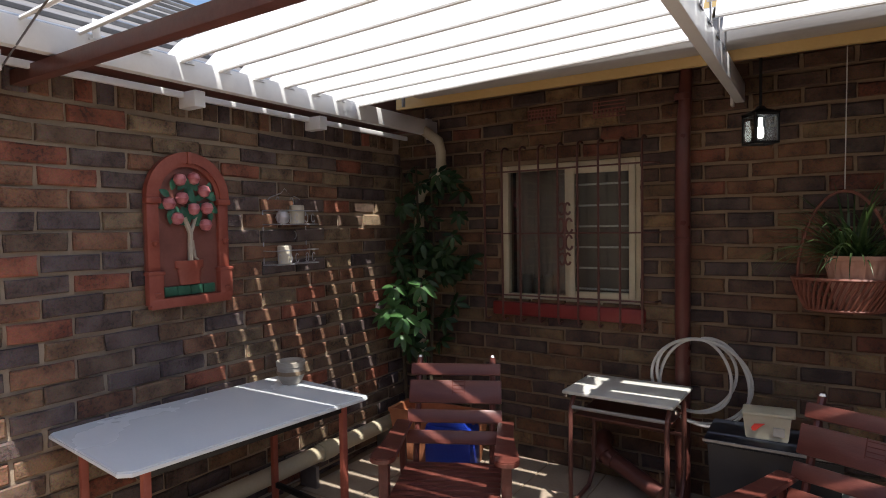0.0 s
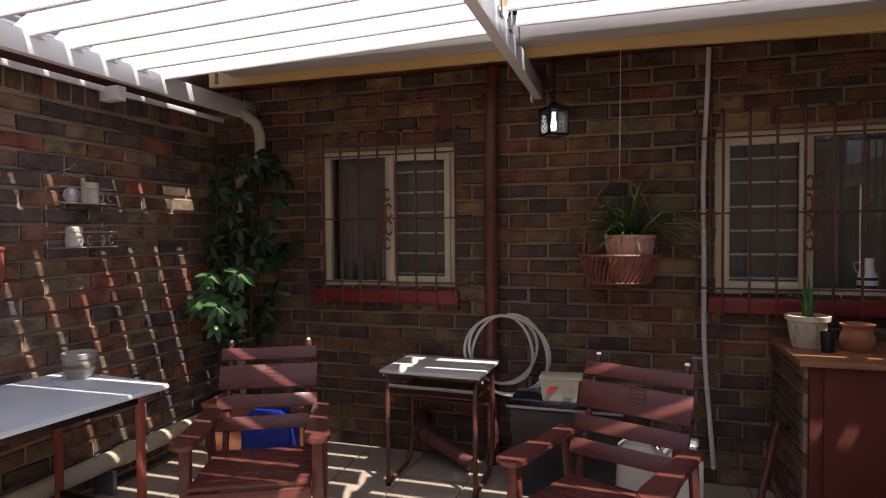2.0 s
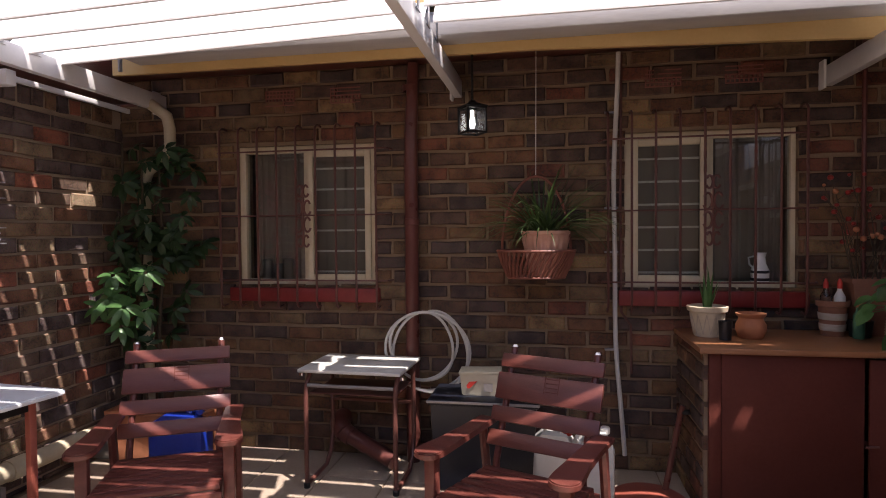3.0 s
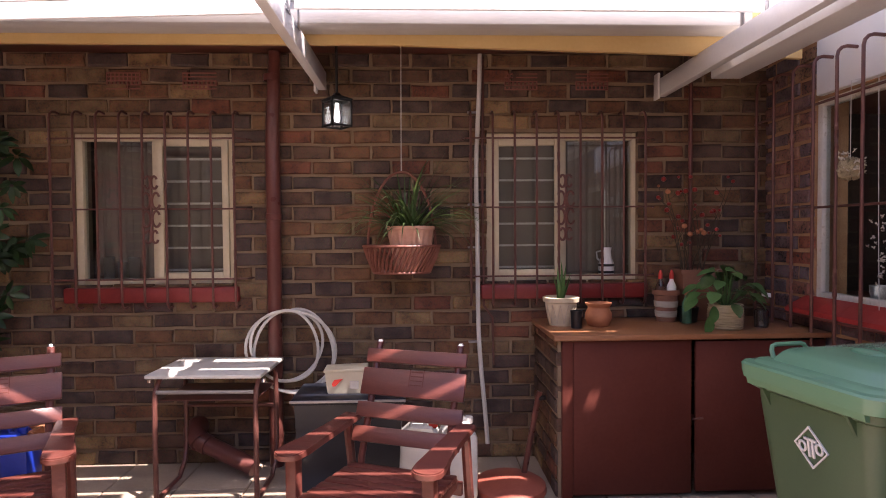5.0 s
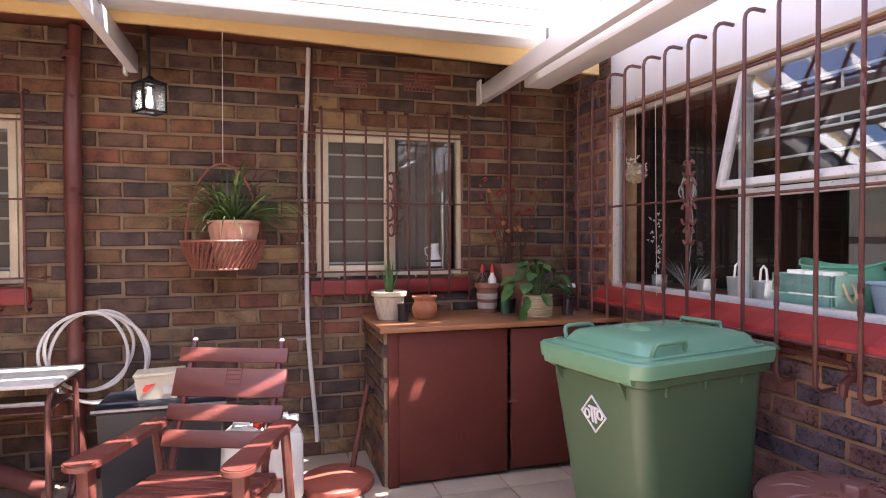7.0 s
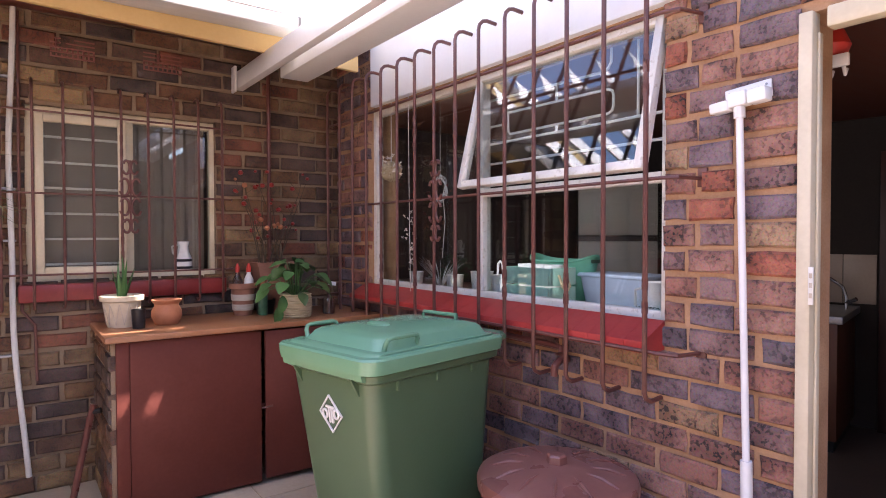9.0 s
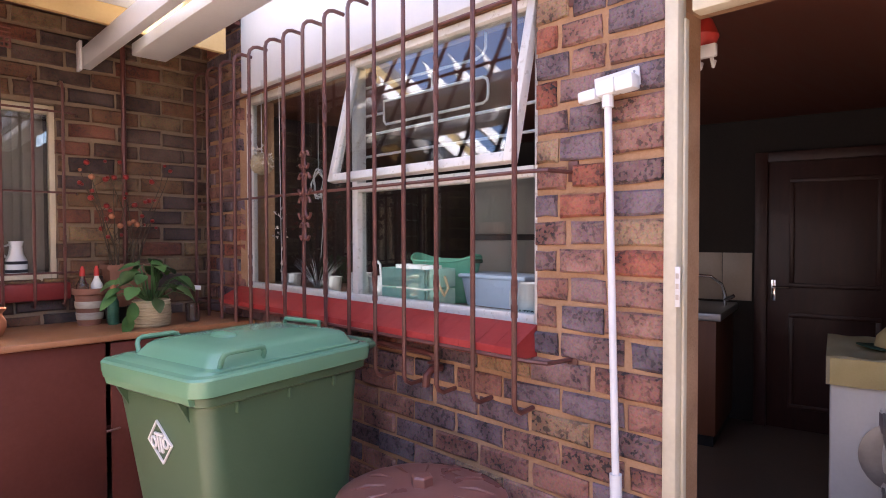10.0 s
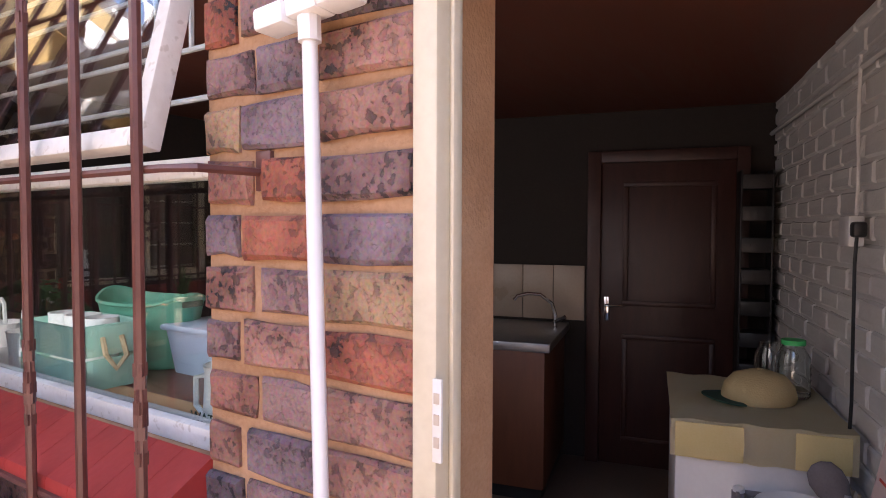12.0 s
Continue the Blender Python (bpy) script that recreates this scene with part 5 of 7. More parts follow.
bm = bmesh.new()
for i in range(66):
    z = rnd.uniform(1.3, 2.1) if i % 4 else rnd.uniform(0.75, 1.35)
    x, y = rnd.gauss(0.1, 0.17), rnd.uniform(-0.22, 0.1)
    x = max(-0.2, min(0.45, x))
    leaf_wheel(bm, (x, y, z), (rnd.uniform(-0.5, 0.8), -1, rnd.uniform(0.2, 1.1)), rnd.uniform(0.075, 0.115), rnd.randrange(6, 9), rnd)
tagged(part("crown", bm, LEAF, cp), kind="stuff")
# lower shoots: the sun on them is given by a brighter green
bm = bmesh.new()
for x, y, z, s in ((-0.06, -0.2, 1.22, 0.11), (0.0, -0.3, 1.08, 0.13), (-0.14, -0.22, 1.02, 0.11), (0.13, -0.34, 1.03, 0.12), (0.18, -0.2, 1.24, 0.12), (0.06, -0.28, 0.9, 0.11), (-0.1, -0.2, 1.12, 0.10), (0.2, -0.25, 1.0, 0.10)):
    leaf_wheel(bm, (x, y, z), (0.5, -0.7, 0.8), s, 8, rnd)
tagged(part("shoot_foliage", bm, LEAF_BRIGHT, cp, "lower shoots, sunlight put into their brighter green"), kind="stuff")


# ---- built-in cabinet ----
cb = thing("garden_cabinet", (0.80, 3.55, 0), "brown-painted built-in cabinet with a varnished board top", "cabinet")
part("worktop", box(bmesh.new(), -0.02, 1.49, -0.655, -0.005, 0.862, 0.892, 0.006), TOP_WOOD, cb, "varnished brown board top")
part("front_panel", box(bmesh.new(), 0.09, 0.735, -0.625, -0.60, 0.02, 0.858, 0.003), CABINET_PAINT, cb)
part("edge_strip", box(bmesh.new(), 0.03, 0.088, -0.628, -0.59, 0.0, 0.858, 0.003), CABINET_PAINT, cb)
dr = part("cabinet_door", box(bmesh.new(), 0.757, 1.47, -0.63, -0.607, 0.03, 0.85, 0.004), CABINET_PAINT, cb)
part("latch", tube(bmesh.new(), [(0.73, -0.645, 0.43), (0.79, -0.645, 0.435)], 0.006, 6), BROWN_STEEL, dr)
part("inner_shelf", box(bmesh.new(), 0.05, 1.47, -0.58, -0.02, 0.42, 0.44), CABINET_PAINT, cb)
m_side = frame_on((0.812, 3.55, 0), (0, -1, 0), (-1, 0, 0))
cab_wall = single("wall_cabinet", slab(m_side, 0.60, 0.0, 0.858, 0.03, []), MORTAR, "low brick side wall of the cabinet", "wall", "structure", smooth=None)


# ---- pots on the cabinet ----
TOPZ = 0.893
p1 = thing("potted_succulent", (0.905, 3.27, TOPZ), "cream patterned flower pot with a spiky succulent", "potted plant")
part("pot", lathe(bmesh.new(), [(0, 0), (0.068, 0), (0.07, 0.008), (0.092, 0.135), (0.105, 0.14), (0.108, 0.165), (0.098, 0.168), (0.092, 0.15), (0, 0.145)], seg=32), CREAM_POT, p1)
bm = bmesh.new()
for i in range(12):
    a = 2 * math.pi * i / 12
    for s in (1, -1):
        tube(bm, [((0.0735 + 0.018 * t) * math.cos(a + s * 0.26 * t), (0.0735 + 0.018 * t) * math.sin(a + s * 0.26 * t), 0.015 + 0.11 * t) for t in (0, 0.5, 1)], 0.0022, 4)
part("relief_pattern", bm, BARE_TRUNK, p1)
part("soil", lathe(bmesh.new(), [(0, 0.152), (0.09, 0.15)], seg=24), SOIL, p1)
rnd = random.Random(8)
bm = bmesh.new()
for i in range(13):
    a = 2.4 * i
    blade_leaf(bm, (0.015 * math.cos(a), 0.015 * math.sin(a), 0.15), (math.cos(a) * 0.35 * (i % 3) / 2, math.sin(a) * 0.35 * (i % 3) / 2, 1), rnd.uniform(0.12, 0.24), 0.011, 0.25, rnd)
part("leaves", bm, LEAF_BRIGHT, p1)
p2 = thing("dark_cup", (0.965, 3.145, TOPZ), "small dark grey plastic cup on the cabinet", "cup")
part("cup", lathe(bmesh.new(), [(0, 0), (0.03, 0), (0.035, 0.1), (0.031, 0.1), (0.027, 0.01), (0, 0.01)], seg=20), BLACK_PLASTIC, p2)
p3 = thing("terracotta_pot", (1.115, 3.22, TOPZ), "round bright terracotta pot on the cabinet", "pot")
part("pot", lathe(bmesh.new(), [(0, 0), (0.055, 0), (0.062, 0.006), (0.078, 0.045), (0.076, 0.075), (0.062, 0.10), (0.062, 0.112), (0.074, 0.125), (0.077, 0.135), (0.07, 0.137), (0.058, 0.12), (0.068, 0.07), (0, 0.02)], seg=32), TERRACOTTA, p3)
p4 = thing("banded_pot", (1.575, 3.36, TOPZ), "tall brown pot with painted bands holding bottles", "pot")
part("pot", lathe(bmesh.new(), [(0, 0), (0.056, 0), (0.07, 0.16), (0.082, 0.165), (0.083, 0.195), (0.074, 0.195), (0.07, 0.16), (0, 0.1)], seg=28), OLD_TERRACOTTA, p4)
for z in (0.03, 0.09):
    part("band", lathe(bmesh.new(), [(0.0585 + z * 0.09, z), (0.0605 + z * 0.09, z + 0.003), (0.0635 + z * 0.09, z + 0.035), (0.0625 + z * 0.09, z + 0.038)], seg=28), STONE, p4)
for x, y, z, mat_, h, label in ((1.545, 3.37, TOPZ + 0.10, CLEAR, 0.19, "clear squeeze bottle with a red cap"), (1.61, 3.36, TOPZ + 0.10, HDPE, 0.19, "white squeeze bottle with a red cap"), (1.665, 3.27, TOPZ, PLAQUE_GREEN, 0.2, "slim green bottle with an orange cap")):
    b = thing("bottle", (x, y, z), label, "bottle", "bottles on the cabinet")
    part("body", lathe(bmesh.new(), [(0, 0), (0.026, 0), (0.028, 0.005), (0.028, h * 0.6), (0.012, h * 0.78), (0.011, h * 0.85), (0, h * 0.85)], seg=18), mat_, b)
    part("cap", lathe(bmesh.new(), [(0, h * 0.84), (0.014, h * 0.84), (0.013, h), (0.005, h * 1.12), (0, h * 1.12)], seg=14), TERRACOTTA if mat_ is PLAQUE_GREEN else RED, b)
p5 = thing("berry_planter", (1.78, 3.40, TOPZ), "brown rectangular planter with bare twigs and red berries", "planter")
bm = bmesh.new()
lathe(bm, [(0, 0), (0.115, 0), (0.165, 0.29), (0.18, 0.29), (0.18, 0.315), (0.15, 0.315), (0.14, 0.25), (0, 0.25)], seg=4, m=Matrix.Diagonal((1, 0.62, 1, 1)) @ pose(0, 0, 0, 0, 0, 45))
part("box", bm, OLD_TERRACOTTA, p5, smooth=None)
rnd = random.Random(21)
tips = []
for k in range(13):
    bm = bmesh.new()
    x, y, z = rnd.uniform(-0.09, 0.09), rnd.uniform(-0.03, 0.03), 0.24
    lean, pts = rnd.uniform(-0.3, 0.35), []
    h = rnd.uniform(0.3, 0.66)
    for i in range(6):
        pts.append((x + lean * h * (i / 5) ** 1.3 + rnd.uniform(-0.008, 0.008), y + rnd.uniform(-0.01, 0.01), z + h * i / 5))
    tube(bm, pts, 0.003, 5, radii=[0.004 - 0.0005 * i for i in range(6)])
    for i in (2, 3, 4):
        q = Vector(pts[i]) + Vector((rnd.uniform(-0.07, 0.07), rnd.uniform(-0.03, 0.02), rnd.uniform(0.02, 0.07)))
        tube(bm, [pts[i], q], 0.0018, 4)
        if rnd.random() < 0.55:
            tips.append(q)
    tips.append(Vector(pts[-1]))
    part("twig", bm, STEM, p5)
for i, q in enumerate(tips):
    r = rnd.choice((0.010, 0.013, 0.017))
    part("berry", lathe(bmesh.new(), [(0, -r), (r * 0.75, -r * 0.65), (r, 0), (r * 0.75, r * 0.65), (0, r)], tuple(q), 10), BERRY if i % 6 else TERRACOTTA, p5)
p6 = thing("basket_plant", (1.79, 3.06, TOPZ), "leafy silver-veined green plant in a straw-wrapped pot", "potted plant")
part("basket", lathe(bmesh.new(), [(0, 0), (0.08, 0), (0.084, 0.01), (0.092, 0.075), (0.087, 0.13), (0.094, 0.136), (0.086, 0.14), (0.08, 0.12), (0, 0.115)], seg=32), STRAW, p6)
for z in [0.012 + 0.0135 * i for i in range(9)]:
    part("straw_hoop", tube(bmesh.new(), [((0.086 + 0.006 * math.sin(z * 22)) * math.cos(a), (0.086 + 0.006 * math.sin(z * 22)) * math.sin(a), z) for a in [2 * math.pi * i / 24 for i in range(24)]], 0.0055, 5, True), STRAW, p6)
rnd = random.Random(31)
for k in range(46):
    a, r = rnd.uniform(0, 6.283), rnd.uniform(0.0, 1.0) ** 0.6
    base = Vector((0.02 * math.cos(a), 0.02 * math.sin(a), 0.13))
    top = Vector((0.19 * r * math.cos(a), 0.13 * r * math.sin(a), 0.33 - 0.19 * r * r + rnd.uniform(-0.03, 0.04)))
    bm = bmesh.new()
    tube(bm, [base, base.lerp(top, 0.6) + Vector((0, 0, 0.03)), top], 0.0022, 4)
    d = Vector((math.cos(a), math.sin(a), -0.45 * r + rnd.uniform(-0.2, 0.2)))
    oval_leaf(bm, top, d, (0.2 * math.cos(a), 0.2 * math.sin(a) - 0.35, 1), rnd.uniform(0.065, 0.10), rnd.uniform(0.028, 0.04), 0.35, 5)
    part("leaf", bm, LEAF_BRIGHT if k % 3 else GRASS, p6)
for x, y, z in ((-0.14, -0.10, 0.03), (-0.12, -0.11, 0.09)):
    bm = bmesh.new()
    oval_leaf(bm, (x, y, z + 0.05), (-0.2, -0.3, -1), (0.3, -1, 0.2), 0.10, 0.034, 0.2, 5)
    part("leaf", bm, LEAF_BRIGHT, p6)
part("plant_tag", box(bmesh.new(), 0.17, 0.225, -0.08, -0.077, 0.20, 0.225, 0.002, pose(0, 0, 0, -20, 10, 0)), WHITE, p6, "white plastic plant tag")
p7 = thing("dark_bowl", (1.70, 3.33, TOPZ), "low dark plastic nursery pot on the cabinet", "pot")
part("pot", lathe(bmesh.new(), [(0, 0), (0.05, 0), (0.062, 0.09), (0.058, 0.09), (0.05, 0.02), (0, 0.02)], seg=20), BLACK_PLASTIC, p7)
p8 = thing("glass_jar", (2.02, 3.10, TOPZ), "small clear glass jar on the cabinet", "jar")
part("jar", lathe(bmesh.new(), [(0, 0), (0.035, 0), (0.037, 0.01), (0.037, 0.09), (0.032, 0.1), (0.029, 0.098), (0.033, 0.088), (0.033, 0.006), (0, 0.006)], seg=20), CLEAR, p8)
jg = thing("china_jug", (1.30, 3.66, WIN_LO + 0.02), "small white china jug with blue pattern inside the window", "jug")
part("jug", lathe(bmesh.new(), [(0, 0), (0.045, 0), (0.05, 0.02), (0.052, 0.09), (0.035, 0.13), (0.03, 0.17), (0.036, 0.2), (0.03, 0.2), (0, 0.16)], seg=24), WHITE, jg)
part("handle", tube(bmesh.new(), [(-0.03, 0, 0.18), (-0.065, 0, 0.17), (-0.06, 0, 0.13), (-0.04, 0, 0.11)], 0.006, 6), WHITE, jg)
for z in (0.03, 0.075):
    part("pattern_band", lathe(bmesh.new(), [(0.051, z), (0.0532, z + 0.003), (0.0535, z + 0.014), (0.0515, z + 0.017)], seg=24), NAVY, jg)
for x, h in ((-1.93, 0.16), (-1.84, 0.13), (-1.77, 0.16)):
    g = thing("drinking_glass", (x, 3.68, WIN_LO + 0.02), "clear drinking glass on the inner window ledge", "glass", "glasses inside the window")
    part("glass", lathe(bmesh.new(), [(0, 0), (0.03, 0), (0.034, h), (0.031, h), (0.027, 0.01), (0, 0.01)], seg=18), FROST, g)

# ---- wheeled refuse bin ----
wb = thing("wheeled_bin", (1.677, 1.752, 0), "green plastic wheeled refuse bin with a closed lid", "refuse bin", rz=11)


def loft(bm, sections, r, seg=5):
    """Joins rounded rectangles (half x, half y, z, x shift)."""
    rings = []
    for hx, hy, z, dx in sections:
        ring = []
        for cx, cy, a0 in ((1, 1, 0), (-1, 1, 90), (-1, -1, 180), (1, -1, 270)):
            rr = min(r, hx * 0.5, hy * 0.5)
            for i in range(seg + 1):
                a = radians(a0 + 90 * i / seg)
                ring.append(bm.verts.new((dx + cx * (hx - rr) + rr * math.cos(a), cy * (hy - rr) + rr * math.sin(a), z)))
        rings.append(ring)
    for a, b in zip(rings, rings[1:]):
        ring_faces(bm, a, b)
    bm.faces.new(rings[0][::-1])
    bm.faces.new(rings[-1])
    return bm


part("body", loft(bmesh.new(), [(0.255, 0.20, 0.06, 0.045), (0.265, 0.205, 0.10, 0.045), (0.332, 0.248, 0.84, 0.0), (0.334, 0.25, 0.90, 0.0)], 0.06, 7), GREEN_BIN, wb)
part("rim", loft(bmesh.new(), [(0.336, 0.252, 0.868, 0), (0.352, 0.268, 0.878, 0), (0.354, 0.27, 0.902, 0), (0.35, 0.266, 0.908, 0)], 0.05), GREEN_BIN, wb)
lid = part("lid", loft(bmesh.new(), [(0.362, 0.278, 0.906, -0.006), (0.370, 0.285, 0.909, -0.006), (0.374, 0.289, 0.932, -0.006), (0.375, 0.290, 0.957, -0.006), (0.369, 0.284, 0.964, -0.006), (0.312, 0.246, 0.967, 0.014), (0.306, 0.24, 0.971, 0.016), (0.284, 0.219, 1.004, 0.022), (0.272, 0.207, 1.012, 0.024), (0.225, 0.168, 1.021, 0.034), (0.15, 0.11, 1.027, 0.05), (0.06, 0.045, 1.029, 0.06)], 0.062, 6), GREEN_LID, wb)
part("lid_chin", prism(bmesh.new(), [(-0.378, 0.93), (-0.35, 0.93), (-0.35, 0.882), (-0.366, 0.886)], -0.235, 0.235), GREEN_LID, lid)
part("lid_step", loft(bmesh.new(), [(0.345, 0.262, 0.9635, -0.006), (0.335, 0.262, 0.972, 0.0), (0.322, 0.253, 0.973, 0.006)], 0.058, 6), GREEN_LID, lid)
part("lid_boss", lathe(bmesh.new(), [(0.05, 1.02), (0.045, 1.033), (0.03, 1.039), (0, 1.041)], (-0.09, 0.0, 0.0), 24, Matrix.Diagonal((0.7, 1.3, 1, 1))), GREEN_LID, lid)
for sy in (-1, 1):
    part("lid_handle", tube(bmesh.new(), [(-0.262, sy * 0.224, 0.968), (-0.262, sy * 0.236, 1.0), (-0.255, sy * 0.24, 1.014), (-0.24, sy * 0.242, 1.019), (-0.13, sy * 0.242, 1.019), (-0.115, sy * 0.24, 1.014), (-0.108, sy * 0.236, 1.0), (-0.108, sy * 0.224, 0.968)], 0.0085, 8), GREEN_LID, lid)
part("lid_handle", tube(bmesh.new(), [(0.25, -0.10, 1.0), (0.262, -0.095, 1.036), (0.262, 0.095, 1.036), (0.25, 0.10, 1.0)], 0.009, 8), GREEN_LID, lid)
part("push_bar", tube(bmesh.new(), [(0.32, -0.225, 0.925), (0.41, -0.235, 0.945), (0.42, -0.215, 0.95), (0.42, 0.215, 0.95), (0.41, 0.235, 0.945), (0.32, 0.225, 0.925)], 0.014, 8), GREEN_BIN, wb)
for sy in (-1, 1):
    w = part("wheel", lathe(bmesh.new(), [(0.0, -0.02), (0.06, -0.02), (0.062, 0.02), (0.0, 0.02)], (0, 0, 0), 24, Matrix.Translation((0.28, sy * 0.24, 0.1)) @ pose(0, 0, 0, 90, 0, 0)), GREEN_BIN, wb)
    part("tyre", lathe(bmesh.new(), [(0.06, -0.025), (0.095, -0.025), (0.1, -0.015), (0.1, 0.015), (0.095, 0.025), (0.06, 0.025)], (0, 0, 0), 28, Matrix.Translation((0.28, sy * 0.24, 0.1)) @ pose(0, 0, 0, 90, 0, 0)), BLACK_PLASTIC, w)
for y in (-0.17, 0.17):
    part("rib", prism(bmesh.new(), [(-0.366, 0.885), (-0.332, 0.885), (-0.327, 0.815)], y - 0.006, y + 0.006), GREEN_BIN, wb)
for x in (-0.22, -0.02, 0.18):
    part("rib", box(bmesh.new(), x - 0.006, x + 0.006, -0.258, -0.238, 0.835, 0.87, 0.003), GREEN_BIN, wb)
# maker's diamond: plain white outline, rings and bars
slope = math.degrees(math.atan2(0.112, 0.74))
em_m = Matrix.Translation((-0.3165, 0.0, 0.725)) @ pose(0, 0, 0, 0, -slope, 0) @ Matrix(((0, 1, 0, 0), (1, 0, 0, 0), (0, 0, 1, 0), (0, 0, 0, 1)))
bm = bmesh.new()
d = [(0, 0.074), (0.068, 0), (0, -0.074), (-0.068, 0)]
for i in range(4):
    p, q = Vector((d[i][0], 0, d[i][1])), Vector((d[(i + 1) % 4][0], 0, d[(i + 1) % 4][1]))
    p2_, q2_ = p * 0.9, q * 0.9
    fs = [bm.verts.new(em_m @ Vector((v.x, -0.006, v.z))) for v in (p, q, q2_, p2_)]
    bs = [bm.verts.new(em_m @ Vector((v.x, 0.0, v.z))) for v in (p, q, q2_, p2_)]
    ring_faces(bm, bs, fs)
    bm.faces.new(fs)
for s in (-1, 1):
    part("ring", tube(bmesh.new(), [em_m @ Vector((s * 0.034 + 0.013 * math.cos(a), -0.004, -0.004 * s + 0.017 * math.sin(a))) for a in [2 * math.pi * i / 16 for i in range(16)]], 0.0045, 5, True), WHITE, wb)
    part("stroke", box(bmesh.new(), s * 0.008 - 0.004, s * 0.008 + 0.004, -0.006, 0, -0.034, 0.022, 0, em_m), WHITE, wb)
part("stroke", box(bmesh.new(), -0.024, 0.024, -0.006, 0, 0.022, 0.03, 0, em_m), WHITE, wb)
part("maker_mark", bm, WHITE, wb, "white diamond outline with plain rings and bars")

# ---- brown drum with lid ----
dm = thing("plastic_drum", (1.985, 1.165, 0), "round brown plastic drum with a ribbed lid and six-sided knob", "drum")
part("body", lathe(bmesh.new(), [(0, 0), (0.22, 0), (0.23, 0.01), (0.255, 0.25), (0.262, 0.48), (0.267, 0.50), (0, 0.50)], seg=40), DRUM_BROWN, dm)
ld = part("lid", lathe(bmesh.new(), [(0.274, 0.475), (0.282, 0.48), (0.284, 0.512), (0.278, 0.526), (0.262, 0.535), (0.245, 0.537), (0.17, 0.553), (0.07, 0.566), (0, 0.568)], seg=48), DRUM_BROWN, dm)
for i in range(12):
    a = 2 * math.pi * i / 12 + 0.2
    part("lid_rib", tube(bmesh.new(), [(r * math.cos(a), r * math.sin(a), z) for r, z in ((0.12, 0.559), (0.175, 0.554), (0.235, 0.538))], 0.006, 6, radii=[0.002, 0.008, 0.003]), DRUM_BROWN, ld)
part("knob", lathe(bmesh.new(), [(0.038, 0.562), (0.036, 0.592), (0.03, 0.598), (0, 0.6)], seg=6), DRUM_BROWN, ld, "brown six-sided knob", smooth=None)

# ---- broom hung on the wall ----
br = thing("broom", (RIGHT_X - 0.04, 0.645, 0.55), "white plastic broom hung head up on the brick pier", "broom")
tilt_ = Matrix.Translation((0, 0.03, 1.25)) @ pose(0, 0, 0, -5, 0, 0) @ Matrix.Translation((0, -0.03, -1.25))
plate = part("wall_plate", box(bmesh.new(), 0.022, 0.032, -0.062, 0.082, 1.236, 1.29, 0.003, tilt_), WHITE, br)
for y in (-0.048, 0.068):
    part("screw", lathe(bmesh.new(), [(0.004, 0), (0.003, 0.003), (0, 0.003)], (0, 0, 0), 10, tilt_ @ Matrix.Translation((0.022, y, 1.276)) @ pose(0, 0, 0, 0, -90, 0)), GREY_METAL, plate)
part("head", box(bmesh.new(), -0.022, 0.024, -0.004, 0.056, 1.222, 1.268, 0.006, tilt_), WHITE, br)
for y0, y1, z0, z1 in ((0.052, 0.112, 1.214, 1.248), (-0.066, -0.008, 1.218, 1.262)):
    part("head_arm", box(bmesh.new(), -0.03, 0.018, y0, y1, z0, z1, 0.007, tilt_), WHITE, br)
part("socket", tube(bmesh.new(), [(0, 0.026, 1.228), (0, 0.0247, 1.188)], 0.017, 10), WHITE, br)
part("handle", tube(bmesh.new(), [(0, 0.026, 1.228), (0, -0.006, 0.10)], 0.0112, 12), WHITE, br)
part("grip", tube(bmesh.new(), [(0, -0.0055, 0.12), (0, -0.009, -0.02), (0, -0.0092, -0.03)], 0.018, 12), WHITE, br)

# outside tap pipe on the kitchen wall
tp = thing("wall_tap", (RIGHT_X - 0.02, 1.40, 0.86), "brown-painted garden tap on a pipe under the kitchen sill", "tap")
part("pipe", tube(bmesh.new(), [(-0.03, 0.5, 0.06), (-0.03, 0.06, 0.055), (-0.03, 0.0, 0.05), (-0.03, -0.01, 0.0)], 0.013, 8), BROWN_PIPE, tp)
part("tap", tube(bmesh.new(), [(0, -0.01, 0.0), (-0.05, -0.01, 0.0), (-0.075, -0.01, -0.02), (-0.08, -0.01, -0.06)], 0.016, 10), BROWN_PIPE, tp)
part("tap_handle", box(bmesh.new(), -0.07, -0.01, -0.016, -0.004, 0.022, 0.034, 0.004), BROWN_PIPE, tp)


# ---- kitchen seen through door and window ----
KM = Matrix.Translation((3.9, -0.12, 0)) @ pose(0, 0, 0, 0, 0, 12)
K_IN = RIGHT_X + 0.235


def kbox(x0, x1, y0, y1, z0, z1, bevel=0.0):
    return box(bmesh.new(), x0, x1, y0, y1, z0, z1, bevel, KM)


m_kr = KM @ frame_on((-1.36, -0.012, 0), (1, 0, 0), (0, 1, 0))
wall_kr = single("wall_kitchen_side", slab(m_kr, 3.1, -0.1, 2.3, 0.1, []), WHITE_BRICK, "white-painted brick kitchen wall", "wall", "structure", smooth=None)
# dark walls, coloured deeper still to give the kitchen's shade
single("wall_kitchen_end", kbox(1.70, 1.8, -0.1, 4.4, -0.1, 2.3), WALL_DARK, "dark kitchen end wall, its colour deepened for the room's shade", "wall", "structure", smooth=None)
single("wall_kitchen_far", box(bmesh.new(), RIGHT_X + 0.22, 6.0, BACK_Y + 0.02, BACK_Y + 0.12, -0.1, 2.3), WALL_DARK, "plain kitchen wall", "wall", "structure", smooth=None)
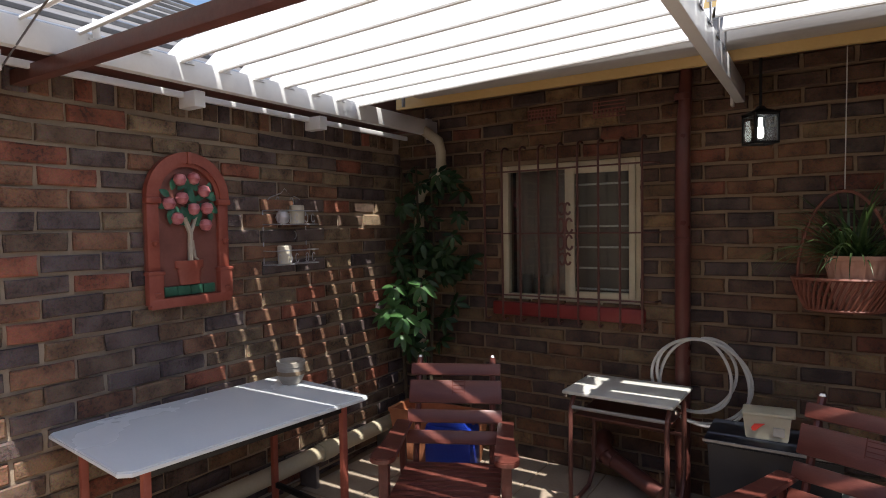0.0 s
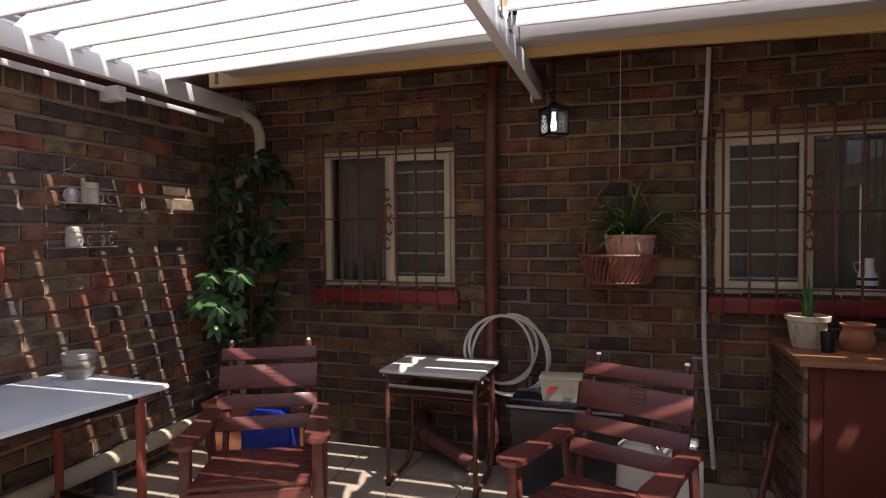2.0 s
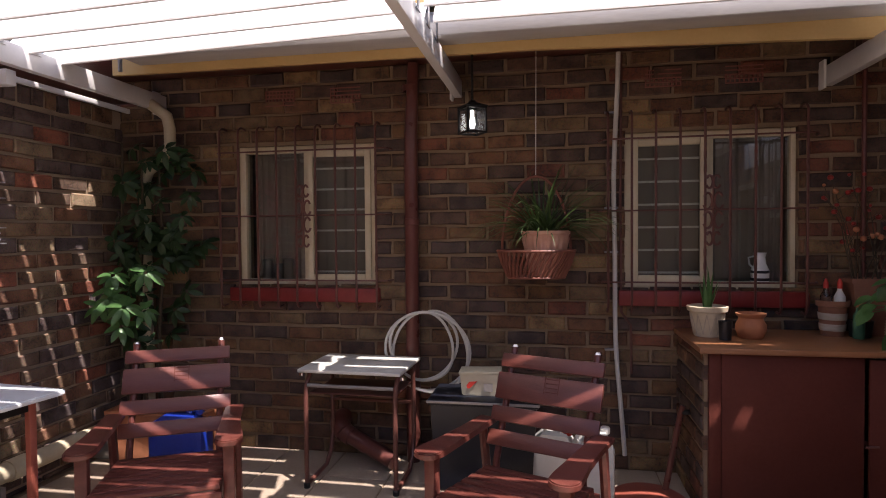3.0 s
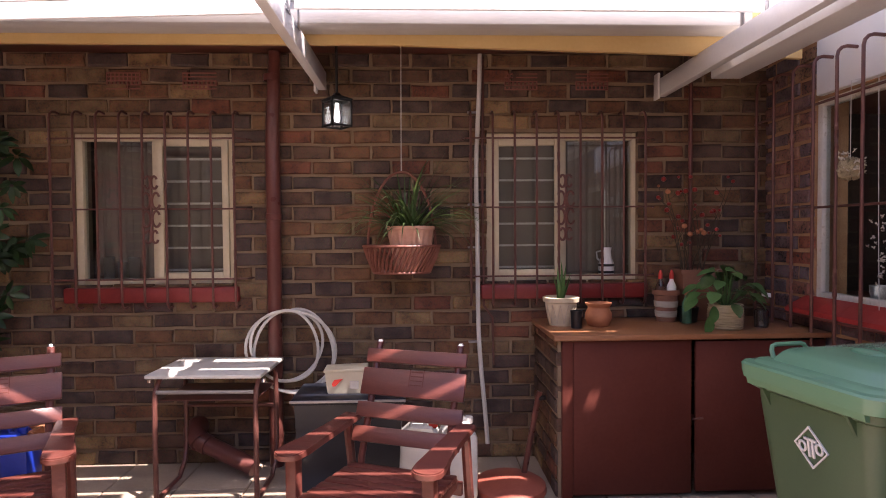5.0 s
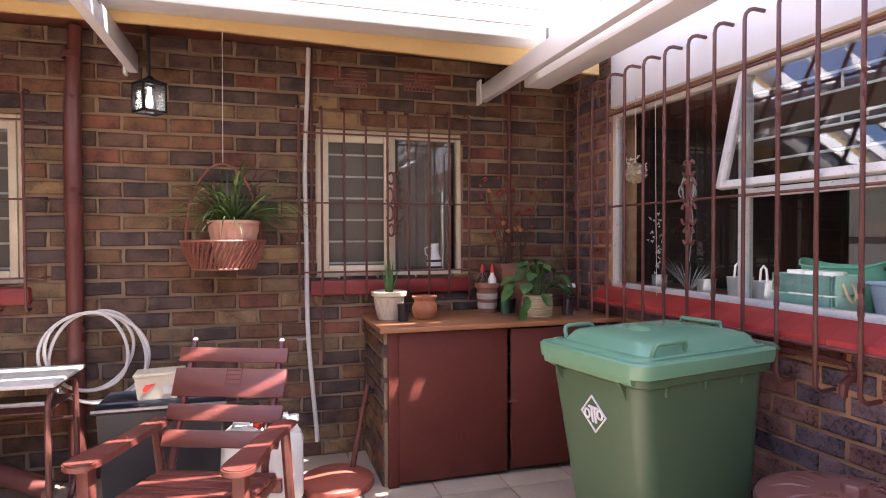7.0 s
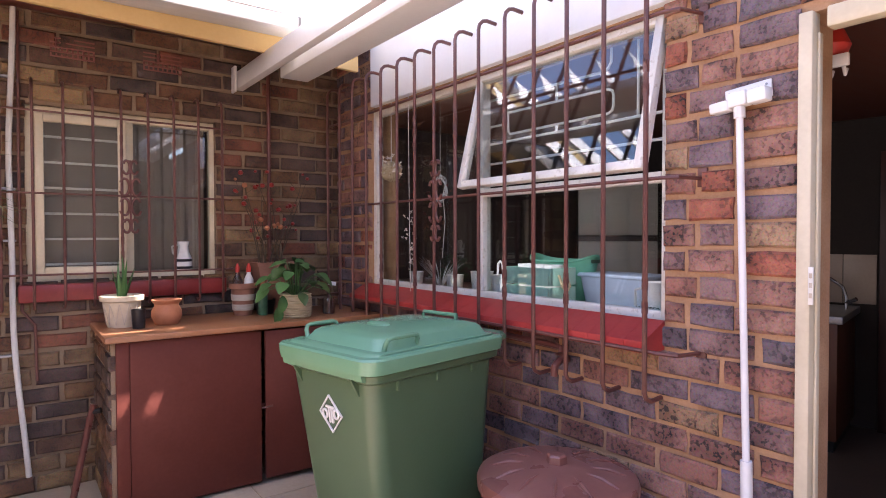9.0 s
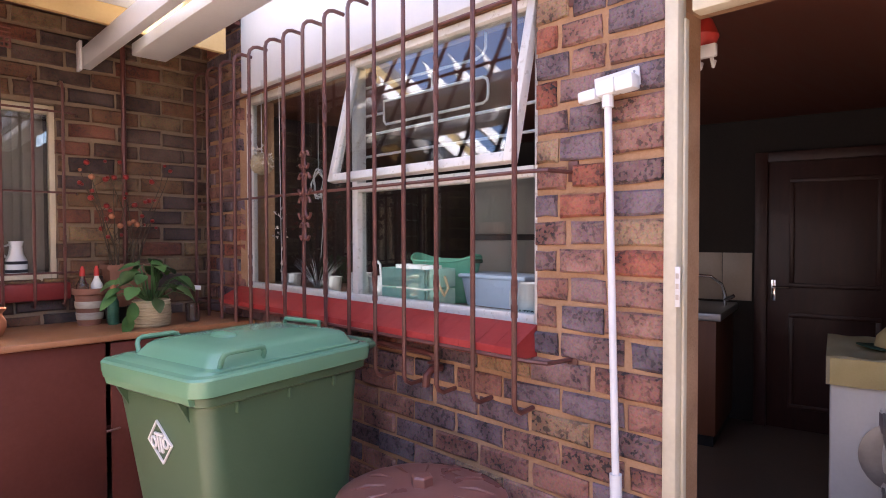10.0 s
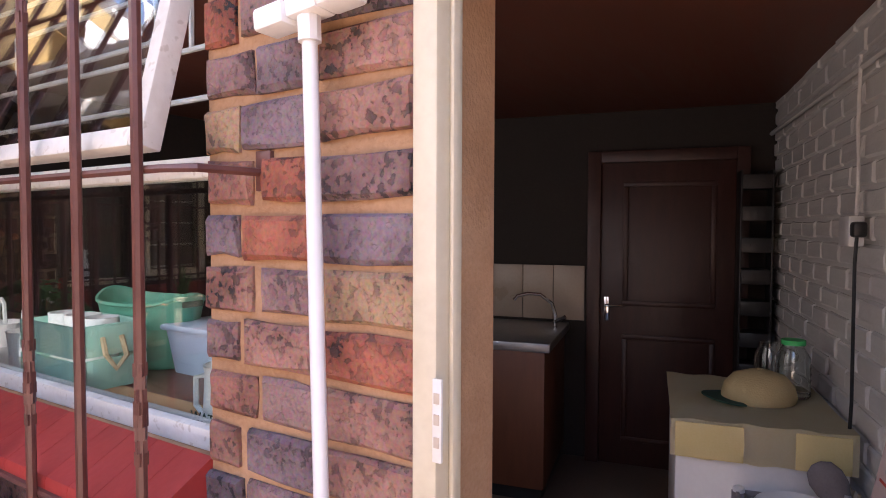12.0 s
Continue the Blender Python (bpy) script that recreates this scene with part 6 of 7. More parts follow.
single("ceiling_kitchen", box(bmesh.new(), K_IN - 0.01, 6.4, -0.75, BACK_Y + 0.1, 2.2, 2.24), CEIL_WOOD, "dark stained boarded kitchen ceiling", "ceiling", "structure", smooth=None)
single("floor_kitchen", box(bmesh.new(), RIGHT_X - 0.01, 6.4, -0.75, BACK_Y + 0.1, -0.03, 0.0), KITCHEN_FLOOR, "brown tiled kitchen floor", "floor", "structure", smooth=None)
single("worktop", box(bmesh.new(), K_IN - 0.1, K_IN + 0.5, 0.96, BACK_Y, 1.01, 1.045, 0.004), DARK_WOOD, "dark kitchen worktop behind the window", "worktop")

kd = new("door_2")
kd.matrix_basis = KM @ Matrix.Translation((1.70, 0.25, 0))
tagged(kd, "dark panelled mahogany inner door, closed", "door", "", "structure")
part("leaf", box(bmesh.new(), -0.045, -0.005, -0.05, 0.71, 0.0, 1.88, 0.004), DOOR_WOOD, kd)
for y0, y1, z0, z1 in ((0.05, 0.575, 1.0, 1.76), (0.05, 0.575, 0.15, 0.82)):
    bm = bmesh.new()
    box(bm, -0.06, -0.045, y0, y1, z0, z0 + 0.03, 0.005)
    box(bm, -0.06, -0.045, y0, y1, z1 - 0.03, z1, 0.005)
    box(bm, -0.06, -0.045, y0, y0 + 0.03, z0 + 0.03, z1 - 0.03, 0.005)
    box(bm, -0.06, -0.045, y1 - 0.03, y1, z0 + 0.03, z1 - 0.03, 0.005)
    part("panel_moulding", bm, DOOR_WOOD, kd)
bm = bmesh.new()
box(bm, -0.07, -0.002, -0.12, -0.05, 0, 1.95, 0.004)
box(bm, -0.07, -0.002, 0.71, 0.79, 0, 1.95, 0.004)
box(bm, -0.07, -0.002, -0.05, 0.71, 1.88, 1.95, 0.004)
part("door_frame", bm, DOOR_WOOD, kd)
hd = part("door_handle", tube(bmesh.new(), [(-0.05, 0.67, 1.0), (-0.085, 0.67, 1.0), (-0.088, 0.655, 1.0), (-0.088, 0.57, 1.0)], 0.008, 8), CHROME, kd, "chrome lever handle")
part("back_plate", box(bmesh.new(), -0.052, -0.046, 0.655, 0.685, 0.90, 1.05, 0.002), CHROME, hd)

for i in range(5):
    bm = kbox(1.685, 1.697, 1.06 + 0.20 * i, 1.256 + 0.20 * i, 0.885, 1.235, 0.002)
    single("wall_tile", bm, TILE_CREAM, "cream glazed splashback tile above the sink", "tile", "structure")
rk2 = new("spice_rack")
rk2.matrix_basis = KM @ Matrix.Translation((1.46, 0.10, 0.0))
tagged(rk2, "dark slim shelf rack with rows of small pale studs", "rack")
for s in (-0.06, 0.095):
    part("upright", box(bmesh.new(), 0.0, 0.16, s - 0.005, s + 0.005, 0.0, 1.8, 0.002), BLACK_PLASTIC, rk2)
for k in range(10):
    row_ = part("shelf", box(bmesh.new(), 0.0, 0.16, -0.055, 0.09, 0.12 + 0.175 * k, 0.20 + 0.175 * k, 0.003), BLACK_PLASTIC, rk2)
    for q in range(5):
        part("stud", lathe(bmesh.new(), [(0, -0.004), (0.004, 0), (0, 0.004)], (-0.001, -0.042 + 0.03 * q, 0.16 + 0.175 * k), 8), CHROME, row_)

sk = new("sink_unit")
sk.matrix_basis = KM @ Matrix.Translation((1.3, 1.9, 0))
tagged(sk, "orange-brown sink cabinet with a steel sink top", "sink unit")
part("body", box(bmesh.new(), -0.37, 0.38, -0.72, 0.9, 0.08, 0.82, 0.004), SINK_WOOD, sk)
part("plinth", box(bmesh.new(), -0.33, 0.38, -0.70, 0.9, 0.0, 0.08), BLACK_PLASTIC, sk)
part("sink_top", box(bmesh.new(), -0.39, 0.38, -0.75, 0.9, 0.82, 0.87, 0.008), GREY_METAL, sk, "brushed steel sink top")
part("mixer_tap", tube(bmesh.new(), [(0.12, -0.70, 0.87), (0.12, -0.70, 0.95), (0.11, -0.68, 1.02), (0.09, -0.61, 1.075), (0.07, -0.54, 1.08), (0.05, -0.48, 1.065), (0.04, -0.46, 1.04)], 0.011, 10), CHROME, sk, "chrome swan-neck tap")
part("tap_lever", tube(bmesh.new(), [(0.12, -0.70, 0.91), (0.10, -0.76, 0.945)], 0.014, 8), CHROME, sk)

wm = new("washing_machine")
wm.matrix_basis = KM @ Matrix.Translation((0.32, 0.31, 0))
tagged(wm, "white washing machine under a cloth beside the kitchen wall", "washing machine")
part("body", box(bmesh.new(), -0.32, 0.32, -0.26, 0.26, 0.02, 0.82, 0.012), WHITE, wm)
part("control_panel", box(bmesh.new(), -0.327, -0.318, -0.25, 0.25, 0.72, 0.80, 0.003), BLACK_PLASTIC, wm)
part("porthole", lathe(bmesh.new(), [(0.10, 0.0), (0.15, 0.0), (0.155, 0.02), (0.11, 0.03), (0.0, 0.01)], (0, 0, 0), 28, Matrix.Translation((-0.32, 0, 0.42)) @ pose(0, 0, 0, 0, -90, 0)), GREY_METAL, wm)
cl = new("cloth_cover")
cl.matrix_basis = KM @ Matrix.Translation((0.32, 0.31, 0.82))
tagged(cl, "pale yellow and white checked cloth over the washing machine", "cloth")
bm = bmesh.new()
n_ = 24
rows = []
for i in range(n_ + 1):
    row = []
    for j in range(n_ + 1):
        x, y = -0.34 + 0.68 * i / n_ - 0.005, -0.275 + 0.55 * j / n_
        dz = 0.012
        ex = max(0.0, -0.30 - x)
        drop = 0.0
        if i <= 3:
            x, drop = -0.338 - 0.004 * math.sin(j * 1.7), [0.13, 0.09, 0.045, 0.0][i]
        row.append(bm.verts.new((x, y, dz - drop + 0.003 * math.sin(j * 0.9 + i * 0.5))))
    rows.append(row)
for a, b in zip(rows, rows[1:]):
    for j in range(n_):
        bm.faces.new((a[j], a[j + 1], b[j + 1], b[j]))
t = bmesh.ops.solidify(bm, geom=bm.faces[:], thickness=0.004)
part("cloth", bm, CLOTH, cl, smooth=60)
CHECK = paint("yellow_check", (0.62, 0.50, 0.22), (0.70, 0.58, 0.30), 0.9, scale=6, fine=150, bump=0.2)
hat = new("cap")
hat.matrix_basis = KM @ Matrix.Translation((0.30, 0.27, 0.836)) @ pose(0, 0, 0, 0, 0, 20) @ Matrix.Scale(1.12, 4)
tagged(hat, "khaki cotton cap with a dark green peak on the cloth", "cap")
bm = lathe(bmesh.new(), [(0.105, 0.0), (0.108, 0.02), (0.10, 0.06), (0.074, 0.095), (0.03, 0.112), (0, 0.114)], seg=24, m=Matrix.Diagonal((0.9, 1.1, 0.9, 1)))
part("crown", bm, KHAKI, hat)
bm = bmesh.new()
o = [(0.09 * math.cos(radians(a)), 0.085 + 0.10 * math.sin(radians(a))) for a in range(0, 181, 15)]
a = [bm.verts.new((x, y, 0.004 + 0.012 * (1 - (x / 0.09) ** 2))) for x, y in o]
b = [bm.verts.new((x, y, 0.009 + 0.012 * (1 - (x / 0.09) ** 2))) for x, y in o]
ring_faces(bm, a, b)
bm.faces.new(a)
bm.faces.new(b)
part("peak", bm, DARK_GREEN, hat, "dark green peak")
part("button", lathe(bmesh.new(), [(0, 0.10), (0.008, 0.102), (0.006, 0.107), (0, 0.108)], seg=8), KHAKI, hat)
LID_GREEN = paint("green_lid_plastic", (0.03, 0.45, 0.12), (0.05, 0.55, 0.17), 0.4, scale=8, bump=0.03)
wbz = new("water_bottle")
wbz.matrix_basis = KM @ Matrix.Translation((0.40, 0.14, 0.836))
tagged(wbz, "clear ribbed plastic water bottle with a green lid", "bottle")
part("body", lathe(bmesh.new(), [(0, 0), (0.055, 0.0), (0.062, 0.01)] + [(0.062 - 0.003 * (k % 2), 0.02 + 0.012 * k) for k in range(10)] + [(0.06, 0.15), (0.038, 0.19), (0.036, 0.2), (0.033, 0.2), (0.056, 0.148), (0.057, 0.012), (0, 0.006)], seg=28), CLEAR, wbz)
part("lid", lathe(bmesh.new(), [(0.0, 0.2), (0.042, 0.2), (0.042, 0.218), (0.0, 0.22)], seg=24), LID_GREEN, wbz)
jr = new("glass_jar")
jr.matrix_basis = KM @ Matrix.Translation((0.52, 0.20, 0.836))
tagged(jr, "clear glass storage jar behind the cap", "jar")
part("jar", lathe(bmesh.new(), [(0, 0), (0.05, 0.0), (0.055, 0.02), (0.055, 0.13), (0.04, 0.16), (0.04, 0.18), (0.036, 0.18), (0.036, 0.158), (0.05, 0.13), (0.05, 0.01), (0, 0.008)], seg=24), CLEAR, jr)
sc = new("wall_socket")
sc.matrix_basis = KM @ Matrix.Translation((0.12, 0.015, 1.42))
tagged(sc, "white wall socket with a plugged black lead", "socket")
part("plate", box(bmesh.new(), -0.055, 0.055, 0.0, 0.045, 0.0, 0.10, 0.006), WHITE, sc)
plug = part("plug", box(bmesh.new(), -0.105, -0.06, 0.005, 0.045, 0.03, 0.08, 0.01), BLACK_PLASTIC, sc)
part("lead", tube(bmesh.new(), [(-0.085, 0.03, 0.03), (-0.09, 0.035, -0.05), (-0.075, 0.03, -0.25), (-0.08, 0.03, -0.5), (-0.05, 0.03, -0.75), (-0.06, 0.03, -1.2)], 0.006, 6), BLACK_PLASTIC, plug)
part("conduit", tube(bmesh.new(), [(-0.01, 0.012, 0.1), (-0.02, 0.012, 0.25), (0.0, 0.012, 0.4), (-0.01, 0.012, 0.62)], 0.006, 6), WHITE_BRICK, sc)
bm = tube(bmesh.new(), [KM @ Vector((-1.2, 0.02, 1.99)), KM @ Vector((1.68, 0.02, 2.02))], 0.012, 6)
single("cable_pipe", bm, WHITE_BRICK, "white-painted conduit along the brick wall", "conduit")
GREY_PLASTIC = paint("grey_brown_plastic", (0.24, 0.205, 0.215), (0.31, 0.27, 0.28), 0.5, scale=8, bump=0.05)
cr = new("dish_trolley")
cr.matrix_basis = KM @ Matrix.Translation((-0.245, 0.21, 0.0))
tagged(cr, "grey plastic trolley with white posts, its tray full of crockery", "trolley")
for s in (-1, 1):
    for t_ in (-1, 1):
        post = part("post", tube(bmesh.new(), [(s * 0.235, t_ * 0.16, 0.0), (s * 0.235, t_ * 0.16, 0.585)], 0.017, 12), WHITE, cr)
        part("collar", tube(bmesh.new(), [(s * 0.235, t_ * 0.16, 0.52), (s * 0.235, t_ * 0.16, 0.605)], 0.022, 12), GREY_PLASTIC, post)
        part("cap", lathe(bmesh.new(), [(0.019, 0.605), (0.018, 0.618), (0.008, 0.624), (0, 0.624)], (s * 0.235, t_ * 0.16, 0), 14), WHITE, post)
for z in (0.18, 0.50):
    bm = bmesh.new()
    box(bm, -0.235, 0.235, -0.16, 0.16, z, z + 0.012, 0.003)
    for s in (-1, 1):
        box(bm, -0.24, 0.24, s * 0.165 - 0.006, s * 0.165 + 0.006, z + 0.088, z + 0.11, 0.004)
        box(bm, s * 0.24 - 0.006, s * 0.24 + 0.006, -0.16, 0.16, z + 0.088, z + 0.11, 0.004)
        for i in range(24):
            x = -0.226 + 0.0196 * i
            box(bm, x - 0.006, x + 0.006, s * 0.165 - 0.003, s * 0.165 + 0.003, z, z + 0.09)
        for i in range(16):
            y = -0.15 + 0.02 * i
            box(bm, s * 0.24 - 0.003, s * 0.24 + 0.003, y - 0.006, y + 0.006, z, z + 0.09)
        for k in (0.025, 0.05, 0.075):
            box(bm, -0.235, 0.235, s * 0.165 - 0.0025, s * 0.165 + 0.0025, z + k, z + k + 0.009)
            box(bm, s * 0.24 - 0.0025, s * 0.24 + 0.0025, -0.16, 0.16, z + k, z + k + 0.009)
    part("tray", bm, GREY_PLASTIC, cr)
TZ = 0.513


def on_trolley(name, x, y, z, label, category):
    ob = new(name)
    ob.matrix_basis = KM @ Matrix.Translation((-0.245 + x, 0.21 + y, z))
    return tagged(ob, label, category)


SEA_GREEN = paint("sea_green_towelling", (0.03, 0.19, 0.13), (0.06, 0.27, 0.19), 0.9, scale=20, fine=220, bump=0.6)
cloth_ = on_trolley("dish_cloth", -0.12, 0.0, TZ, "crumpled sea-green cloth lying in the trolley tray", "cloth")
bm = bmesh.new()
rows = [[bm.verts.new((-0.10 + 0.2 * i / 14, -0.15 + 0.3 * j / 18, 0.05 + 0.014 * math.sin(i * 1.3 + j * 0.7) + 0.012 * math.cos(j * 1.9 - i * 0.6))) for j in range(19)] for i in range(15)]
for a, b in zip(rows, rows[1:]):
    for j in range(18):
        bm.faces.new((a[j], a[j + 1], b[j + 1], b[j]))
edge = [rows[0][j] for j in range(19)] + [rows[i][18] for i in range(1, 15)] + [rows[14][j] for j in range(17, -1, -1)] + [rows[i][0] for i in range(13, 0, -1)]
foot = [bm.verts.new((v.co.x, v.co.y, 0.0)) for v in edge]
ring_faces(bm, edge, foot)
part("cloth", bm, SEA_GREEN, cloth_, smooth=60)
basin = on_trolley("basin", 0.06, 0.02, TZ, "white plastic basin in the trolley tray", "basin")
part("bowl", lathe(bmesh.new(), [(0, 0), (0.075, 0), (0.085, 0.01), (0.108, 0.10), (0.12, 0.128), (0.124, 0.13), (0.12, 0.136), (0.105, 0.12), (0.08, 0.02), (0, 0.014)], seg=36), WHITE, basin)
tub_a = on_trolley("food_tub", -0.09, 0.04, TZ + 0.075, "low white tub with a dark green lid on the cloth", "tub")
part("tub", lathe(bmesh.new(), [(0, 0), (0.066, 0), (0.07, 0.045), (0, 0.045)], seg=32), WHITE, tub_a)
part("lid", lathe(bmesh.new(), [(0.066, 0.044), (0.073, 0.046), (0.073, 0.06), (0.066, 0.064), (0.03, 0.061), (0, 0.061)], seg=32), DARK_GREEN, tub_a, "dark green plastic lid")
tub_b = on_trolley("food_tub", -0.07, -0.105, TZ + 0.075, "round white tub with a printed emblem on its lid", "tub")
part("tub", lathe(bmesh.new(), [(0, 0), (0.06, 0), (0.064, 0.075), (0, 0.075)], seg=32), WHITE, tub_b)
tl = part("lid", lathe(bmesh.new(), [(0.062, 0.072), (0.069, 0.075), (0.069, 0.088), (0.062, 0.091), (0, 0.09)], seg=32), HDPE, tub_b)
part("emblem", lathe(bmesh.new(), [(0.024, 0.0905), (0.022, 0.0915), (0, 0.0915)], (0.01, 0, 0), 16, Matrix.Diagonal((0.6, 1, 1, 1))), BARE_TRUNK, tl, "plain brown-gold emblem")
part("printed_band", lathe(bmesh.new(), [(0.0635, 0.045), (0.0645, 0.0455), (0.0648, 0.05), (0.064, 0.0505)], seg=32), NAVY, tub_b, "dark blue printed line")
GREY_FELT = paint("grey_felt", (0.14, 0.125, 0.13), (0.20, 0.18, 0.185), 0.95, scale=14, fine=180, bump=0.4)
brush = on_trolley("scrubbing_mitt", 0.05, -0.07, TZ + 0.03, "grey felt mitt standing up in the basin", "mitt")
part("stem", tube(bmesh.new(), [(-0.01, 0.02, 0.0), (-0.005, 0.0, 0.08), (0.0, -0.025, 0.17)], 0.014, 10), GREY_METAL, brush)
part("pad", lathe(bmesh.new(), [(0, 0), (0.03, 0.006), (0.048, 0.04), (0.05, 0.075), (0.038, 0.105), (0.015, 0.118), (0, 0.119)], (0, -0.015, 0.145), 20, pose(0, 0, 0, -32, 14, 0) @ Matrix.Diagonal((0.5, 1, 1, 1))), GREY_FELT, brush)
bag = on_trolley("plastic_bag", 0.12, -0.11, TZ, "crumpled cloudy plastic bag tucked at the wall side", "bag")
bm = bmesh.new()
bmesh.ops.create_icosphere(bm, subdivisions=3, radius=1.0)
rnd = random.Random(52)
for v in bm.verts:
    k = 1 + 0.16 * math.sin(v.co.x * 7 + 1) * math.cos(v.co.y * 9) + 0.10 * math.sin(v.co.z * 13 + v.co.x * 5) + rnd.uniform(-0.03, 0.03)
    v.co = Vector((v.co.x * 0.055 * k, v.co.y * 0.052 * k, 0.10 + v.co.z * 0.10 * k))
part("bag", bm, STONE, bag, smooth=50)
for k in range(5):
    peel = on_trolley("paper_strip", -0.02 + 0.022 * k, -0.02 - 0.012 * k, TZ + 0.10, "folded white paper strip sticking out of the basin", "paper")
    part("strip", box(bmesh.new(), -0.012, 0.012, -0.002, 0.002, 0.0, 0.075, 0.001, pose(0, 0, 0, 22 - 9 * k, -30 + 14 * k, 25 * k)), WHITE, peel)

# yellow bands on the cloth's front edge, board leaning on the wall, strike plate of the door frame
for y0, y1 in ((0.05, 0.26), (-0.255, -0.10)):
    bm = box(bmesh.new(), -0.347, -0.3445, y0, y1, -0.115, 0.004, 0.0008)
    part("yellow_band", bm, CHECK, cl, "pale yellow woven band")
ib = new("ironing_board")
ib.matrix_basis = KM @ Matrix.Translation((0.0, 0.245, 0.0)) @ pose(0, 0, 0, 3.5, 0, 0)
tagged(ib, "ironing board leaning on the wall, pale pink cover printed with words", "ironing board")
PINK_BOARD = paint("pale_pink_cover", (0.56, 0.42, 0.40), (0.64, 0.50, 0.48), 0.8, scale=5, fine=180, bump=0.1)
outline = [(-1.24, 0.06), (-0.54, 0.06), (-0.575, 0.55), (-0.665, 0.87), (-0.76, 1.14), (-0.83, 1.28), (-0.90, 1.37), (-0.98, 1.41), (-1.06, 1.40), (-1.13, 1.33), (-1.18, 1.2), (-1.22, 0.9)]
bm = prism(bmesh.new(), outline, -0.012, 0.012)
bmesh.ops.bevel(bm, geom=[e for e in bm.edges if abs(e.verts[0].co.y - e.verts[1].co.y) < 1e-4], offset=0.008, segments=2, affect="EDGES")
part("cover", bm, PINK_BOARD, ib)
for x in (-1.0, -0.8):
    part("leg", tube(bmesh.new(), [(x, -0.05, 1.0), (x, -0.07, 0.5), (x - 0.05, -0.05, 0.015)], 0.011, 8), GREY_METAL, ib)
part("cross_bar", tube(bmesh.new(), [(-1.12, -0.05, 0.02), (-0.72, -0.05, 0.02)], 0.011, 8), GREY_METAL, ib)
rnd = random.Random(77)
for i in range(44):
    z = 0.16 + 0.0265 * i
    right = -0.565 - 0.27 * max(0, z - 0.55)
    x = right - 0.02 - rnd.uniform(0, 0.5 * (i % 3) / 2 + 0.03)
    h = rnd.choice((0.006, 0.009, 0.014, 0.02))
    x1 = max(x - rnd.uniform(0.05, 0.15), -1.17)
    if x1 > x - 0.02 or z > 1.3:
        continue
    part("printed_word", box(bmesh.new(), x1, x, 0.0115, 0.0135, z, z + h, 0), RED if i % 5 == 0 else (GREY_METAL if i % 3 else BLACK_IRON), ib)
strike = thing("strike_plate", (RIGHT_X - 0.014, DOOR[1] - 0.045, 1.17), "chipped strike plate in the cream door frame", "strike plate")
part("plate", box(bmesh.new(), -0.003, 0.002, -0.006, 0.008, 0.0, 0.11, 0.001), WHITE_OLD, strike)
for z in (0.02, 0.05, 0.078):
    part("slot", box(bmesh.new(), -0.0045, -0.0028, -0.003, 0.005, z, z + 0.014), BARE_TRUNK, strike)

FRIDGE_GREY = paint("dull_fridge_enamel", (0.36, 0.35, 0.32), (0.44, 0.43, 0.40), 0.35, scale=4, bump=0.02)
fg = thing("refrigerator", (4.5, 2.85, 0), "pale grey three-door refrigerator deep in the kitchen", "refrigerator", rz=40)
part("cabinet", box(bmesh.new(), -0.3, 0.3, -0.3, 0.3, 0.03, 1.8, 0.01), BLACK_PLASTIC, fg)
for z0, z1 in ((0.05, 0.93), (0.965, 1.33), (1.375, 1.8)):
    part("fridge_door", box(bmesh.new(), -0.335, -0.302, -0.298, 0.298, z0, z1, 0.01), FRIDGE_GREY, fg)

# things on the inner ledge of the kitchen window
LEDGE = 1.046
zb = thing("zinc_vase", (2.50, 3.24, LEDGE), "tall galvanised bucket with red flowers on the kitchen ledge", "bucket")
part("bucket", lathe(bmesh.new(), [(0, 0), (0.058, 0), (0.062, 0.01), (0.08, 0.34), (0.086, 0.345), (0.086, 0.36), (0.078, 0.36), (0.072, 0.33), (0, 0.28)], seg=28), ZINC, zb)
for z in (0.06, 0.26):
    part("hoop", lathe(bmesh.new(), [(0.058 + z * 0.05, z), (0.063 + z * 0.05, z + 0.004), (0.063 + z * 0.05, z + 0.01), (0.058 + z * 0.05, z + 0.014)], seg=28), ZINC, zb)
bm = bmesh.new()
rnd = random.Random(4)
for i in range(40):
    oval_leaf(bm, (rnd.uniform(-0.03, 0.03), rnd.uniform(-0.04, 0.04), rnd.uniform(0.34, 0.48)), (rnd.uniform(-1, 1), rnd.uniform(-1, 1), 0.6), (0, 0, 1), 0.04, 0.014)
part("flowers", bm, RED, zb)
hbz = thing("dried_flower_ball", (2.235, 2.70, 1.75), "dried grass ball with white flowers hanging on a string", "ornament")
bm = bmesh.new()
rnd = random.Random(14)
for i in range(260):
    d = Vector((rnd.gauss(0, 1), rnd.gauss(0, 1), rnd.gauss(0, 1))).normalized()
    e = d.orthogonal().normalized()
    tube(bm, [d * 0.045 + e * 0.03, d * 0.062, d * 0.045 - e * 0.03], 0.0016, 3)
part("ball", bm, STRAW, hbz)
bm = bmesh.new()
for i in range(34):
    c = Vector((rnd.uniform(-0.03, 0.03), rnd.choice((-0.07, 0.07)) + rnd.gauss(0, 0.015), rnd.uniform(-0.03, 0.09)))
    for k in range(4):
        oval_leaf(bm, c, (rnd.uniform(-1, 1), rnd.uniform(-1, 1), rnd.uniform(-1, 1)), (-1, 0, 0), 0.014, 0.005, segs=2)
tagged(part("white_flowers", bm, CANDLE, hbz), kind="stuff")
part("string", tube(bmesh.new(), [(0, 0, 0.05), (0, 0, 0.44), (0.05, 0, 0.45)], 0.0018, 4), HOSE, hbz)
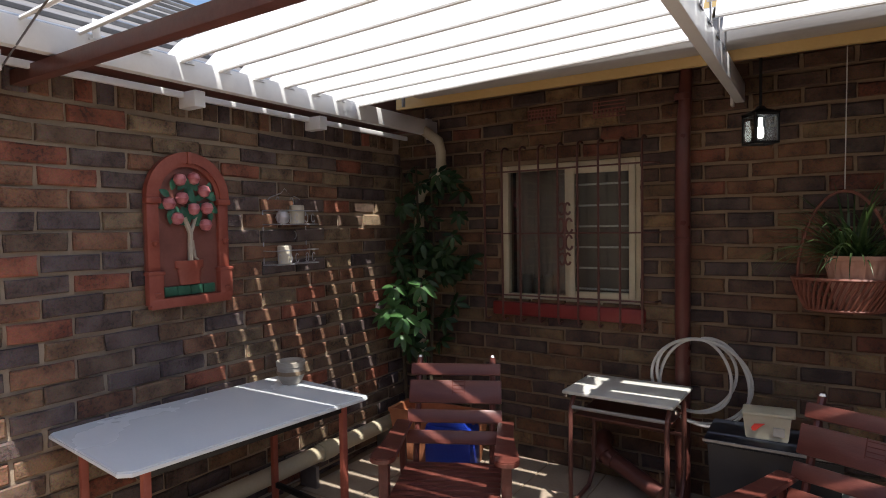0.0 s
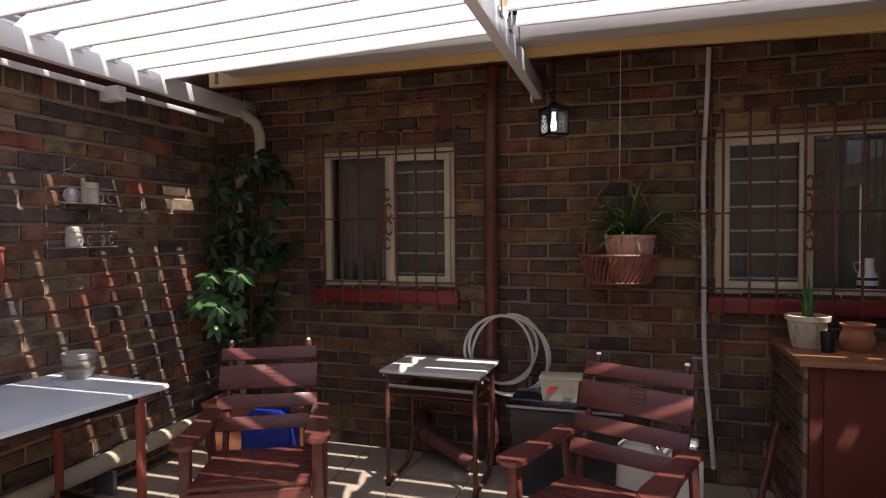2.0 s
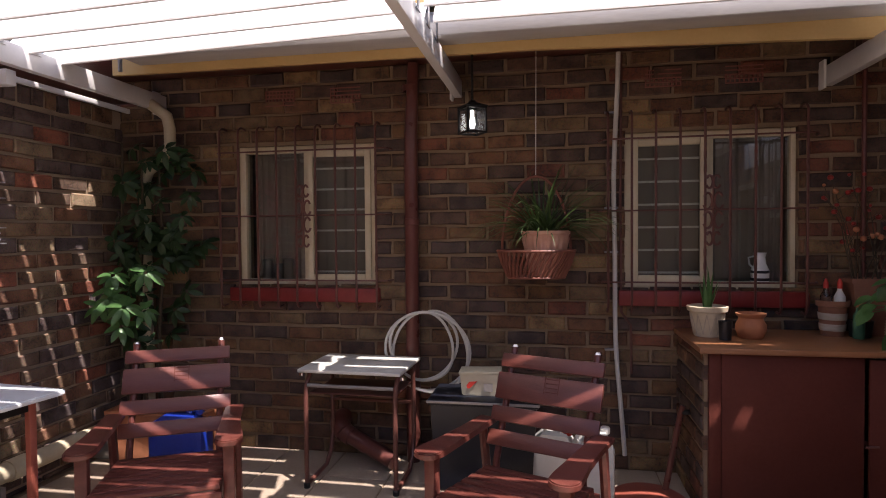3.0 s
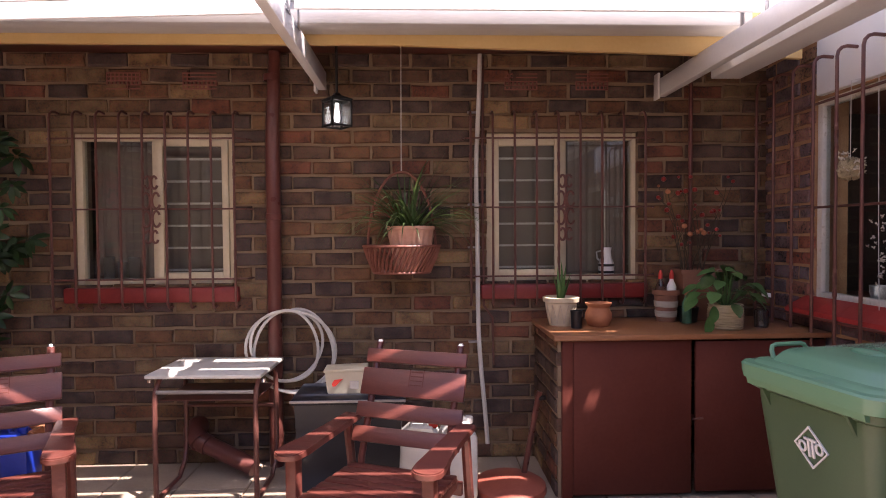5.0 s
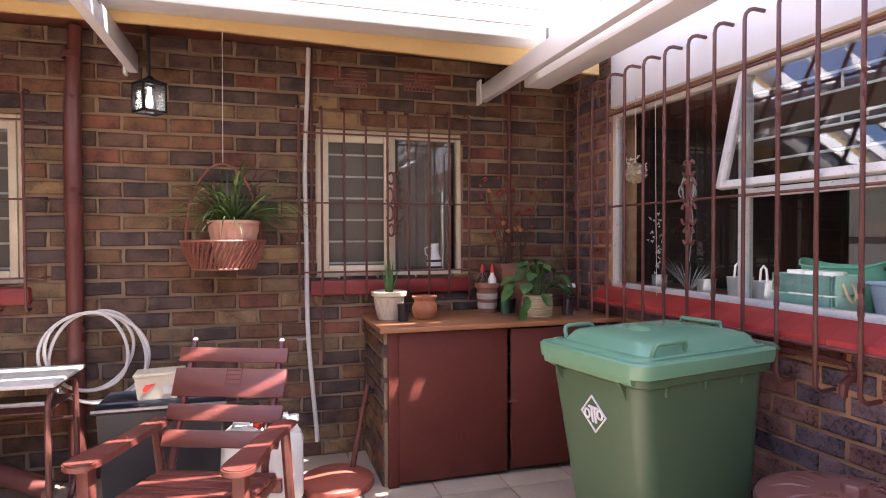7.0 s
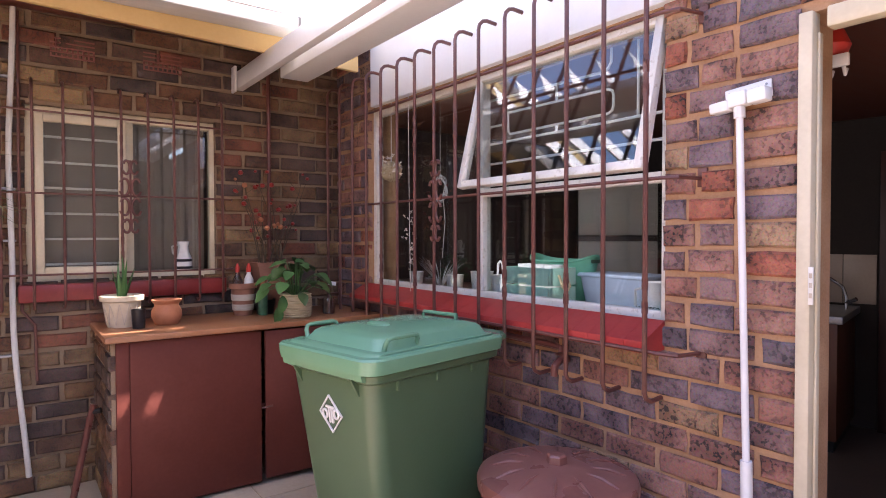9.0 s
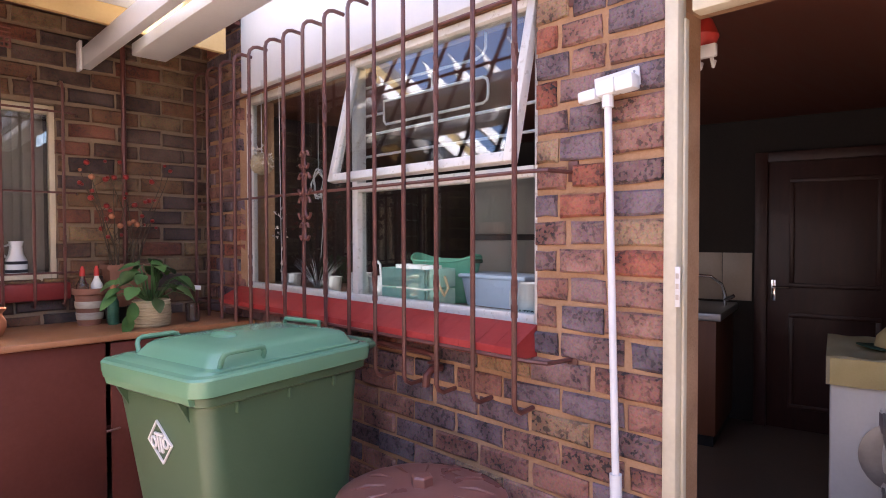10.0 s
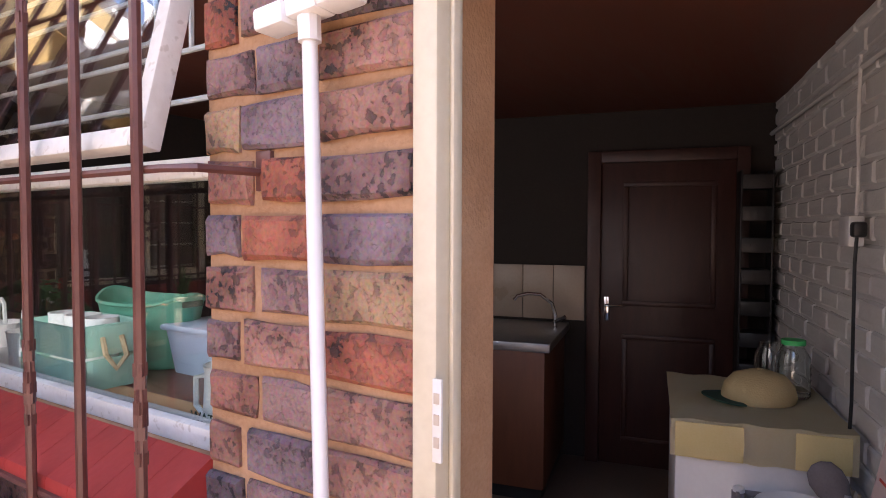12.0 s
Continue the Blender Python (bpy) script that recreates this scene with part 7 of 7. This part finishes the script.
st = thing("flower_string", (2.25, 2.52, 1.06), "string of small white flowers hanging inside the window", "ornament")
bm = tube(bmesh.new(), [(0, 0, 0), (0.0, 0.01, 0.4), (0, 0.02, 1.12)], 0.0018, 4)
part("string", bm, HOSE, st)
bm = bmesh.new()
for i in range(26):
    c = Vector((rnd.uniform(-0.02, 0.02), rnd.gauss(0.0, 0.03), rnd.uniform(0.12, 0.45)))
    for k in range(4):
        oval_leaf(bm, c, (rnd.uniform(-1, 1), rnd.uniform(-1, 1), rnd.uniform(-1, 1)), (-1, 0, 0), 0.012, 0.005, segs=2)
tagged(part("flowers", bm, STONE, st), kind="stuff")
coil = thing("wire_coil", (2.56, 2.66, 1.66), "loose coil of pale wire hanging in the kitchen", "wire")
bm = bmesh.new()
tube(bm, [(0.01 * math.sin(i), (0.055 + 0.012 * math.sin(i * 0.7)) * math.cos(i * 0.42), (0.075 + 0.012 * math.cos(i * 0.9)) * math.sin(i * 0.42)) for i in range(90)], 0.0025, 5)
tube(bm, [(0, 0, 0.07), (0, 0, 0.5)], 0.002, 4)
tube(bm, [(0, -0.03, -0.05), (0.0, -0.05, -0.2), (0, -0.02, -0.42)], 0.0025, 5)
part("coil", bm, GREY_METAL, coil)
for y, r, h, mat_, lab in ((2.82, 0.045, 0.10, ZINC, "small grey pot with a flower transfer on the ledge"), (2.42, 0.05, 0.10, HDPE, "pale plastic pot on the ledge"), (2.18, 0.062, 0.13, WHITE, "white enamel pot with a handle on the ledge"), (2.02, 0.055, 0.12, WHITE, "white enamel mug on the ledge")):
    q = thing("ledge_pot", (2.49, y, LEDGE), lab, "pot")
    part("pot", lathe(bmesh.new(), [(0, 0), (r * 0.85, 0), (r, h), (r * 1.05, h + 0.004), (r * 0.94, h + 0.004), (r * 0.8, 0.012), (0, 0.01)], seg=24), mat_, q)
    if r > 0.054:
        part("handle", tube(bmesh.new(), [(0, r * 0.6, h), (0, r * 0.5, h + 0.06), (0, r * 0.2, h + 0.075), (0, -r * 0.1, h + 0.06), (0, -r * 0.2, h)], 0.006, 6), mat_, q)
dg = thing("dried_grass", (2.46, 2.52, LEDGE), "small bunch of grey dried grass on the ledge", "dried flowers")
bm = bmesh.new()
for i in range(50):
    a = rnd.uniform(0, 6.28)
    blade_leaf(bm, (0, 0, 0.02), (0.5 * math.cos(a), 0.9 * math.sin(a), 1.0), rnd.uniform(0.15, 0.24), 0.0025, 0.4, rnd, 4)
part("grass", bm, ZINC, dg)
ck = thing("mint_crate", (2.52, 1.775, LEDGE), "pale mint painted wooden slat crate on the kitchen ledge", "crate")
for z in (0.0, 0.09):
    for sx, sy, a_, b_ in ((-1, 0, 0.006, 0.145), (1, 0, 0.006, 0.145), (0, -1, 0.085, 0.006), (0, 1, 0.085, 0.006)):
        part("slat", box(bmesh.new(), sx * 0.09 - a_, sx * 0.09 + a_, sy * 0.145 - b_, sy * 0.145 + b_, z + 0.002, z + 0.084, 0.003), MINT_PALE, ck)
part("base", box(bmesh.new(), -0.08, 0.08, -0.138, 0.138, 0.0, 0.01), MINT_PALE, ck)
part("rope_handle", tube(bmesh.new(), [(-0.03, -0.152, 0.14), (-0.035, -0.175, 0.10), (-0.01, -0.18, 0.06), (0.02, -0.175, 0.09), (0.02, -0.152, 0.14)], 0.007, 6), STRAW, ck)
for y in (-0.09, 0.0, 0.09):
    cup = thing("enamel_cup", (2.52, 1.775 + y, LEDGE + 0.012), "white enamel cup standing in the mint crate", "cup", "cups in the crate")
    part("cup", lathe(bmesh.new(), [(0, 0), (0.04, 0), (0.045, 0.175), (0.041, 0.175), (0.036, 0.01), (0, 0.01)], seg=20), WHITE, cup)
tg = thing("mint_tub", (2.76, 1.84, LEDGE), "mint green plastic tub with cut-out handles behind the crate", "tub")
bm = bmesh.new()
seg_ = 40
walls = []
for rx, ry, z in ((0.0, 0.0, 0.004), (0.088, 0.15, 0.0), (0.094, 0.158, 0.01), (0.125, 0.205, 0.19), (0.131, 0.212, 0.195), (0.131, 0.212, 0.203), (0.123, 0.203, 0.203), (0.117, 0.197, 0.18), (0.088, 0.15, 0.014), (0.0, 0.0, 0.012)):
    walls.append([bm.verts.new((rx * math.cos(2 * math.pi * k / seg_), ry * math.sin(2 * math.pi * k / seg_), z + (0.03 * abs(math.sin(2 * math.pi * k / seg_)) ** 6 if z > 0.15 else 0))) for k in range(seg_)] if rx else [bm.verts.new((0, 0, z))])
for a, b in zip(walls, walls[1:]):
    for k in range(seg_):
        q = list(dict.fromkeys([a[k % len(a)], a[(k + 1) % len(a)], b[(k + 1) % len(b)], b[k % len(b)]]))
        bm.faces.new(q)
part("tub", bm, MINT, tg)
# no holes cut: dark blocks give the shade of the handle slots
for sy in (-1, 1):
    part("handle_slot", box(bmesh.new(), -0.035, 0.035, sy * 0.212 - 0.004, sy * 0.212 + 0.004, 0.19, 0.208, 0.004), DARK_GREEN, tg, "dark green block giving the handle slot's shade")
bb = thing("blue_box", (2.80, 1.50, LEDGE), "pale blue plastic box with a lid on the kitchen ledge", "box")
part("box", loft(bmesh.new(), [(0.085, 0.17, 0.0, 0), (0.10, 0.19, 0.125, 0)], 0.03), PALE_BLUE, bb)
part("lid", box(bmesh.new(), -0.108, 0.108, -0.20, 0.20, 0.125, 0.145, 0.008), PALE_BLUE, bb)
wc = thing("water_jug", (2.46, 1.09, LEDGE), "white enamel jug lettered WATER on the kitchen ledge", "jug")
part("jug", lathe(bmesh.new(), [(0, 0), (0.05, 0), (0.052, 0.006), (0.047, 0.13), (0.05, 0.145), (0.046, 0.145), (0.042, 0.12), (0, 0.01)], seg=28), WHITE, wc)
part("handle", tube(bmesh.new(), [(-0.02, 0.045, 0.12), (-0.02, 0.08, 0.11), (-0.02, 0.08, 0.05), (-0.02, 0.05, 0.03)], 0.006, 6), WHITE, wc)
txt = bpy.data.curves.new("water", "FONT")
txt.body, txt.size, txt.extrude, txt.align_x = "WATER", 0.032, 0.0006, "CENTER"
tob = bpy.data.objects.new("lettering", txt)
scene.collection.objects.link(tob)
letters = bpy.data.meshes.new_from_object(tob.evaluated_get(bpy.context.evaluated_depsgraph_get()))
bpy.data.objects.remove(tob)
letters.materials.append(BLACK_IRON)
lo = new("lettering", letters)
lo.parent = wc
lo.matrix_basis = Matrix.Translation((-0.0515, 0.0, 0.03)) @ Matrix(((0, 0, -1, 0), (-1, 0, 0, 0), (0, 1, 0, 0), (0, 0, 0, 1)))
tagged(lo, "dark lettering WATER")

# white inner security grid behind the open leaf
ig = thing("security_grid", (2.425, 1.50, 0.0), "white-painted inner security grid behind the open leaf", "security grid")
part("rod", tube(bmesh.new(), [(0, 0.55, 1.70), (0, 0.55, 2.14)], 0.006, 6), WHITE, ig)
part("rod", tube(bmesh.new(), [(0, -0.50, 1.70), (0, -0.50, 2.14)], 0.006, 6), WHITE, ig)
for z in (1.738, 1.84):
    part("rod", tube(bmesh.new(), [(0, -0.50, z), (0, 0.60, z)], 0.006, 6), WHITE, ig)
part("rod", tube(bmesh.new(), [(0, 0.40, 1.928), (0, 0.55, 1.928)], 0.006, 6), WHITE, ig)
part("loop", tube(bmesh.new(), [(0, 0.40, 1.98), (0, -0.205, 1.975), (0, -0.226, 1.965), (0, -0.232, 1.945), (0, -0.232, 1.905), (0, -0.226, 1.885), (0, -0.205, 1.875), (0, 0.385, 1.873), (0, 0.40, 1.89)], 0.006, 6, True), WHITE, ig)
part("loop", tube(bmesh.new(), [(0, 0.55, 2.062), (0, -0.17, 2.05), (0, -0.205, 2.06), (0, -0.22, 2.085), (0, -0.22, 2.14)], 0.006, 6), WHITE, ig)
for y, z0, z1 in ((0.08, 1.978, 2.055), (0.08, 1.84, 1.874), (-0.35, 1.84, 2.14)):
    part("rod", tube(bmesh.new(), [(0, y, z0), (0, y, z1)], 0.006, 6), WHITE, ig)

# clothes hooks by the kitchen door
hk = thing("hook_rail", (K_IN + 0.02, 0.60, 1.86), "white wall hook rail with a red cap hanging beside the doorway", "hook rail")
part("rail", box(bmesh.new(), 0.0, 0.02, -0.12, 0.12, 0.05, 0.09, 0.004), WHITE, hk)
for y in (-0.09, -0.05, 0.0):
    part("hook", tube(bmesh.new(), [(0.02, y, 0.07), (0.05, y, 0.06), (0.065, y, 0.035), (0.075, y, 0.055)], 0.006, 6), WHITE, hk)
part("red_cap", lathe(bmesh.new(), [(0, 0.07), (0.04, 0.08), (0.06, 0.13), (0.04, 0.18), (0, 0.19)], (0.05, -0.05, 0.0), 18), RED, hk)

# ---- neighbour's roof beyond the boundary wall ----
nb = thing("neighbour_roof", (-3.6, 1.0, 2.0), "dark ribbed roof of the neighbouring house", "roof", kind="structure")
bm = bmesh.new()
box(bm, -5.0, 0.0, -6.0, 4.0, 0.0, 0.06, 0, pose(0, 0, 0.42, 0, 30, 0))
part("sheet", bm, ROOF_SHEET, nb, smooth=None)
for i in range(12):
    part("batten", box(bmesh.new(), -0.40 - 0.38 * i, -0.34 - 0.38 * i, -6.0, 4.0, 0.06, 0.10, 0.004, pose(0, 0, 0.42, 0, 30, 0)), ROOF_SHEET if i % 2 else GREY_METAL, nb)
part("wall", box(bmesh.new(), -5.0, -0.05, -5.9, 3.9, -2.0, 0.44), MORTAR, nb)

# ---- paving slabs of the yard ----
yard = single("floor", box(bmesh.new(), LEFT_X - 0.1, RIGHT_X - 0.005, -3.2, BACK_Y + 0.02, -0.05, -0.008), MORTAR, "clay paving of the covered yard", "floor", "structure", smooth=None)
SLAB = 0.40
me = mesh_from(box(bmesh.new(), 0.004, SLAB - 0.004, 0.004, SLAB - 0.004, -0.03, 0.0, 0.005), PAVING, 30)
verts, faces = [], []
nx, ny = 13, 16
for i in range(nx):
    for j in range(ny):
        ob_m = Matrix.Translation((LEFT_X + 0.05 + SLAB * i, BACK_Y - SLAB * (j + 1), random.Random(i * 31 + j).uniform(-0.002, 0.001)))
        s = new("paving_slab", me)
        s.parent = yard
        s.matrix_basis = ob_m


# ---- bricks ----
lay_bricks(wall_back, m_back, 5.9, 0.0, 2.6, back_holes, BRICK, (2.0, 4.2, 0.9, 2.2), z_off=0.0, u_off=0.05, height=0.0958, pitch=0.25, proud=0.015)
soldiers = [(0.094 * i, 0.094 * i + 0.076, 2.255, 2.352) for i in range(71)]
lay_bricks(wall_left, m_left, 6.76, 0.0, 2.24, [], BRICK_YARD_LIT, (3.9, 6.8, 0.75, 2.4), z_off=2.245 - 0.0958 * 24, u_off=0.13, keep=300, extra=soldiers, height=0.0958, pitch=0.268, proud=0.018)
lay_bricks(cab_wall, m_side, 0.60, 0.0, 0.85, [], BRICK, (0, 1, 0, 1))
lay_bricks(wall_kr, m_kr, 3.1, 0.0, 2.2, [], WHITE_BRICK, (0.6, 2.6, 0.8, 2.2))
p0 = BACK_Y + 0.01 - KW[0]
pier = []
for k in range(13):
    cuts = ((0.0, 0.098, 0.262, 0.445), (0.0, 0.135, 0.268, 0.445))[k % 2]
    z = 0.885 + COURSE * (k + 2)
    pier += [(p0 + a, p0 + b - (JOINT if b < 0.44 else 0.0), z, z + COURSE - JOINT) for a, b in zip(cuts, cuts[1:])]
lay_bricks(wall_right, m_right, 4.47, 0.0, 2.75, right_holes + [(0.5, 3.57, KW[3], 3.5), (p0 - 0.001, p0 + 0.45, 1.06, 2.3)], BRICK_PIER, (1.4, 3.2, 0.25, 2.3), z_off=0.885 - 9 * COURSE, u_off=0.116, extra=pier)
